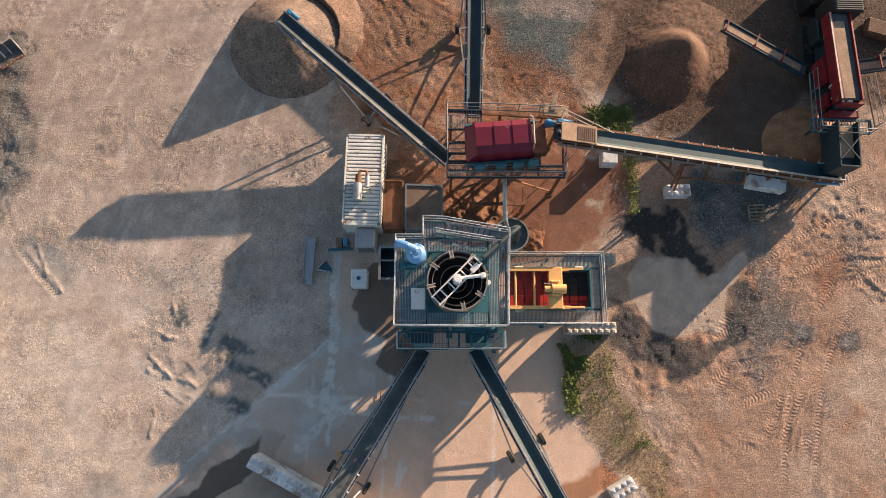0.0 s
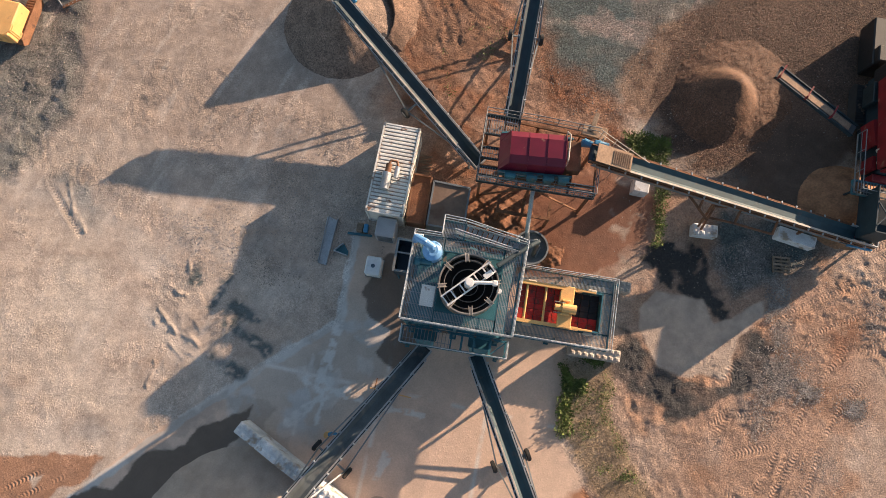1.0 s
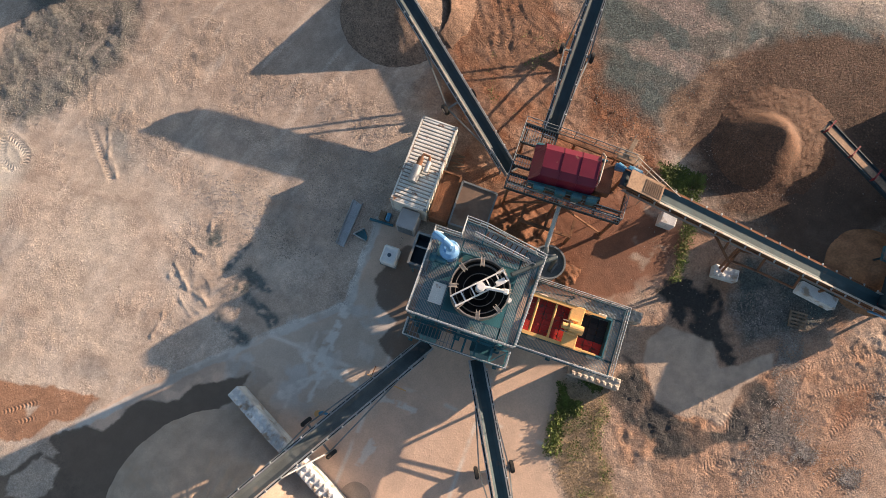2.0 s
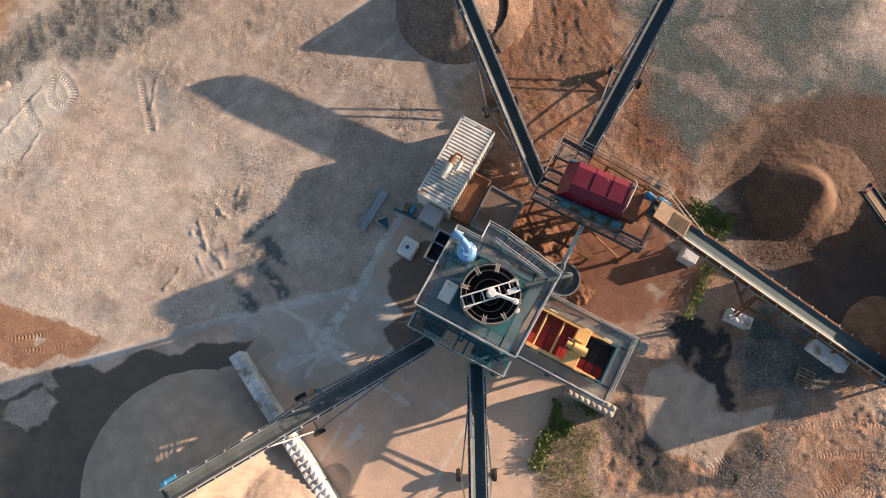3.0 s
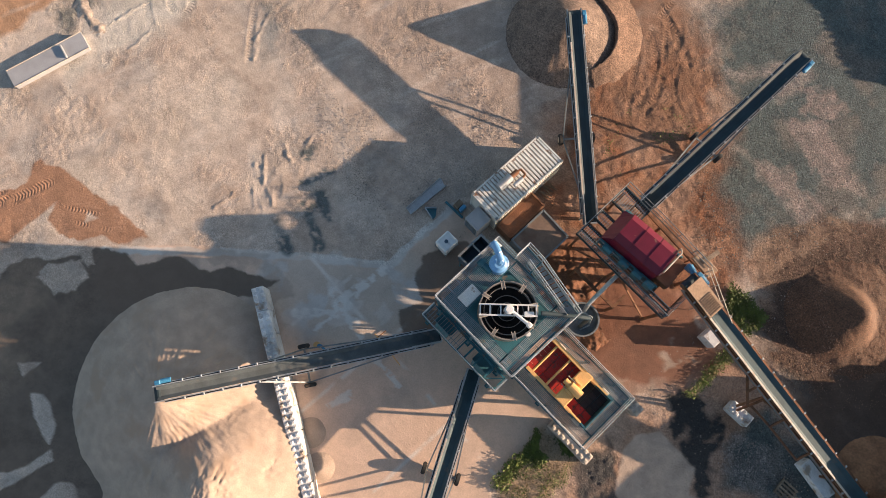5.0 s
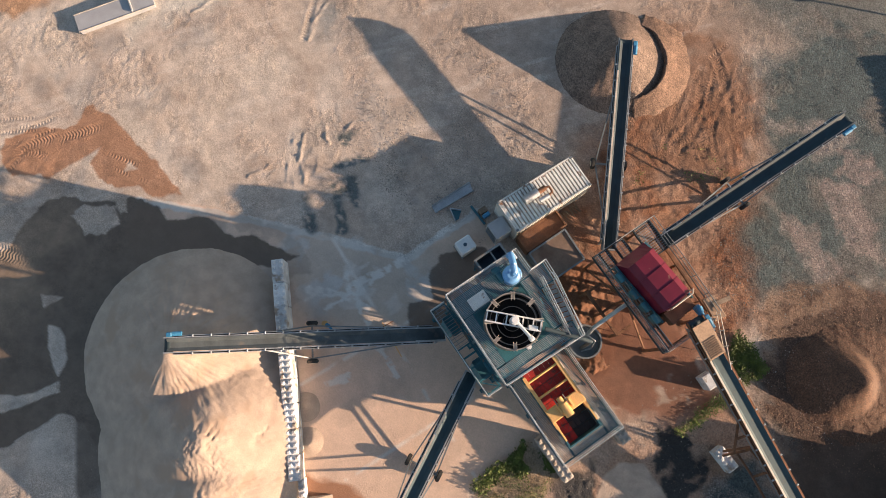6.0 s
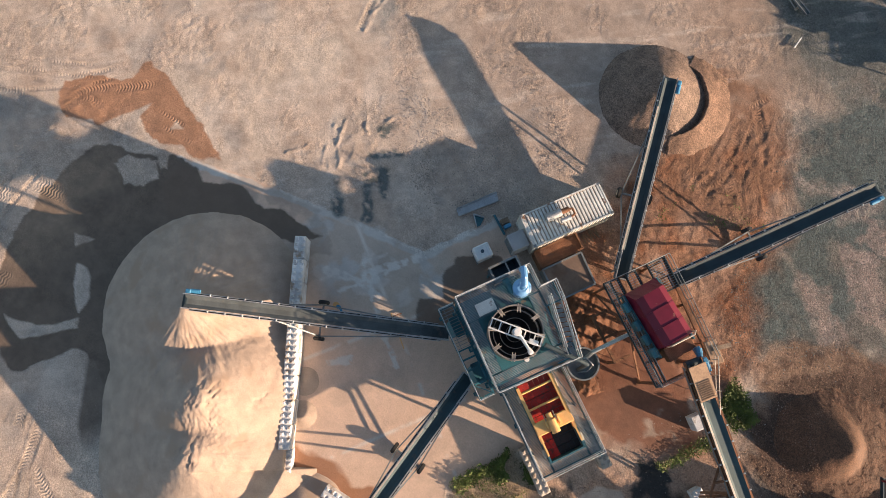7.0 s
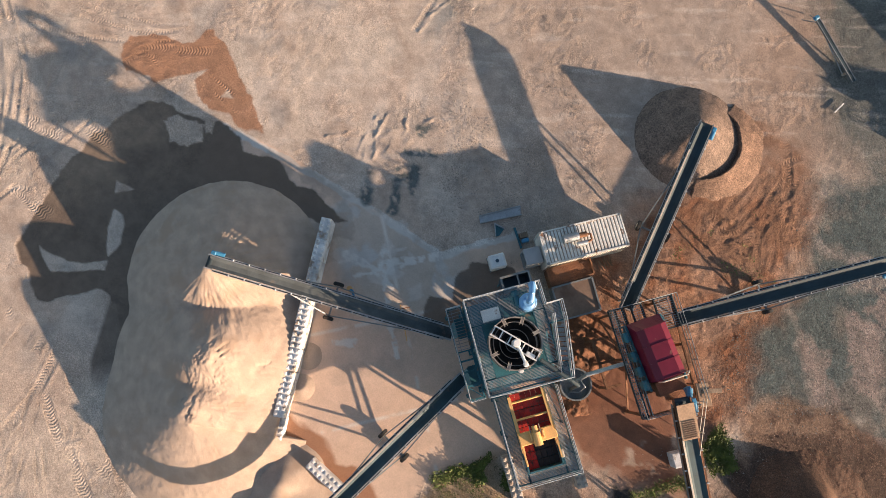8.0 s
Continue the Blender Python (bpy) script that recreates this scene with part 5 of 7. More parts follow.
screen = thing("dewatering_screen", (3.95, 5.18, ZS), "amber yellow vibrating screen with red polyurethane panels", "screen")
screen.scale = (1.04, 1.04, 1.04)
for s in (-1, 1):
    bm = B()
    box(bm, (1.7, s * 1.08, 0.35), (3.5, 0.1, 0.8), bevel=0.02)
    box(bm, (1.7, s * 1.1, 0.74), (3.5, 0.2, 0.06))
    part("side_plate", bm, "yellow", screen)
    for u in (0.6, 4.1):
        bm = B()
        box(bm, (u, s * 1.24, 0.3), (0.5, 0.18, 0.14), bevel=0.03)
        part("spring_mount", bm, "cream", screen)
for k in range(3):
    bm = B()
    tube(bm, (0.35 + 1.08 * k, -1.05, 0.62), (0.35 + 1.08 * k, 1.05, 0.62), 0.07, 12)
    part("cross_tube", bm, "yellow", screen)
bm = B()
prism(bm, [(2.2, -1.2), (3.0, -1.2), (3.0, 1.2), (2.6, 1.2), (2.2, 0.9)], 0.7, 0.95)
bmesh.ops.bevel(bm, geom=list(bm.edges), offset=0.04, segments=1, affect="EDGES")
part("drive_beam", bm, "yellow", screen)
bm = B()
tube(bm, (2.35, -0.1, 1.1), (3.15, -0.1, 1.1), 0.27, 16)
tube(bm, (1.95, -0.1, 1.1), (2.35, -0.1, 1.1), 0.18, 16)
for s in (-0.42, 0.32):
    box(bm, (2.55, s, 1.0), (0.5, 0.12, 0.4), bevel=0.03)
part("vibrator", bm, "yellow", screen)
bm = B()
for s in (-0.3, 0, 0.3):
    tube(bm, (1.9, s - 0.1, 1.15), (2.5, s - 0.1, 1.15), 0.03, 8)
part("vibrator_guard", bm, "ring", screen)
bm = B()
for c, s in (((3.95, -1.1, 0.3), (1.5, 0.08, 0.7)), ((3.95, 1.1, 0.3), (1.5, 0.08, 0.7)), ((4.66, 0, 0.2), (0.08, 2.2, 0.9)), ((3.95, 0, -0.4), (1.4, 2.1, 0.05))):
    box(bm, c, s)
part("discharge_box", bm, "teal", screen)
for s in (-1.1, 1.1):
    bm = B()
    box(bm, (3.7, s, 0.72), (1.1, 0.12, 0.12), bevel=0.02)
    part("rim_bar", bm, "yellow", screen)
bm = B()
box(bm, (0, 0, 0), (0.5, 0.335, 0.04), bevel=0.012)
panel0 = part("screen_panel", bm, "panel", screen)
cells = [(0.1 + 0.53 * i, -0.86 + 0.345 * j) for i in range(9) for j in range(6)]
panel0.location = (*cells[0], 0.3)
black_panel = panel0.data.copy()
black_panel.materials.clear()
black_panel.materials.append(M["black"])
for u, v in cells[1:]:
    c = panel0.copy()
    scene.collection.objects.link(c)
    c.location = (u, v, 0.3 - 0.25 * (u > 3.2))
    if u > 3.2 and v > -0.4:
        c.data = black_panel

# ---------------------------------------------------------------- rinsing screen under a red hood
red_deck = thing("screen_platform", (0, 0, 0), "rusty walkway platform carrying a hooded screen", "platform")
columns(red_deck, [(0.5, 12.25), (3.6, 12.25), (7.3, 12.25), (0.5, 16.1), (3.6, 16.1), (7.3, 15.6)], ZR - 0.24, 0.16, material="rust")
grating(red_deck, 0.26, 12.05, 7.5, 12.45, ZR, 0.16, edge="belt")
grating(red_deck, 0.26, 12.5, 1.55, 13.0, ZR, 0.16, edge="belt")
grating(red_deck, 0.26, 15.2, 2.4, 16.4, ZR, 0.16, edge="belt")
grating(red_deck, 0.26, 13.6, 1.4, 14.3, ZR, 0.16, edge="belt")
for a, b in (((0.3, 12.05), (0.3, 16.4)), ((1.5, 12.05), (1.5, 16.4)), ((0.3, 14.35), (1.5, 14.35)), ((0.3, 13.1), (1.5, 13.1)), ((7.45, 12.05), (7.45, 15.7)), ((0.3, 16.4), (7.45, 15.9)), ((1.5, 12.75), (7.4, 12.75)), ((5.9, 12.05), (5.9, 13.3))):
    brace(red_deck, (*a, ZR - 0.15), (*b, ZR - 0.15), "rust", 0.12)
railing(red_deck, [(7.45, 15.6), (7.45, 12.05), (0.26, 12.05), (0.26, 16.45), (3.4, 16.4), (7.3, 16.2)], ZR, 1.05, "frame")
railing(red_deck, [(1.5, 12.45), (7.3, 12.45)], ZR, 1.05, "frame")
brace(red_deck, (0.5, 12.25, 0.4), (3.6, 12.25, 3.8), "rust")
brace(red_deck, (7.3, 12.25, 0.4), (3.6, 12.25, 3.8), "rust")
brace(red_deck, (1.9, 10.9, 2.2), (5.2, 10.9, 2.2), "rust", 0.18)
for x in (1.9, 3.5, 5.2):
    brace(red_deck, (x, 10.9, 0), (x, 10.9, 2.2), "rust", 0.16)
    brace(red_deck, (x, 10.9, 2.2), (x, 12.0, 2.2), "rust", 0.16)

hooded = thing("hooded_screen", (1.9, 13.85, ZR), "dark red sheet-metal hood over a teal rinsing screen", "screen", turn=4)
bm = B()  # hood: shallow pitched cover with a sloped end
outline = [(-1.15, -0.15), (-0.98, 0.75), (-0.55, 1.05), (0.55, 1.15), (0.98, 0.85), (1.15, 0.2)]
ends = []
for x, k in ((-0.55, 0.0), (0.05, 1.0), (3.35, 1.0)):
    ends.append([bm.verts.new((x, v, 0.95 + (z * k if k else -0.15))) for v, z in outline])
for a, b in zip(ends, ends[1:]):
    for k in range(5):
        bm.faces.new((a[k], b[k], b[k + 1], a[k + 1]))
bm.faces.new(ends[2])
bm.faces.new(ends[0][::-1])
bmesh.ops.recalc_face_normals(bm, faces=bm.faces)
part("hood", bm, "red", hooded)
for x in (0.05, 1.15, 2.25, 3.3):
    bm = B()
    for (v0, z0), (v1, z1) in zip(outline, outline[1:]):
        beam(bm, (x, v0, 0.965 + z0), (x, v1, 0.965 + z1), 0.05, 0.04)
    part("hood_seam", bm, "red", hooded)
for s in (-1, 1):
    bm = B()
    box(bm, (1.7, s * 1.22, 0.5), (4.4, 0.12, 0.75), bevel=0.02)
    for u in np.arange(-0.2, 3.8, 0.5):
        box(bm, (u, s * 1.3, 0.5), (0.06, 0.08, 0.7))
    part("screen_side", bm, "teal", hooded)
for u in (0.2, 1.5, 2.5, 3.4):
    bm = B()
    tube(bm, (u - 0.32, -1.5, 0.98), (u + 0.32, -1.5, 0.98), 0.2, 12)
    box(bm, (u, -1.46, 0.6), (0.5, 0.4, 0.5), bevel=0.03)
    part("side_motor", bm, "teal", hooded)
bm = B()
pipe(bm, [(3.5, -0.6, 1.0), (3.45, -0.6, 2.0), (3.5, 0.9, 2.15), (3.4, 1.3, 1.6), (3.5, 1.4, 0.4)], 0.05)
part("spray_pipe", bm, "cream", hooded)
bm = B()
box(bm, (3.95, 0.1, 0.5), (0.9, 1.9, 0.7), bevel=0.03)
part("feed_box", bm, "rust", hooded)
bm = B()
tube(bm, (4.45, 1.0, 1.2), (5.0, 0.75, 1.2), 0.2, 14)
box(bm, (4.6, 0.95, 0.95), (0.5, 0.4, 0.4), bevel=0.05)
part("head_motor", bm, "motor", hooded)

# slurry line from the hooded screen to the tower
line = thing("slurry_pipe", (3.85, 11.6, 0), "grey-green slurry pipe down to the basket tank", "pipe")
bm = B()
pipe(bm, [(0, 0.8, 3.7), (0.0, 0.0, 3.5), (0.1, -1.8, 2.5), (0.45, -2.4, 1.0)], 0.14, 12)
part("run", bm, "galv", line)
line2 = thing("slurry_pipe", (4.3, 8.4, 0), "dark slurry pipe up to the classifier tank", "pipe")
bm = B()
pipe(bm, [(0.4, 0.3, 0.8), (-0.35, -0.75, 9.35), (-0.75, -1.1, 9.6), (-2.3, -2.5, 10.1)], 0.12, 12)
part("run", bm, "belt", line2)
basket = thing("basket_tank", (4.45, 9.05, 0), "open round steel tank with hose loops", "tank")
bm = B()
ring(bm, (0, 0, 0), 1.03, 1.07, 0, 1.5, 40)
ring(bm, (0, 0, 0), 1.02, 1.13, 1.46, 1.52, 40)
tube(bm, (0, 0, 0.9), (0, 0, 0.94), 1.03, 40)
part("shell", bm, "frame", basket)
bm = B()
pipe(bm, [(-0.5, -0.5, 1.2), (-0.3, 0.3, 1.9), (0.3, 0.5, 1.8), (0.6, 0.1, 1.2), (0.4, -0.5, 1.0)], 0.05)
part("hose", bm, "galv", basket)

# ---------------------------------------------------------------- shipping container
cont = thing("shipping_container", (-5.12, 12.45, 0), "weathered white corrugated shipping container with rust streaks", "container", turn=-1.4)
cw, cl, ch = 1.219, 3.03, 2.59
for sx in (-1, 1):  # corrugated long walls
    bm = B()
    n = 44
    for k in range(n):
        y0, y1 = -cl + 0.1 + (2 * cl - 0.2) * k / n, -cl + 0.1 + (2 * cl - 0.2) * (k + 1) / n
        dep = 0.04 if (k // 1) % 2 else 0.0
        box(bm, (sx * (cw - 0.03 - dep), (y0 + y1) / 2, 1.3), (0.03, (y1 - y0) * 1.02, 2.3))
    part("side_wall", bm, "roof", cont)
bm = B()  # roof corrugations across
box(bm, (0, 0, ch - 0.075), (2 * cw - 0.1, 2 * cl - 0.1, 0.05))
part("roof", bm, "roof_dirt", cont)
for k in range(24):
    y = -cl + 0.2 + 0.246 * k
    bm = B()
    lo = [bm.verts.new((x, y + d, ch - 0.052)) for x, d in ((-cw + 0.12, -0.085), (cw - 0.12, -0.085), (cw - 0.12, 0.085), (-cw + 0.12, 0.085))]
    hi = [bm.verts.new((x, y + d, ch - 0.02)) for x, d in ((-cw + 0.16, -0.06), (cw - 0.16, -0.06), (cw - 0.16, 0.06), (-cw + 0.16, 0.06))]
    bm.faces.new(hi)
    for j in range(4):
        bm.faces.new((lo[j], lo[(j + 1) % 4], hi[(j + 1) % 4], hi[j]))
    part("roof_rib", bm, "roof", cont)
bm = B()
for sx in (-1, 1):
    for z in (0.08, ch - 0.05):
        box(bm, (sx * (cw - 0.05), 0, z), (0.1, 2 * cl, 0.12))
    for sy in (-1, 1):
        box(bm, (sx * (cw - 0.06), sy * (cl - 0.06), ch / 2), (0.12, 0.12, ch))
for sy in (-1, 1):
    for z in (0.08, ch - 0.06):
        box(bm, (0, sy * (cl - 0.05), z), (2 * cw, 0.1, 0.12))
    box(bm, (0, sy * (cl - 0.06), 1.3), (2 * cw - 0.1, 0.04, 2.4))
part("frame", bm, "roof", cont)
for sx in (-1, 1):
    for sy in (-1, 1):
        bm = B()
        box(bm, (sx * (cw - 0.09), sy * (cl - 0.09), ch + 0.0), (0.18, 0.18, 0.06), bevel=0.01)
        part("corner_casting", bm, "frame", cont)
bm = B()
box(bm, (0, -0.1, 0.12), (2.3, 5.8, 0.1))
part("floor", bm, "wood", cont)
silencer = thing("exhaust_silencer", (-5.35, 11.7, ch), "galvanised exhaust silencers lying on the container roof", "exhaust")
bm = B()
tube(bm, (-0.08, -0.75, 0.28), (-0.05, 0.35, 0.28), 0.3, 20)
part("muffler", bm, "galv", silencer)
bm = B()
tube(bm, (-0.05, 0.35, 0.28), (-0.03, 0.95, 0.3), 0.19, 16)
part("rusty_pipe", bm, "rust", silencer)
bm = B()
tube(bm, (0.52, 0.1, 0.25), (0.55, 0.85, 0.25), 0.17, 16)
part("small_muffler", bm, "galv", silencer)
bm = B()
pipe(bm, [(-0.03, 0.95, 0.3), (0.05, 1.2, 0.3), (0.45, 1.18, 0.28), (0.55, 0.85, 0.25)], 0.08)
part("elbow", bm, "rust", silencer)
bm = B()
for y in (-0.5, 0.2):
    box(bm, (0, y, 0.03), (0.5, 0.08, 0.06))
part("saddle", bm, "rust", silencer)
cooler = thing("cooling_unit", (-5.0, 8.75, 0), "pale box cooling unit at the container end", "cooler", turn=-1.4)
bm = B()
box(bm, (0, 0, 0.95), (1.25, 1.25, 1.9), bevel=0.05)
part("housing", bm, "cabin", cooler)
bm = B()
for k in range(10):
    box(bm, (0, -0.64, 0.4 + 0.14 * k), (1.0, 0.03, 0.06))
part("louvres", bm, "frame", cooler)

# ---------------------------------------------------------------- concrete block wall
def block_mesh(lx, ly, lz, knobs):
    bm = B()
    box(bm, (0, 0, lz / 2), (lx, ly, lz), bevel=0.04)
    for i, j in knobs:
        m = Matrix.Translation((i, j, lz + 0.045))
        bmesh.ops.create_cone(bm, cap_ends=True, segments=4, radius1=0.2, radius2=0.09, depth=0.1, matrix=m @ Matrix.Rotation(math.pi / 4, 4, "Z"))
    me = bpy.data.meshes.new("concrete_block")
    bm.to_mesh(me)
    bm.free()
    me.materials.append(M["concrete"])
    return me


KNOBS = [(-0.6, -0.22), (-0.2, -0.22), (0.2, -0.22), (0.6, -0.22), (-0.6, 0.22), (-0.2, 0.22), (0.2, 0.22), (0.6, 0.22)]
BLOCK = block_mesh(1.59, 0.8, 0.8, KNOBS)
wall_turn = math.degrees(math.atan2(wall_way.y, wall_way.x))
retaining = thing("block_wall", (WALL_A.x, WALL_A.y, 0), "retaining wall of interlocking concrete blocks with knobs", "wall", turn=wall_turn)
for row in range(2):
    for k in range(10 if row == 0 else 9):
        b = new("concrete_block", BLOCK)
        b.parent = retaining
        b.matrix_basis = pose(0.8 + 1.6 * k + random.uniform(-0.02, 0.02), random.uniform(-0.03, 0.03), 0.8 * row, 0, 0, random.uniform(-0.8, 0.8))

# short stub of wall and loose blocks
for x, y, turn, label in ((5.35, -9.75, 34, "loose concrete block half buried in sand"), (6.6, -8.9, 34, "loose concrete block with knobs beside a stacker"), (11.0, -6.7, 30, "pale concrete block at the edge of the weeds")):
    b = thing("concrete_block", (x, y, 0), label, "block", "loose blocks", turn)
    o = new("block_body", BLOCK)
    o.parent = b
for k, (x, y) in enumerate(((15.75, 12.25), )):
    b = thing("concrete_block", (x, y, 0), "concrete block carrying the conveyor trestle", "block", "loose blocks", 2)
    o = new("block_body", BLOCK)
    o.parent = b
b = thing("concrete_block", (21.75, 12.75, 0), "long concrete block below the feed conveyor", "block", "loose blocks", -10)
o = new("block_body", block_mesh(2.5, 0.8, 0.8, []))
o.parent = b
b = thing("concrete_block", (11.2, 14.5, 0), "cream concrete block under the feed conveyor", "block", "loose blocks", -3)
o = new("block_body", block_mesh(1.0, 0.9, 1.1, []))
o.parent = b
PIER = block_mesh(1.59, 0.7, 0.58, KNOBS)
PIER.materials.clear()
PIER.materials.append(M["dusty_concrete"])
for y0, rows in ((3.05, 2), (7.5, 2)):  # block piers under the end of the screen platform
    pier = thing("block_pier", (9.1 if y0 < 5 else 9.3, y0, 0), "stacked concrete block pier under the screen platform", "pier")
    for r in range(rows):
        for k in range(2):
            o = new("concrete_block", PIER)
            o.parent = pier
            o.matrix_basis = pose(-0.5 + 1.6 * k, 0.03 * (r % 2), 0.58 * r, 0, 0, 0)
    for x in (-0.9, 0.55) if y0 > 5 else (-1.1,):
        bm = B()
        box(bm, (x, 0.2 if y0 < 5 else -0.3, 2.16), (0.14, 0.14, 2.0))
        part("stub_column", bm, "teal", pier)

# solid bodies below the decks, added so that the cast shadows close up
def hopper_body(bm, outline, taper, z0, z1):
    """An open-topped bin: upright above, drawn in by taper towards its foot."""
    cx, cy = sum(p[0] for p in outline) / 4, sum(p[1] for p in outline) / 4
    prism(bm, outline, z0 + (z1 - z0) * 0.5, z1)
    mid = [bm.verts.new((x, y, z0 + (z1 - z0) * 0.5)) for x, y in outline]
    low = [bm.verts.new((cx + (x - cx) * taper, cy + (y - cy) * taper, z0)) for x, y in outline]
    bm.faces.new(low[::-1])
    for k in range(4):
        bm.faces.new((low[k], low[(k + 1) % 4], mid[(k + 1) % 4], mid[k]))


hold = thing("holding_tank", (0.4, 4.85, 0), "teal steel body added between the tower legs to fill their shadow", "tank")
bm = B()
hopper_body(bm, [(-2.5, -2.0), (2.5, -2.0), (2.5, 2.12), (-2.5, 2.12)], 0.92, 2.7, 7.6)
part("shell", bm, "teal", hold)
for x in np.arange(-2.2, 2.4, 0.8):
    for y in (-2.04, 2.16):
        bm = B()
        box(bm, (x, y, 6.45), (0.1, 0.08, 2.2))
        part("stiffener", bm, "teal", hold)
for x in (-1.2, 1.2):
    for y in (-1.0, 1.0):
        bm = B()
        box(bm, (x, y, 1.35), (0.2, 0.2, 2.7))
        part("leg", bm, "teal", hold)
pan = thing("underpan", (6.3, 5.18, 0), "teal steel underpan below the dewatering screen", "tank")
bm = B()
hopper_body(bm, [(-2.1, -1.1), (2.2, -1.1), (2.2, 1.1), (-2.1, 1.1)], 0.7, 1.3, 3.2)
part("shell", bm, "teal", pan)
for x in (-1.4, 1.4):
    for y in (-0.7, 0.7):
        bm = B()
        box(bm, (x, y, 0.65), (0.16, 0.16, 1.3))
        part("leg", bm, "teal", pan)
pan = thing("underpan", (3.75, 14.0, 0), "rusty steel underpan below the hooded screen", "tank")
bm = B()
hopper_body(bm, [(-1.9, -1.3), (2.3, -1.3), (2.3, 1.3), (-1.9, 1.3)], 0.45, 2.0, 4.2)
part("shell", bm, "rust", pan)
for x in (-0.75, 0.9):
    for y in (-0.5, 0.5):
        bm = B()
        box(bm, (x, y, 1.0), (0.18, 0.18, 2.0))
        part("leg", bm, "rust", pan)

# trestle of the feed conveyor
trestle = thing("conveyor_trestle", (15.3, 12.4, 0), "rusty steel trestle leaning against the feed conveyor", "trestle")
for p, q in (((-0.1, 0.0, 0.85), (-0.05, 1.2, 3.6)), ((0.1, -0.2, 0.85), (0.2, 1.4, 3.4)), ((-0.1, 0.05, 2.3), (-2.6, 1.5, 4.2)), ((-0.9, 0.5, 2.9), (-0.9, 1.2, 3.7)), ((-1.7, 1.0, 3.5), (-1.7, 1.3, 3.9)),
             ((0.0, 0.2, 2.4), (1.6, 0.1, 2.4)), ((1.6, 0.1, 2.4), (1.7, 1.1, 3.2)), ((0.0, 0.8, 3.0), (1.7, 1.0, 3.0)), ((1.6, 0.1, 2.4), (4.2, -0.1, 2.0)), ((4.2, -0.1, 2.0), (4.3, 0.9, 2.6))):
    bm = B()
    beam(bm, p, q, 0.12)
    part("member", bm, "rust", trestle)
trestle2 = thing("conveyor_trestle", (21.7, 13.4, 0), "short rusty trestle at the low end of the feed conveyor", "trestle")
for p, q in (((0, -0.45, 0), (0, -0.4, 2.1)), ((0, 0.5, 0), (0, 0.45, 2.1)), ((0, -0.45, 1.0), (0, 0.5, 1.8))):
    bm = B()
    beam(bm, p, q, 0.12)
    part("member", bm, "rust", trestle2)
boot = thing("feed_hopper", (25.7, 14.3, 0), "dark steel feed hopper at the conveyor tail", "hopper", turn=-4)
bm = B()
for c, s in (((-0.62, 0.2, 2.6), (0.08, 3.0, 2.0)), ((0.62, 0.2, 2.6), (0.08, 3.0, 2.0)), ((0, -1.3, 2.6), (1.24, 0.08, 2.0)), ((0, 0.2, 3.1), (1.2, 2.9, 0.06))):
    box(bm, c, s)
part("shell", bm, "belt", boot)
bm = B()
box(bm, (0, 0.4, 3.19), (0.95, 2.1, 0.1), bevel=0.03)
part("sand_layer", bm, "dry_fines", boot)
for p, q in (((-0.6, -0.9, 3.62), (0.6, 0.6, 3.62)), ((0.6, -0.9, 3.62), (-0.6, 0.6, 3.62)), ((-0.6, 0.9, 3.62), (0.6, 0.9, 3.62))):
    bm = B()
    beam(bm, p, q, 0.07)
    part("tie_bar", bm, "belt", boot)
for x in (-0.58, 0.58):
    for y in (-1.2, 1.6):
        bm = B()
        box(bm, (x, y, 0.8), (0.12, 0.12, 1.6))
        part("leg", bm, "signal", boot)
bm = B()
box(bm, (0.1, -1.55, 0.9), (1.6, 0.3, 0.25), bevel=0.03)
part("blue_guard", bm, "motor", boot, "blue guard plate")

# ---------------------------------------------------------------- mobile crusher
crusher = thing("mobile_crusher", (26.3, 20.3, 0), "red and black tracked mobile crusher with a sandy feed belt", "crusher", turn=-2)
for x in (-1.0, 1.45):
    bm = B()
    outline = [(-1.65, 0.35), (-1.4, 0.05), (1.4, 0.05), (1.65, 0.35), (1.65, 0.7), (1.4, 1.0), (-1.4, 1.0), (-1.65, 0.7)]
    lo = [bm.verts.new((x - 0.3, 2.4 + y, z)) for y, z in outline]
    hi = [bm.verts.new((x + 0.3, 2.4 + y, z)) for y, z in outline]
    bm.faces.new(lo)
    bm.faces.new(hi[::-1])
    for k in range(8):
        bm.faces.new((lo[k], hi[k], hi[(k + 1) % 8], lo[(k + 1) % 8]))
    track = part("crawler_track", bm, "tyre", crusher)
    bm = B()
    box(bm, (x, 0, 1.02), (0.62, 0.07, 0.06))
    shoe = part("track_shoe", bm, "tyre", track)
    shoe.location.y = 1.0
    for y in np.arange(-1.2, 1.41, 0.2):
        more = shoe.copy()
        scene.collection.objects.link(more)
        more.location.y = 2.4 + y
bm = B()
box(bm, (0.2, 0.6, 1.85), (1.5, 7.4, 2.0), bevel=0.05)
box(bm, (0.2, 1.4, 0.6), (1.7, 5.4, 0.7), bevel=0.05)
part("chassis", bm, "belt", crusher)
bm = B()
box(bm, (0.2, 3.9, 2.9), (1.9, 1.4, 2.2), bevel=0.06)
box(bm, (0.45, 4.75, 3.2), (1.6, 0.6, 0.5), bevel=0.05)
pack = part("power_pack", bm, "black", crusher)
for k in range(9):
    bm = B()
    box(bm, (0.2, 3.3 + 0.15 * k, 4.02), (1.7, 0.06, 0.05))
    part("louvre", bm, "dark_teal", pack)
# north-end boxes added for their shadow, black to pass for shaded ground
bm = B()
box(bm, (0.2, 6.9, 0.95), (2.2, 3.6, 1.7), bevel=0.08)
box(bm, (0.2, 5.7, 1.5), (2.0, 1.2, 1.6), bevel=0.08)
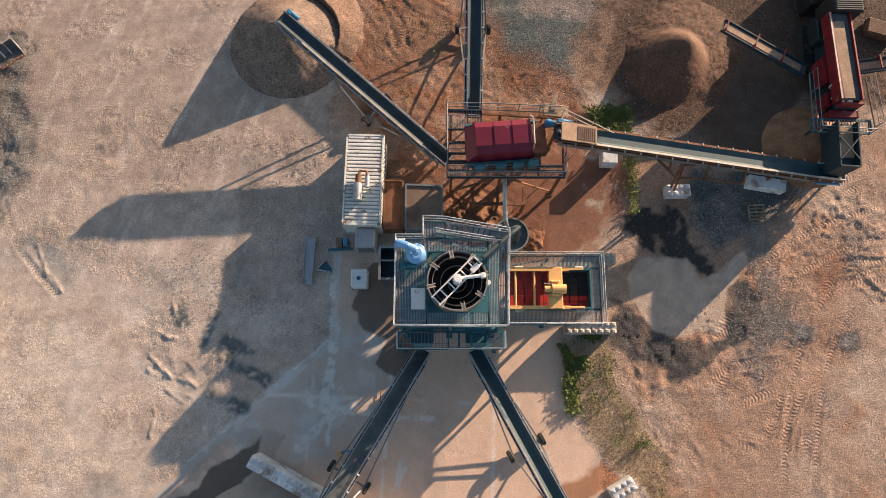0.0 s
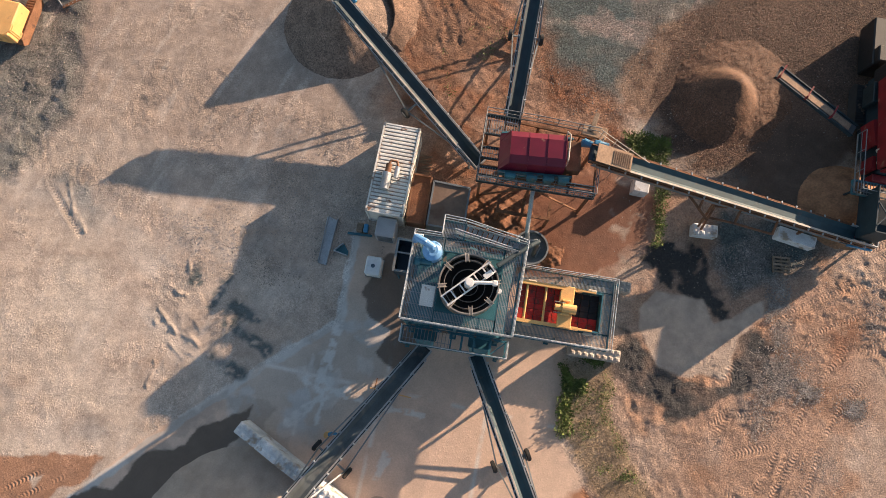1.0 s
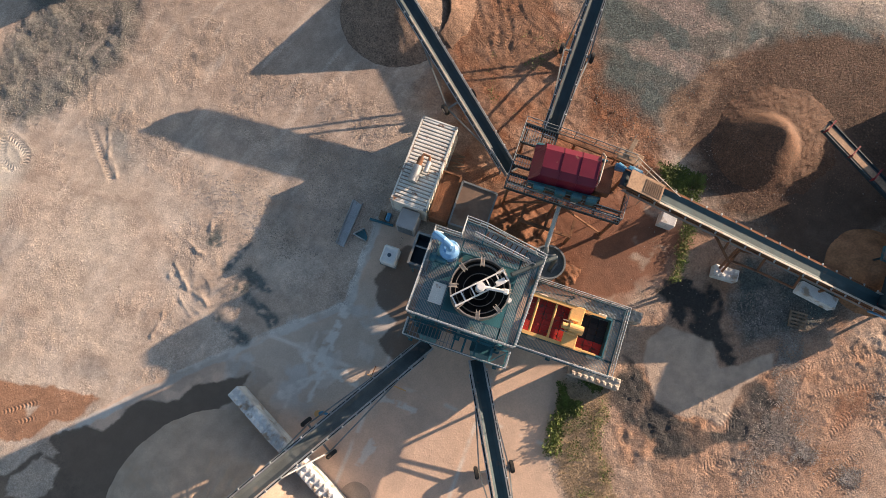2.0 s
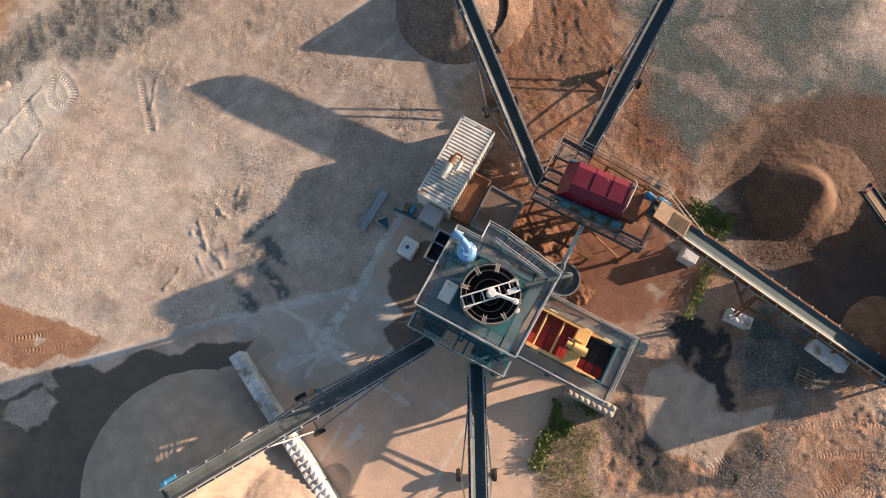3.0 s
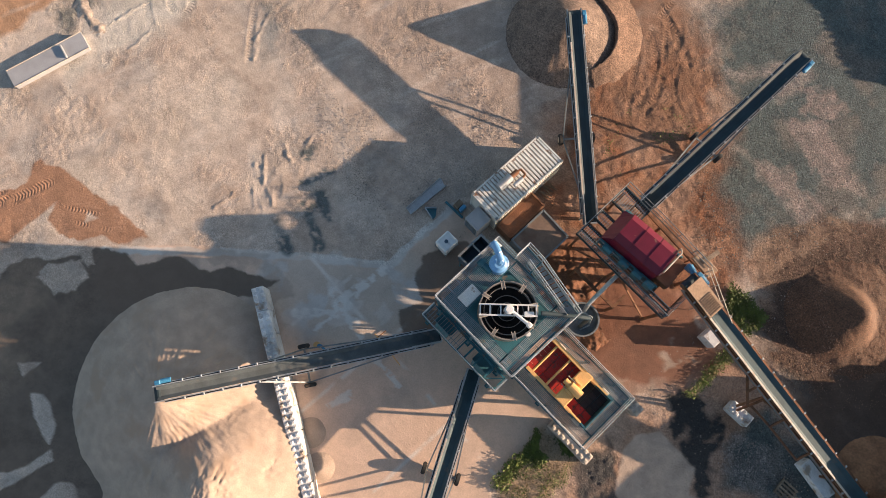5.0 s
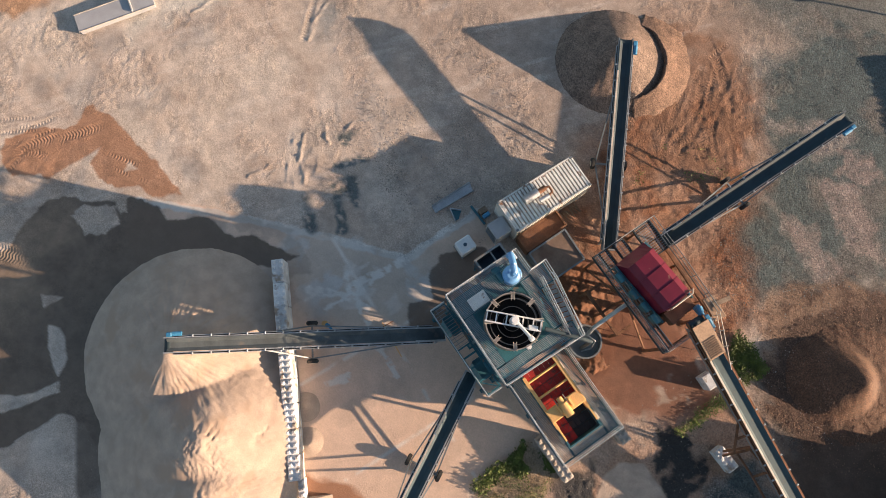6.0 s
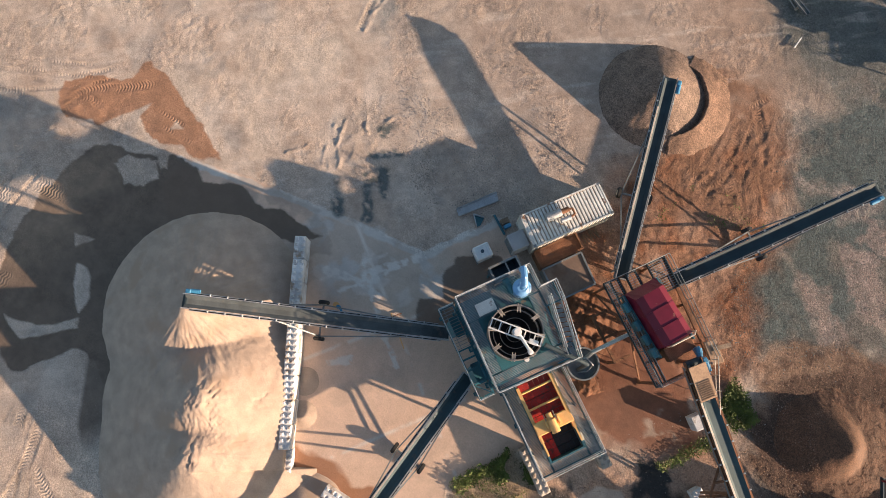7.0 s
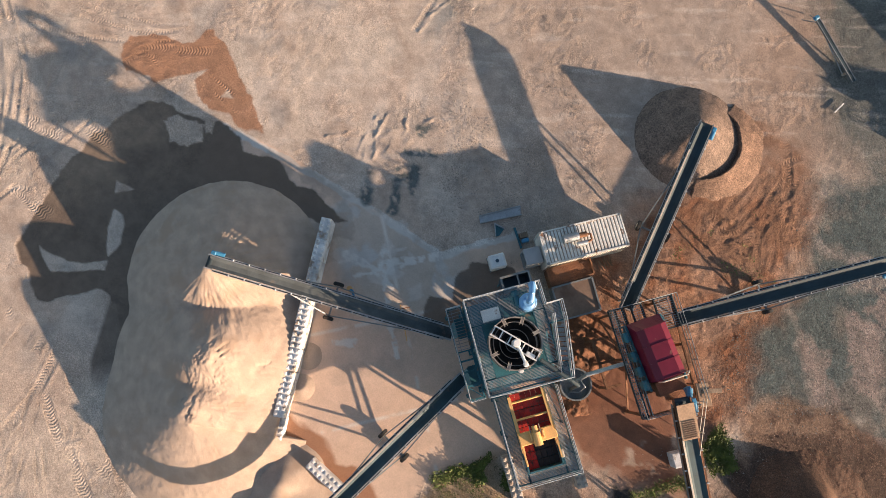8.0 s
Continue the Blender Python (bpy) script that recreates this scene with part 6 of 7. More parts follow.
part("hopper_end", bm, "black", crusher)
bm = B()
box(bm, (-0.95, 2.6, 2.0), (0.42, 1.5, 1.2), bevel=0.05)
part("control_cabinet", bm, "dark_teal", crusher, "dark control cabinet")
FB = lambda y, x, dz=0.0: Vector((x - 0.28 + 0.02 * (3.2 - y), y, 3.4 + 0.04 * (3.2 - y) + dz))
bm = B()
beam(bm, FB(3.2, 0.0, 0.14), FB(-3.0, 0.0, 0.14), 1.1, 0.05)
part("feed_belt", bm, "dusty_belt", crusher, "belt covered in sand")
bm = B()
beam(bm, FB(2.6, -0.14, 0.2), FB(-2.9, -0.1, 0.2), 0.72, 0.06)
part("sand_layer", bm, "dry_fines", crusher)
for s, w, name in ((-0.68, 0.2, "feed_side"), (0.62, 0.1, "feed_side")):
    bm = B()
    beam(bm, FB(3.2, s, -0.1), FB(-3.0, s, -0.1), w, 0.9)
    part(name, bm, "signal", crusher)
    bm = B()
    beam(bm, FB(3.2, s * 1.02, 0.34), FB(-3.0, s * 1.02, 0.34), 0.09, 0.05)
    part("feed_lip", bm, "cream" if s < 0 else "signal", crusher)
bm = B()
box(bm, (0.0, -3.15, 3.4), (1.5, 0.12, 0.6), bevel=0.02)
part("end_plate", bm, "signal", crusher)
bm = B()
prism(bm, [(-1.25, 0.4), (-1.0, 0.5), (-0.75, -1.2), (-1.0, -1.3)], 1.6, 2.9)
prism(bm, [(-1.0, -2.0), (-0.8, -2.0), (-0.75, -2.9), (-1.05, -2.9)], 1.6, 2.7)
part("red_cowl", bm, "signal", crusher)
bm = B()
box(bm, (0.1, -3.4, 2.2), (1.9, 0.5, 0.8), bevel=0.04)
part("red_frame", bm, "signal", crusher)
for x, y in ((-0.85, -1.7), (-0.75, -2.5)):
    bm = B()
    tube(bm, (x, y, 2.9), (x, y, 3.25), 0.13, 12)
    part("filter_pot", bm, "cream", crusher)
grating(crusher, -1.9, -4.6, 1.9, -3.7, 2.4, 0.2, "platform")
railing(crusher, [(-1.9, -0.6), (-1.9, -4.6), (1.6, -4.75), (2.1, -4.2), (1.8, -0.8)], 2.4, 1.0, "frame")
for x, y in ((-1.8, -4.4), (1.7, -4.4)):
    bm = B()
    box(bm, (x, y, 1.1), (0.1, 0.1, 2.2))
    part("platform_leg", bm, "belt", crusher)
bm = B()
box(bm, (-0.2, -5.0, 1.75), (1.4, 2.2, 0.12), bevel=0.02)
box(bm, (-0.9, -5.0, 1.9), (0.1, 2.2, 0.4))
box(bm, (0.5, -5.0, 1.9), (0.1, 2.2, 0.4))
part("discharge_belt", bm, "belt", crusher)


def wing(parent, p, q, w):
    p, q = Vector(p), Vector(q)
    d = (q - p).normalized()
    n = Vector((-d.y, d.x, 0)).normalized()
    bm = B()
    beam(bm, p, q, w * 0.85, 0.04)
    part("wing_belt", bm, "dusty_belt", parent)
    bm = B()
    beam(bm, p.lerp(q, 0.06) + Vector((0, 0, 0.04)), q.lerp(p, 0.02) + Vector((0, 0, 0.04)), w * 0.55, 0.05)
    part("wing_sand", bm, "dry_fines", parent)
    for s in (-1, 1):
        bm = B()
        beam(bm, p + n * s * w / 2, q + n * s * w / 2, 0.07, 0.28)
        part("wing_side", bm, "belt", parent)
    bm = B()
    beam(bm, p.lerp(q, 0.1) - Vector((0, 0, 0.35)), p.lerp(q, 0.95) - Vector((0, 0, 0.2)), 0.25, 0.12)
    part("wing_frame", bm, "signal", parent)
    for k in (0.3, 0.62, 0.97):
        c = p.lerp(q, k)
        bm = B()
        beam(bm, c + n * w * 0.5, c + n * w * 0.5 + Vector((0, 0, 0.45)), 0.1)
        beam(bm, c - n * w * 0.5 + Vector((0, 0, 0.45)), c + n * w * 0.5 + Vector((0, 0, 0.45)), 0.09)
        part("bracket", bm, "signal", parent)


wing(crusher, (-1.6, 0.1, 1.5), (-7.6, 2.6, 2.8), 0.85)
wing(crusher, (1.3, 0.4, 1.5), (7.2, 0.9, 2.8), 0.9)
rock = thing("boulder", (31.2, 24.3, 0), "brown square-cut boulder on dark gravel", "boulder", turn=-18)
bm = B()
box(bm, (0, 0, 0.25), (2.2, 1.3, 0.6), bevel=0.14)
part("stone", bm, "brown_gravel", rock)

# ---------------------------------------------------------------- excavator, bucket and store box
exc = thing("excavator", (-34.2, 19.8, 0), "amber yellow tracked excavator parked on stony ground", "excavator", turn=-3)
for x in (-1.2, 1.2):
    bm = B()
    outline = [(-1.9, 0.45), (-1.6, 0.08), (1.6, 0.08), (1.9, 0.45), (1.6, 0.85), (-1.6, 0.85)]
    lo = [bm.verts.new((x - 0.3, y, z)) for y, z in outline]
    hi = [bm.verts.new((x + 0.3, y, z)) for y, z in outline]
    bm.faces.new(lo)
    bm.faces.new(hi[::-1])
    for k in range(6):
        bm.faces.new((lo[k], hi[k], hi[(k + 1) % 6], lo[(k + 1) % 6]))
    part("track_frame", bm, "rust", exc)
    for y in np.arange(-1.6, 1.61, 0.2):
        bm = B()
        box(bm, (x, y, 0.88), (0.62, 0.13, 0.06), bevel=0.01)
        part("track_shoe", bm, "rust", exc)
bm = B()
box(bm, (0.75, -0.8, 1.55), (1.5, 2.6, 1.1), bevel=0.08)
part("engine_cover", bm, "yellow", exc)
bm = B()
prism(bm, [(-1.6, -1.7), (-1.2, -2.15), (1.2, -2.15), (1.6, -1.7), (1.6, -1.2), (-1.6, -1.2)], 1.0, 2.15)
bmesh.ops.bevel(bm, geom=list(bm.edges), offset=0.07, segments=2, affect="EDGES")
part("counterweight", bm, "yellow", exc)
bm = B()
box(bm, (-0.8, -0.9, 1.5), (1.3, 2.0, 0.9), bevel=0.06)
part("pump_bay", bm, "belt", exc)
bm = B()
box(bm, (-1.0, 0.9, 1.9), (1.1, 1.5, 1.7), bevel=0.1)
part("cab", bm, "black", exc)
bm = B()
pipe(bm, [(0.1, 0.9, 1.7), (0.1, 3.0, 3.9), (0.1, 4.6, 3.9)], 0.28, 8)
part("boom", bm, "yellow", exc)
for k in range(3):
    bm = B()
    box(bm, (0.7 + 0.16 * k, -1.55, 2.105), (0.07, 0.32, 0.01))
    part("number_bar", bm, "black", exc)
for k in range(5):
    bm = B()
    box(bm, (0.3, -1.9 + 0.08 * k, 2.155), (0.4, 0.03, 0.012))
    part("vent_slot", bm, "black", exc)

bucket = thing("excavator_bucket", (-30.9, 22.45, 0), "open ditching bucket with a rusty bolted edge on the ground", "bucket", turn=38)
bucket.scale = (0.88, 0.88, 0.88)
bm = B()
prof = [(-0.62, 0.05), (-0.2, 0.02), (0.25, 0.12), (0.52, 0.45), (0.5, 0.85)]
lo = [[bm.verts.new((s * 1.05, y, z)) for y, z in prof] for s in (-1, 1)]
for k in range(4):
    bm.faces.new((lo[0][k], lo[0][k + 1], lo[1][k + 1], lo[1][k]))
bmesh.ops.solidify(bm, geom=list(bm.faces), thickness=0.04)
part("shell", bm, "frame", bucket)
for s in (-1.05, 1.05):
    bm = B()
    v0 = [bm.verts.new((s - 0.02, y, z)) for y, z in prof]
    v1 = [bm.verts.new((s + 0.02, y, z)) for y, z in prof]
    bm.faces.new(v0)
    bm.faces.new(v1[::-1])
    for k in range(5):
        bm.faces.new((v0[k], v1[k], v1[(k + 1) % 5], v0[(k + 1) % 5]))
    part("cheek", bm, "galv", bucket)
for s in (-0.3, 0.3):
    bm = B()
    beam(bm, (s, -0.1, 0.12), (s, 0.5, 0.5), 0.05, 0.2)
    beam(bm, (s, 0.45, 0.45), (s, 0.55, 0.95), 0.06, 0.2)
    part("rib", bm, "galv", bucket)
bm = B()
box(bm, (0, -0.7, 0.06), (2.1, 0.26, 0.05), bevel=0.01)
part("cutting_edge", bm, "rust", bucket, "rusty cutting edge")
for k in range(6):
    bm = B()
    tube(bm, (-0.85 + 0.34 * k, -0.7, 0.06), (-0.85 + 0.34 * k, -0.7, 0.1), 0.05, 8)
    part("bolt", bm, "galv", bucket)

store = thing("store_box", (-35.15, -5.3, 0), "long grey flat-topped steel store box at the yard edge", "container", turn=-11.8)
bm = B()
box(bm, (0, 0, 0.2), (1.4, 5.8, 0.4), bevel=0.02)
part("body", bm, "cabin", store)
bm = B()
box(bm, (0, 0, 0.42), (1.48, 5.9, 0.06), bevel=0.01)
part("lid", bm, "cabin", store)
for s in (-0.74, 0.74):
    bm = B()
    box(bm, (s, 0, 0.46), (0.05, 5.9, 0.05))
    part("lid_edge", bm, "cream", store)
bm = B()
box(bm, (0.1, 1.25, 0.54), (1.1, 0.12, 0.18), bevel=0.02)
part("ridge_bar", bm, "cabin", store)

far = thing("belt_conveyor", (-11.9, 37.3, 0), "slim dark conveyor with a blue head motor standing idle", "conveyor", "belt conveyors", 193)
for s in (-0.16, 0.16):
    bm = B()
    beam(bm, (0, s, 0.3), (5.8, s, 0.95), 0.06, 0.14)
    part("side_rail", bm, "frame", far)
bm = B()
beam(bm, (0, 0, 0.32), (5.8, 0, 0.97), 0.3, 0.03)
part("belt", bm, "belt", far)
bm = B()
box(bm, (5.75, 0.1, 1.05), (0.32, 0.42, 0.3), bevel=0.06)
part("head_motor", bm, "motor", far, "blue head motor")
for s in (-1, 1):
    bm = B()
    beam(bm, (4.3, s * 0.15, 0.75), (0.9, s * 0.3, 0.1), 0.06)
    part("leg", bm, "galv", far)
    bm = B()
    beam(bm, (5.4, s * 0.15, 0.9), (6.4, s * 0.4, 0.05), 0.05)
    part("prop", bm, "frame", far)
bm = B()
tube(bm, (0.9, -0.35, 0.12), (0.9, 0.35, 0.12), 0.1, 10)
part("axle", bm, "cream", far)
# unseen casters: a crusher copy, a heap and a bank, added for their shadows
shadow_twin = copy_thing(crusher, pose(0.5, 50.0, 0, 0, 0, -25))
heap("gravel_mound", "unseen conical heap added to cast shadow on the northern ground", -13, 11, 46, 70, lambda x, y: cone(x, y, -1.2, 58.3, 6.8, 0.72, 0.5) + (fbm(x, y, 1.4, 4, 45) - 0.5) * 0.5 - 0.2, "gravel", 0.3)
heap("gravel_bank", "unseen long bank added to cast shadow on the northern gravel", 3, 24, 39, 56, lambda x, y: 3.4 - 1.0 * np.abs((x - 15.0) * 0.42 + (y - 45.6) * 0.907) - 0.9 * np.maximum(0, np.abs((x - 15.0) * 0.907 - (y - 45.6) * 0.42 + 3.0) - 3.6) + (fbm(x, y, 1.2, 4, 46) - 0.5) * 0.3 - 0.15, "gravel", 0.25)
tagged(shadow_twin, "unseen crusher copy added to cast shadow on the northern ground")
for piece in [c for c in shadow_twin.children if c.name.startswith(("wing", "bracket"))]:  # its wings would throw an unwanted thin shadow
    bpy.data.objects.remove(piece)
length = thing("waste_pipe", (-10.2, 35.5, 0.05), "short white plastic pipe lying on the ground", "pipe", turn=-62)
bm = B()
tube(bm, (-0.55, 0, 0.05), (0.55, 0, 0.05), 0.05, 8)
part("tube", bm, "white", length)

# ---------------------------------------------------------------- small things round the container
ibc = thing("liquid_tank", (-5.42, 6.27, 0), "white plastic bulk liquid tank with a dark lid on slab", "tank")
bm = B()
box(bm, (0, 0, 0.62), (1.06, 1.22, 0.98), bevel=0.09)
part("bottle", bm, "plastic", ibc)
for y in (-0.42, -0.14, 0.14, 0.42):
    bm = B()
    box(bm, (0, y, 1.115), (0.9, 0.16, 0.03), bevel=0.012)
    part("top_rib", bm, "plastic", ibc)
bm = B()
tube(bm, (-0.02, -0.02, 1.1), (-0.02, -0.02, 1.17), 0.13, 20)
part("lid", bm, "navy", ibc, "dark screw lid")
bm = B()
box(bm, (0, 0, 0.07), (1.1, 1.25, 0.14), bevel=0.01)
part("pallet_base", bm, "frame", ibc)

trough = thing("steel_chute", (-8.87, 7.6, 0), "grey folded steel chute section lying on stony ground", "chute", turn=-2)
bm = B()
prism(bm, [(-0.28, -1.6), (0.26, -1.65), (0.36, 1.45), (-0.36, 1.65)], 0.02, 0.07)
part("bed", bm, "galv", trough)
for s in (-0.33, 0.32):
    bm = B()
    beam(bm, (s * 0.85, -1.6, 0.15), (s * 1.05, 1.55, 0.15), 0.04, 0.28)
    part("flange", bm, "galv", trough)
scrap = thing("steel_guard", (-7.75, 7.1, 0), "bent grey steel guard plate on the ground", "guard", turn=-18)
bm = B()
prism(bm, [(-0.5, -0.3), (0.45, -0.2), (0.35, 0.1), (-0.15, 0.42)], 0.0, 0.1)
part("plate", bm, "teal", scrap)
bm = B()
beam(bm, (-0.5, -0.3, 0.2), (0.45, -0.2, 0.25), 0.05, 0.35)
beam(bm, (-0.5, -0.3, 0.2), (-0.15, 0.42, 0.25), 0.05, 0.3)
part("lip", bm, "galv", scrap)
crate = thing("tool_crate", (-6.7, 8.8, 0), "small timber crate with a blue canister inside", "crate")
for k in range(4):
    bm = B()
    box(bm, (-0.2, -0.24 + 0.16 * k, 0.36), (0.4, 0.1, 0.03))
    part("board", bm, "wood", crate)
bm = B()
box(bm, (-0.2, 0, 0.17), (0.4, 0.6, 0.34), bevel=0.02)
part("side", bm, "wood", crate)
bm = B()
box(bm, (0.22, 0, 0.22), (0.3, 0.55, 0.44), bevel=0.05)
part("canister", bm, "motor", crate)
rail = thing("steel_channel", (-6.85, 8.36, 0), "dark teal steel channel lying on weeds", "channel", turn=2)
bm = B()
box(bm, (0, 0, 0.06), (1.65, 0.16, 0.12), bevel=0.01)
part("bar", bm, "teal", rail)


def skip(name, label, outline, h, fill, fill_z, shell):
    cx, cy = sum(p[0] for p in outline) / len(outline), sum(p[1] for p in outline) / len(outline)
    ob = thing(name, (cx, cy, 0), label, "skip")
    pts = [(x - cx, y - cy) for x, y in outline]
    for a, c in zip(pts, pts[1:] + pts[:1]):
        bm = B()
        beam(bm, (*a, h / 2), (*c, h / 2), 0.06, h)
        beam(bm, (*a, h), (*c, h), 0.12, 0.08)
        part("wall_plate", bm, shell, ob)
    bm = B()
    prism(bm, pts, 0.02, fill_z)
    part("fill", bm, fill, ob, "wet brown sediment")
    return ob


skip("settling_skip", "narrow rusty steel skip full of brown sediment", [(-3.88, 12.75), (-2.66, 12.75), (-2.62, 9.5), (-3.82, 9.5)], 1.3, "mud", 1.18, "rust")
skip("settling_skip", "wide steel skip filled level with damp brown sand", [(-2.45, 12.45), (-0.05, 12.35), (-0.05, 9.45), (-2.45, 9.45)], 1.4, "sediment", 1.36, "frame")
pile = thing("timber_offcuts", (-3.45, 14.0, 0), "loose timber offcuts leaning by the container", "timber", turn=10)
for k in range(7):
    bm = B()
    box(bm, (0.1 * (k % 3), -0.55 + 0.18 * k, 0.08 + 0.1 * (k % 2)), (0.75, 0.1, 0.06), Matrix.Rotation(0.2 * (k % 3) - 0.2, 3, "Z"))
    part("offcut", bm, "wood", pile)
pal = thing("timber_pallet", (21.15, 10.9, 0), "weathered timber pallet on dark gravel", "pallet", turn=3)
for k in range(5):
    bm = B()
    box(bm, (0, -0.48 + 0.24 * k, 0.15), (1.15, 0.13, 0.03), bevel=0.005)
    part("deck_board", bm, "wood", pal)
for s in (-0.5, 0, 0.5):
    bm = B()
    box(bm, (s, 0, 0.07), (0.1, 1.1, 0.13))
    part("bearer", bm, "wood", pal)
cab = thing("switch_box", (7.0, 16.2, 0), "cream steel switch box on a stand by the feed conveyor", "cabinet", turn=-8)
bm = B()
box(bm, (0, 0, 4.6), (1.5, 0.8, 0.25), bevel=0.03)
part("top", bm, "dry_fines", cab)
for s in (-0.65, 0.65):
    bm = B()
    box(bm, (s, 0, 2.25), (0.09, 0.09, 4.5))
    part("leg", bm, "rust", cab)
walk_way = thing("conveyor_walkway", (7.3, 15.45, 0), "narrow stepped walkway with railing beside the feed conveyor head", "walkway", turn=-20)
for k in range(9):
    bm = B()
    box(bm, (0.24 * k, -0.1, 5.0 - 0.05 * k), (0.16, 0.5, 0.035), bevel=0.006)
    part("tread", bm, "grating", walk_way)
for v in (-0.36, 0.16):
    bm = B()
    beam(bm, (-0.2, v, 4.95), (2.2, v, 4.5), 0.05, 0.14)
    part("stringer", bm, "rust", walk_way)
for z in (5.45, 5.95):
    bm = B()
    tube(bm, (-0.3, 0.3, z), (3.2, 0.1, z - 0.6), 0.025, 6)
    part("handrail", bm, "cream", walk_way)
for k in range(4):
    bm = B()
    tube(bm, (-0.1 + 0.95 * k, 0.28, 0 if k in (0, 2) else 4.6 - 0.2 * k), (-0.1 + 0.95 * k, 0.28, 5.95 - 0.17 * k), 0.03, 6)
    part("post", bm, "cream", walk_way)
plank = thing("timber_plank", (6.9, 16.75, 4.73), "weathered plank lying over the switch box", "plank", turn=78)
bm = B()
box(bm, (0, 0, 0.02), (1.3, 0.28, 0.05), bevel=0.01)
part("board", bm, "wood", plank)
stick = thing("steel_prop", (-2.95, -1.5, 0), "orange painted steel prop lying under a stacker", "prop", turn=-4)
bm = B()
beam(bm, (-1.35, 0, 0.1), (1.35, 0, 0.1), 0.07)
part("tube", bm, "yellow", stick)
bm = B()
beam(bm, (-1.05, -0.15, 0.1), (-1.05, 0.7, 0.1), 0.06)
part("cross_tube", bm, "rust", stick)


def bank(x, y):
    d, _ = along(x, y, curve([(-37.4, -0.8), (-36.7, -1.0), (-35.7, -1.2), (-34.9, -1.1)]))
    e, _ = along(x, y, curve([(-37.1, 0.9), (-36.8, 2.1), (-36.4, 3.2)]))
    d = np.minimum(np.abs(d), np.abs(e) * 1.2) + (fbm(x, y, 0.9, 3, 12) - 0.5) * 0.3
    return 0.1 - 0.24 * np.abs(d) + (fbm(x, y, 0.35, 3, 9) - 0.5) * 0.16


heap("earth_bank", "pale low earth banks at the yard edge", -39, -33.5, -3, 5, bank, "dry_earth", 0.1)

# orange and blue pieces standing in for the sand stacker's wheel fittings
valve = thing("hydrant", (-6.2, -4.6, 0), "small orange and blue wheel fitting beside the sand stacker", "hydrant")
bm = B()
tube(bm, (0, 0, 0), (0, 0, 0.5), 0.14, 12)
box(bm, (0.25, 0.1, 0.5), (0.4, 0.16, 0.16), bevel=0.03)
part("valve", bm, "motor", valve)
bm = B()
tube(bm, (-0.2, -0.1, 0), (-0.2, -0.1, 0.3), 0.22, 14)
part("base", bm, "yellow", valve)


# ---------------------------------------------------------------- mud heaps, weeds and loose stones
def mud_heap_a(x, y):
    lump = np.clip(1.5 - np.hypot((x - 1.9) / 2.1, (y - 10.6) / 1.9), 0, 1)
    return lump * (0.3 + (fbm(x, y, 0.6, 5, 3) - 0.45) * 0.7) - 0.08


def mud_heap_b(x, y):
    return cone(x, y, 6.1, 9.0, 0.3, 0.4) + (fbm(x, y, 0.4, 4, 6) - 0.5) * 0.5 - 0.1


def sand_spill(x, y):
    a = smax(cone(x, y, -2.45, -8.75, 0.32, 0.42), cone(x, y, -0.4, -9.75, 0.32, 0.42), 0.05)
    return a + (fbm(x, y, 0.8, 3, 6) - 0.5) * 0.04 - 0.06


def sand_heap_small(x, y):
    return smax(cone(x, y, 5.6, -12.4, 1.5, 0.55), cone(x, y, 8.5, -12.5, 1.8, 0.5), 0.2) + (fbm(x, y, 0.9, 3, 6) - 0.5) * 0.08 - 0.08


heap("mud_mound", "clods of wet brown mud below the hooded screen", -1.2, 5.0, 7.8, 13.5, mud_heap_a, "mud", 0.07)
heap("mud_mound", "small heap of brown mud beside the basket tank", 5.3, 7.0, 8.2, 9.9, mud_heap_b, "mud", 0.07)
heap("sand_spill", "low fans of sand spilled through the block wall", -4.0, 1.2, -11.4, -7.4, sand_spill, "sand", 0.08)
heap("sand_mound", "smaller heap of sand below the cream-edged stacker", 1.5, 13, -17, -8.5, sand_heap_small, "sand", 0.11)


def scatter(name, label, category, spots, size, material, shape):
    """Joined small pieces: shape is (points, faces) of one of them, turned and sized at each spot."""
    n = len(spots)
    pts, faces = np.array(shape[0], float), np.array(shape[1])
    a = RNG.random(n) * math.tau
    s = size[0] + (size[1] - size[0]) * RNG.random(n) ** 3
    st = s[:, None] * (0.7 + 0.6 * RNG.random((n, 3)))
    p = pts[None] * st[:, None, :] * (1 + 0.25 * (RNG.random((n, len(pts), 3)) - 0.5))
    c, d = np.cos(a)[:, None], np.sin(a)[:, None]
    x, y = p[..., 0] * c - p[..., 1] * d, p[..., 0] * d + p[..., 1] * c
    co = np.stack([x + spots[:, :1], y + spots[:, 1:2], p[..., 2] + spots[:, 2:3]], -1).reshape(-1, 3)
    f = (faces[None] + (np.arange(n) * len(pts))[:, None, None]).reshape(-1, faces.shape[1])
    me = bpy.data.meshes.new(name)
    me.from_pydata(co.tolist(), [], f.tolist())
    me.materials.append(M[material])
    return tagged(new(name, me), label, category, kind="stuff")


OCTA = ([(1, 0, 0), (0, 1, 0), (-1, 0, 0), (0, -1, 0), (0.2, 0.1, 0.55), (0, 0, -0.4)], [(0, 1, 4), (1, 2, 4), (2, 3, 4), (3, 0, 4), (1, 0, 5), (2, 1, 5), (3, 2, 5), (0, 3, 5)])


def spots_in(n, x0, x1, y0, y1, keep, z=0.03):
    p = np.stack([x0 + (x1 - x0) * RNG.random(n), y0 + (y1 - y0) * RNG.random(n)], -1)
    p = p[RNG.random(n) < keep(p[:, 0], p[:, 1])]
    return np.concatenate([p, np.full((len(p), 1), z)], 1)


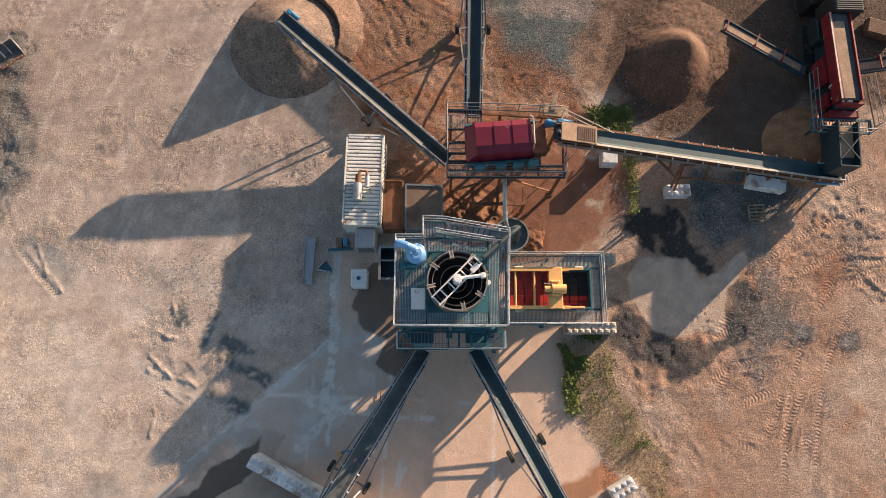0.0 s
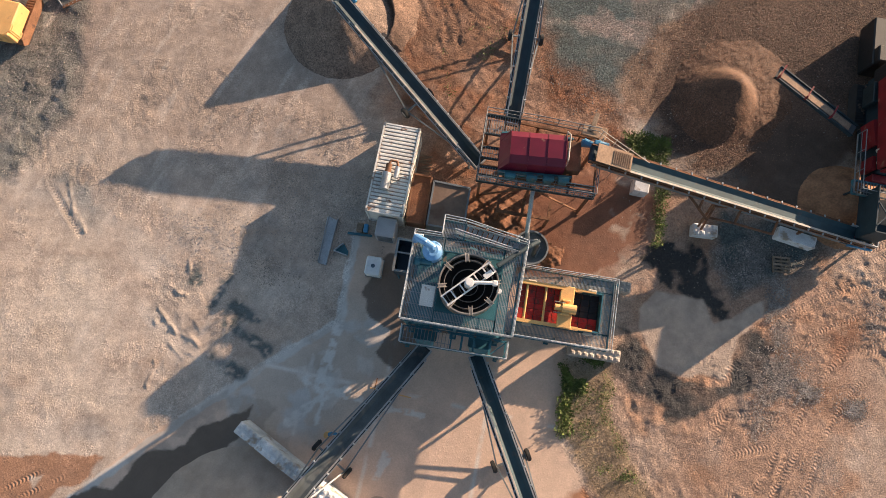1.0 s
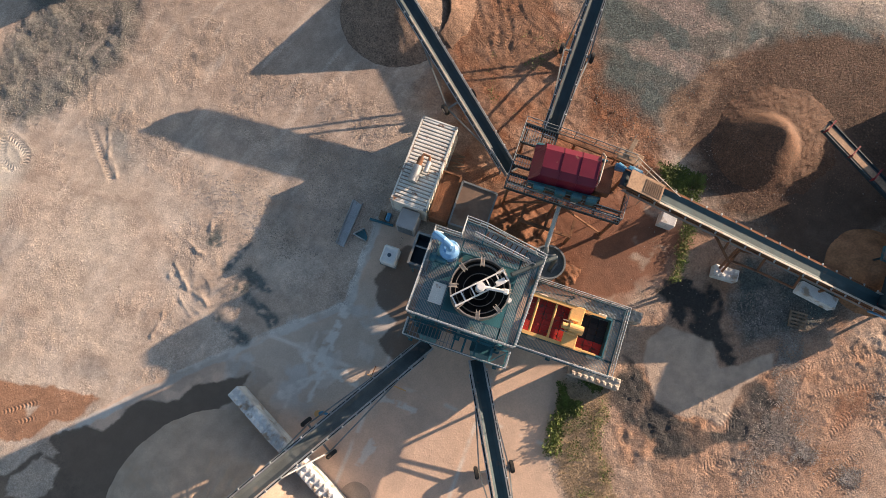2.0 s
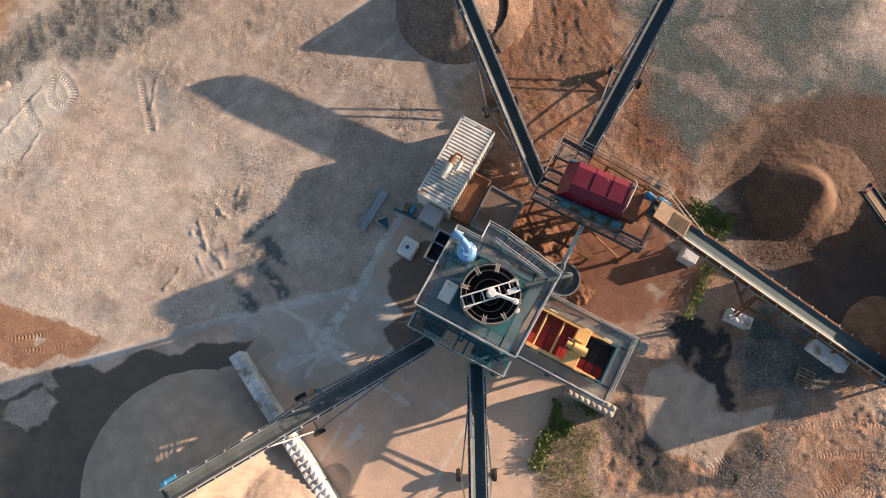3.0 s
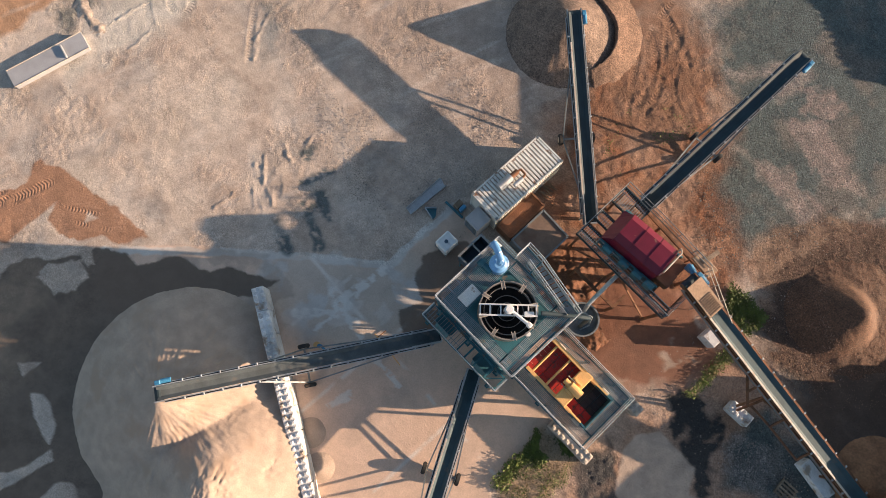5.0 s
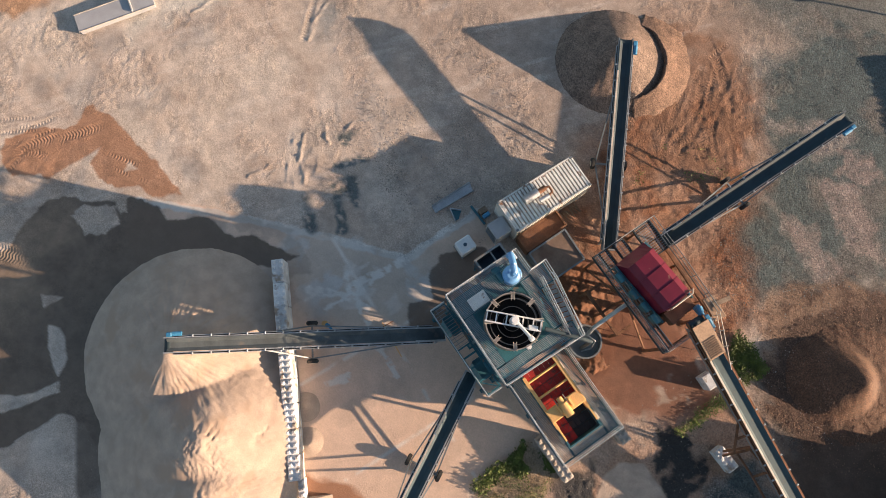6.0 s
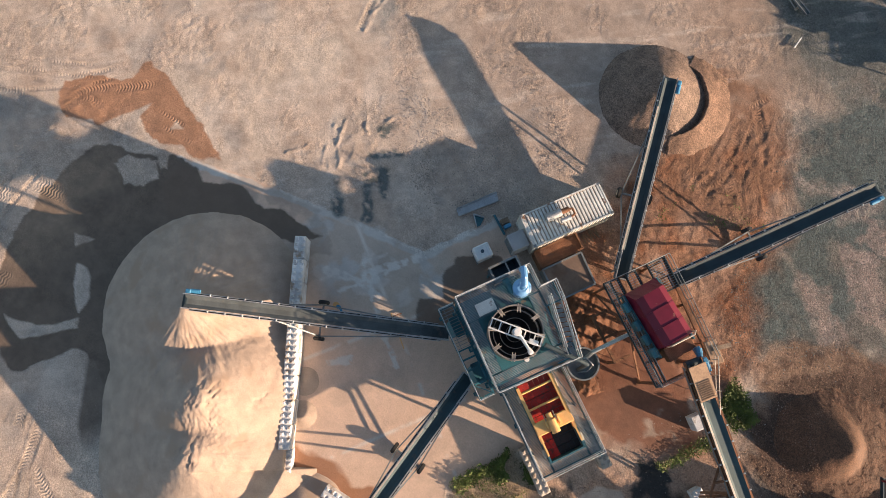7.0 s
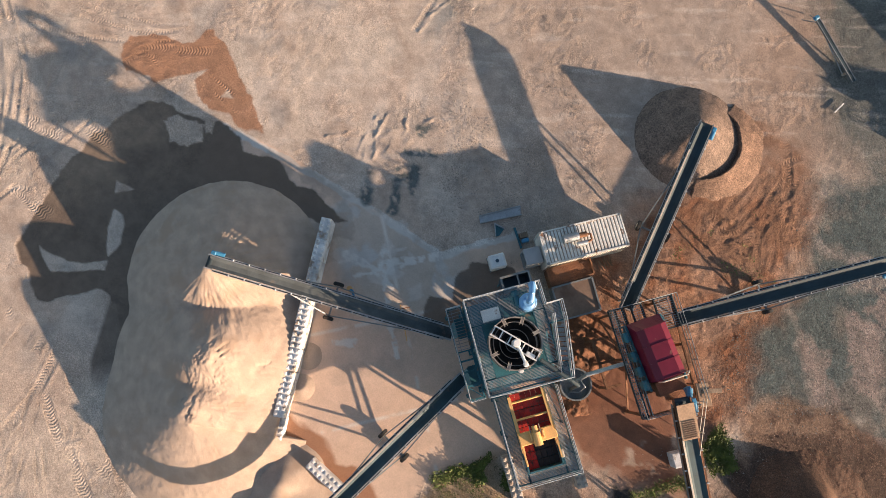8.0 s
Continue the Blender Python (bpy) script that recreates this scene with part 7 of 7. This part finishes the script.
scatter("loose_stones", "loose grey stones on the northern gravel", "stones", spots_in(14000, -5, 15, 17, 41, lambda x, y: inside(x, y, GRAVEL_N, 2.5, 1.5, 8)), (0.015, 0.06), "grey_stone", OCTA)
scatter("loose_stones", "loose stones and clods on the eastern ground", "stones", spots_in(7000, 10, 36, -8, 30, lambda x, y: (0.25 + 0.75 * (fbm(x, y, 3, 3, 4) > 0.55)) * (1 - inside(x, y, FINES, 1.0, 0.6, 92)) * (1 - inside(x, y, DARK_IN, 0.3, 0.3, 6))), (0.012, 0.045), "stone", OCTA)
bed_spots = np.concatenate([spots_in(5200, min(p[0] for p in bed) - 0.6, max(p[0] for p in bed) + 0.6, min(p[1] for p in bed) - 0.6, max(p[1] for p in bed) + 0.6, lambda x, y, bed=bed, n=n: inside(x, y, bed, 0.5, 0.7, 110 + n), 0.02) for n, bed in enumerate(PEBBLE_BEDS)])
scatter("loose_stones", "beds of loose grey pebbles on the eastern ground", "stones", bed_spots, (0.018, 0.06), "stone", OCTA)
scatter("loose_stones", "loose stones on the shaded western yard", "stones", spots_in(18000, -20, -5, 4, 16, lambda x, y: np.clip((fbm(x, y, 3, 3, 14) - 0.42) * 4, 0, 1)), (0.012, 0.055), "stone", OCTA)
for cx, cy, r in CLUSTERS:
    a, q = RNG.random(420) * math.tau, r * 1.9 * RNG.random(420)
    scatter("loose_stones", "patch of loose grey pebbles on bare earth", "stones", np.stack([cx + q * np.cos(a), cy + q * np.sin(a), np.full(420, 0.02)], -1), (0.015, 0.055), "stone", OCTA)
scatter("loose_stones", "stony rubble at the yard's far corner", "stones", spots_in(30000, -42, -26, 2, 26, lambda x, y: inside(x, y, RUBBLE, 1.5, 1.2, 82) * 0.6), (0.015, 0.06), "stone", OCTA)
scatter("loose_clods", "small dry clods and pebbles strewn on the western yard", "clods", spots_in(24000, -42, -6, -32, 20, lambda x, y: np.clip((fbm(x, y, 2.4, 4, 24) - 0.54) * 6, 0.02, 1) * (1 - inside(x, y, SLAB, 0.3, 0.2, 2)) * (1 - inside(x, y, PUDDLE, 0.3, 0.6, 3)), 0.01), (0.01, 0.034), "clod", OCTA)
scatter("loose_clods", "dry clods and dark pebbles on the rough eastern ground", "clods", spots_in(20000, 10, 37, -12, 22, lambda x, y: np.clip((fbm(x, y, 1.8, 4, 26) - 0.48) * 5, 0.05, 1) * (1 - inside(x, y, DARK_IN, 0.3, 0.3, 6)) * (1 - inside(x, y, DARK, 0.5, 0.6, 5)) * (1 - inside(x, y, FINES, 1.0, 0.6, 92)), 0.02), (0.012, 0.05), "clod", OCTA)
skirt = RNG.random((3600, 2))
skirt_r = 2.0 + 4.2 * skirt[:, 1] ** 1.2
skirt_at = np.stack([16.7 + skirt_r * np.cos(skirt[:, 0] * math.tau), 22.4 + skirt_r * np.sin(skirt[:, 0] * math.tau)], -1)
skirt_at = np.concatenate([skirt_at, np.maximum(gravel_heap_east(skirt_at[:, 0], skirt_at[:, 1]), 0.0)[:, None] + 0.01], 1)
scatter("loose_stones", "rolled stones on the skirt of the brown gravel heap", "stones", skirt_at, (0.02, 0.06), "dark_stone", OCTA)
scatter("loose_stones", "brown crushed stones round the gravel heap", "stones", spots_in(22000, 9, 38, 16, 36, lambda x, y: inside(x, y, SKIRT_E, 1.2, 1.2, 91) * np.clip((fbm(x, y, 2.4, 3, 28) - 0.4) * 5, 0.1, 1) * (1 - inside(x, y, FINES, 1.0, 0.6, 92)), 0.02), (0.015, 0.065), "dark_stone", OCTA)
LEAF = ([(0, 0, 0), (0.5, 0.28, 0.55), (1, 0, 0.7), (0.5, -0.28, 0.55)], [(0, 1, 2, 3)])


def weed_patch(label, outline, n, green, size=(0.1, 0.3)):
    ox, oy = [p[0] for p in outline], [p[1] for p in outline]
    clump = lambda x, y: inside(x, y, outline, 0.5, 0.5, 15) * np.clip((fbm(x, y, 1.1, 3, 44) - green) * 7, 0, 1)
    leaves = spots_in(n, min(ox) - 0.5, max(ox) + 0.5, min(oy) - 0.5, max(oy) + 0.5, clump, 0.0)
    leaves[:, 2] = RNG.random(len(leaves)) ** 2 * 0.35
    scatter("weeds", label, "weeds", leaves, size, "leaf", LEAF)


weed_patch("sparse low green weeds among dry grass", WEEDS, 22000, 0.5, (0.05, 0.13))
weed_patch("green weeds in a strip along the slab edge", [(7.8, 2.5), (8.6, 2.4), (8.5, -0.5), (8.5, -2.2), (7.9, -2.2)], 9000, 0.36, (0.07, 0.2))
weed_patch("green weeds thick against the block pier", [(7.9, 0.9), (7.9, 2.6), (10.6, 2.8), (10.2, 1.6), (9.0, 0.6)], 12000, 0.4, (0.07, 0.22))
weed_patch("green weeds along the edge of the bare earth", [(12.2, -3.6), (12.9, -4.0), (14.4, -7.2), (14.2, -8.4), (13.2, -7.8), (12.6, -5.6)], 8000, 0.45, (0.07, 0.18))
weed_patch("dense green weeds beside the feed conveyor", [(9.7, 18.4), (12.9, 18.6), (13.1, 16.6), (10.9, 16.6)], 18000, 0.35, (0.07, 0.2))
weed_patch("narrow strip of green weeds across the wet ground", [(12.6, 15.2), (13.4, 15.2), (13.1, 10.7), (12.4, 10.7)], 7000, 0.38, (0.06, 0.18))
weed_patch("sparse weeds on the orange soil", [(-3, 18), (-4, 26), (2, 26), (1.4, 18)], 5000, 0.62, (0.06, 0.18))
scatter("dry_grass", "dry straw-coloured grass between the weeds", "grass", spots_in(9000, 7.5, 14.6, -8.5, 2.4, lambda x, y: inside(x, y, WEEDS, 0.4, 0.5, 15) * 0.8, 0.0), (0.05, 0.13), "straw", LEAF)
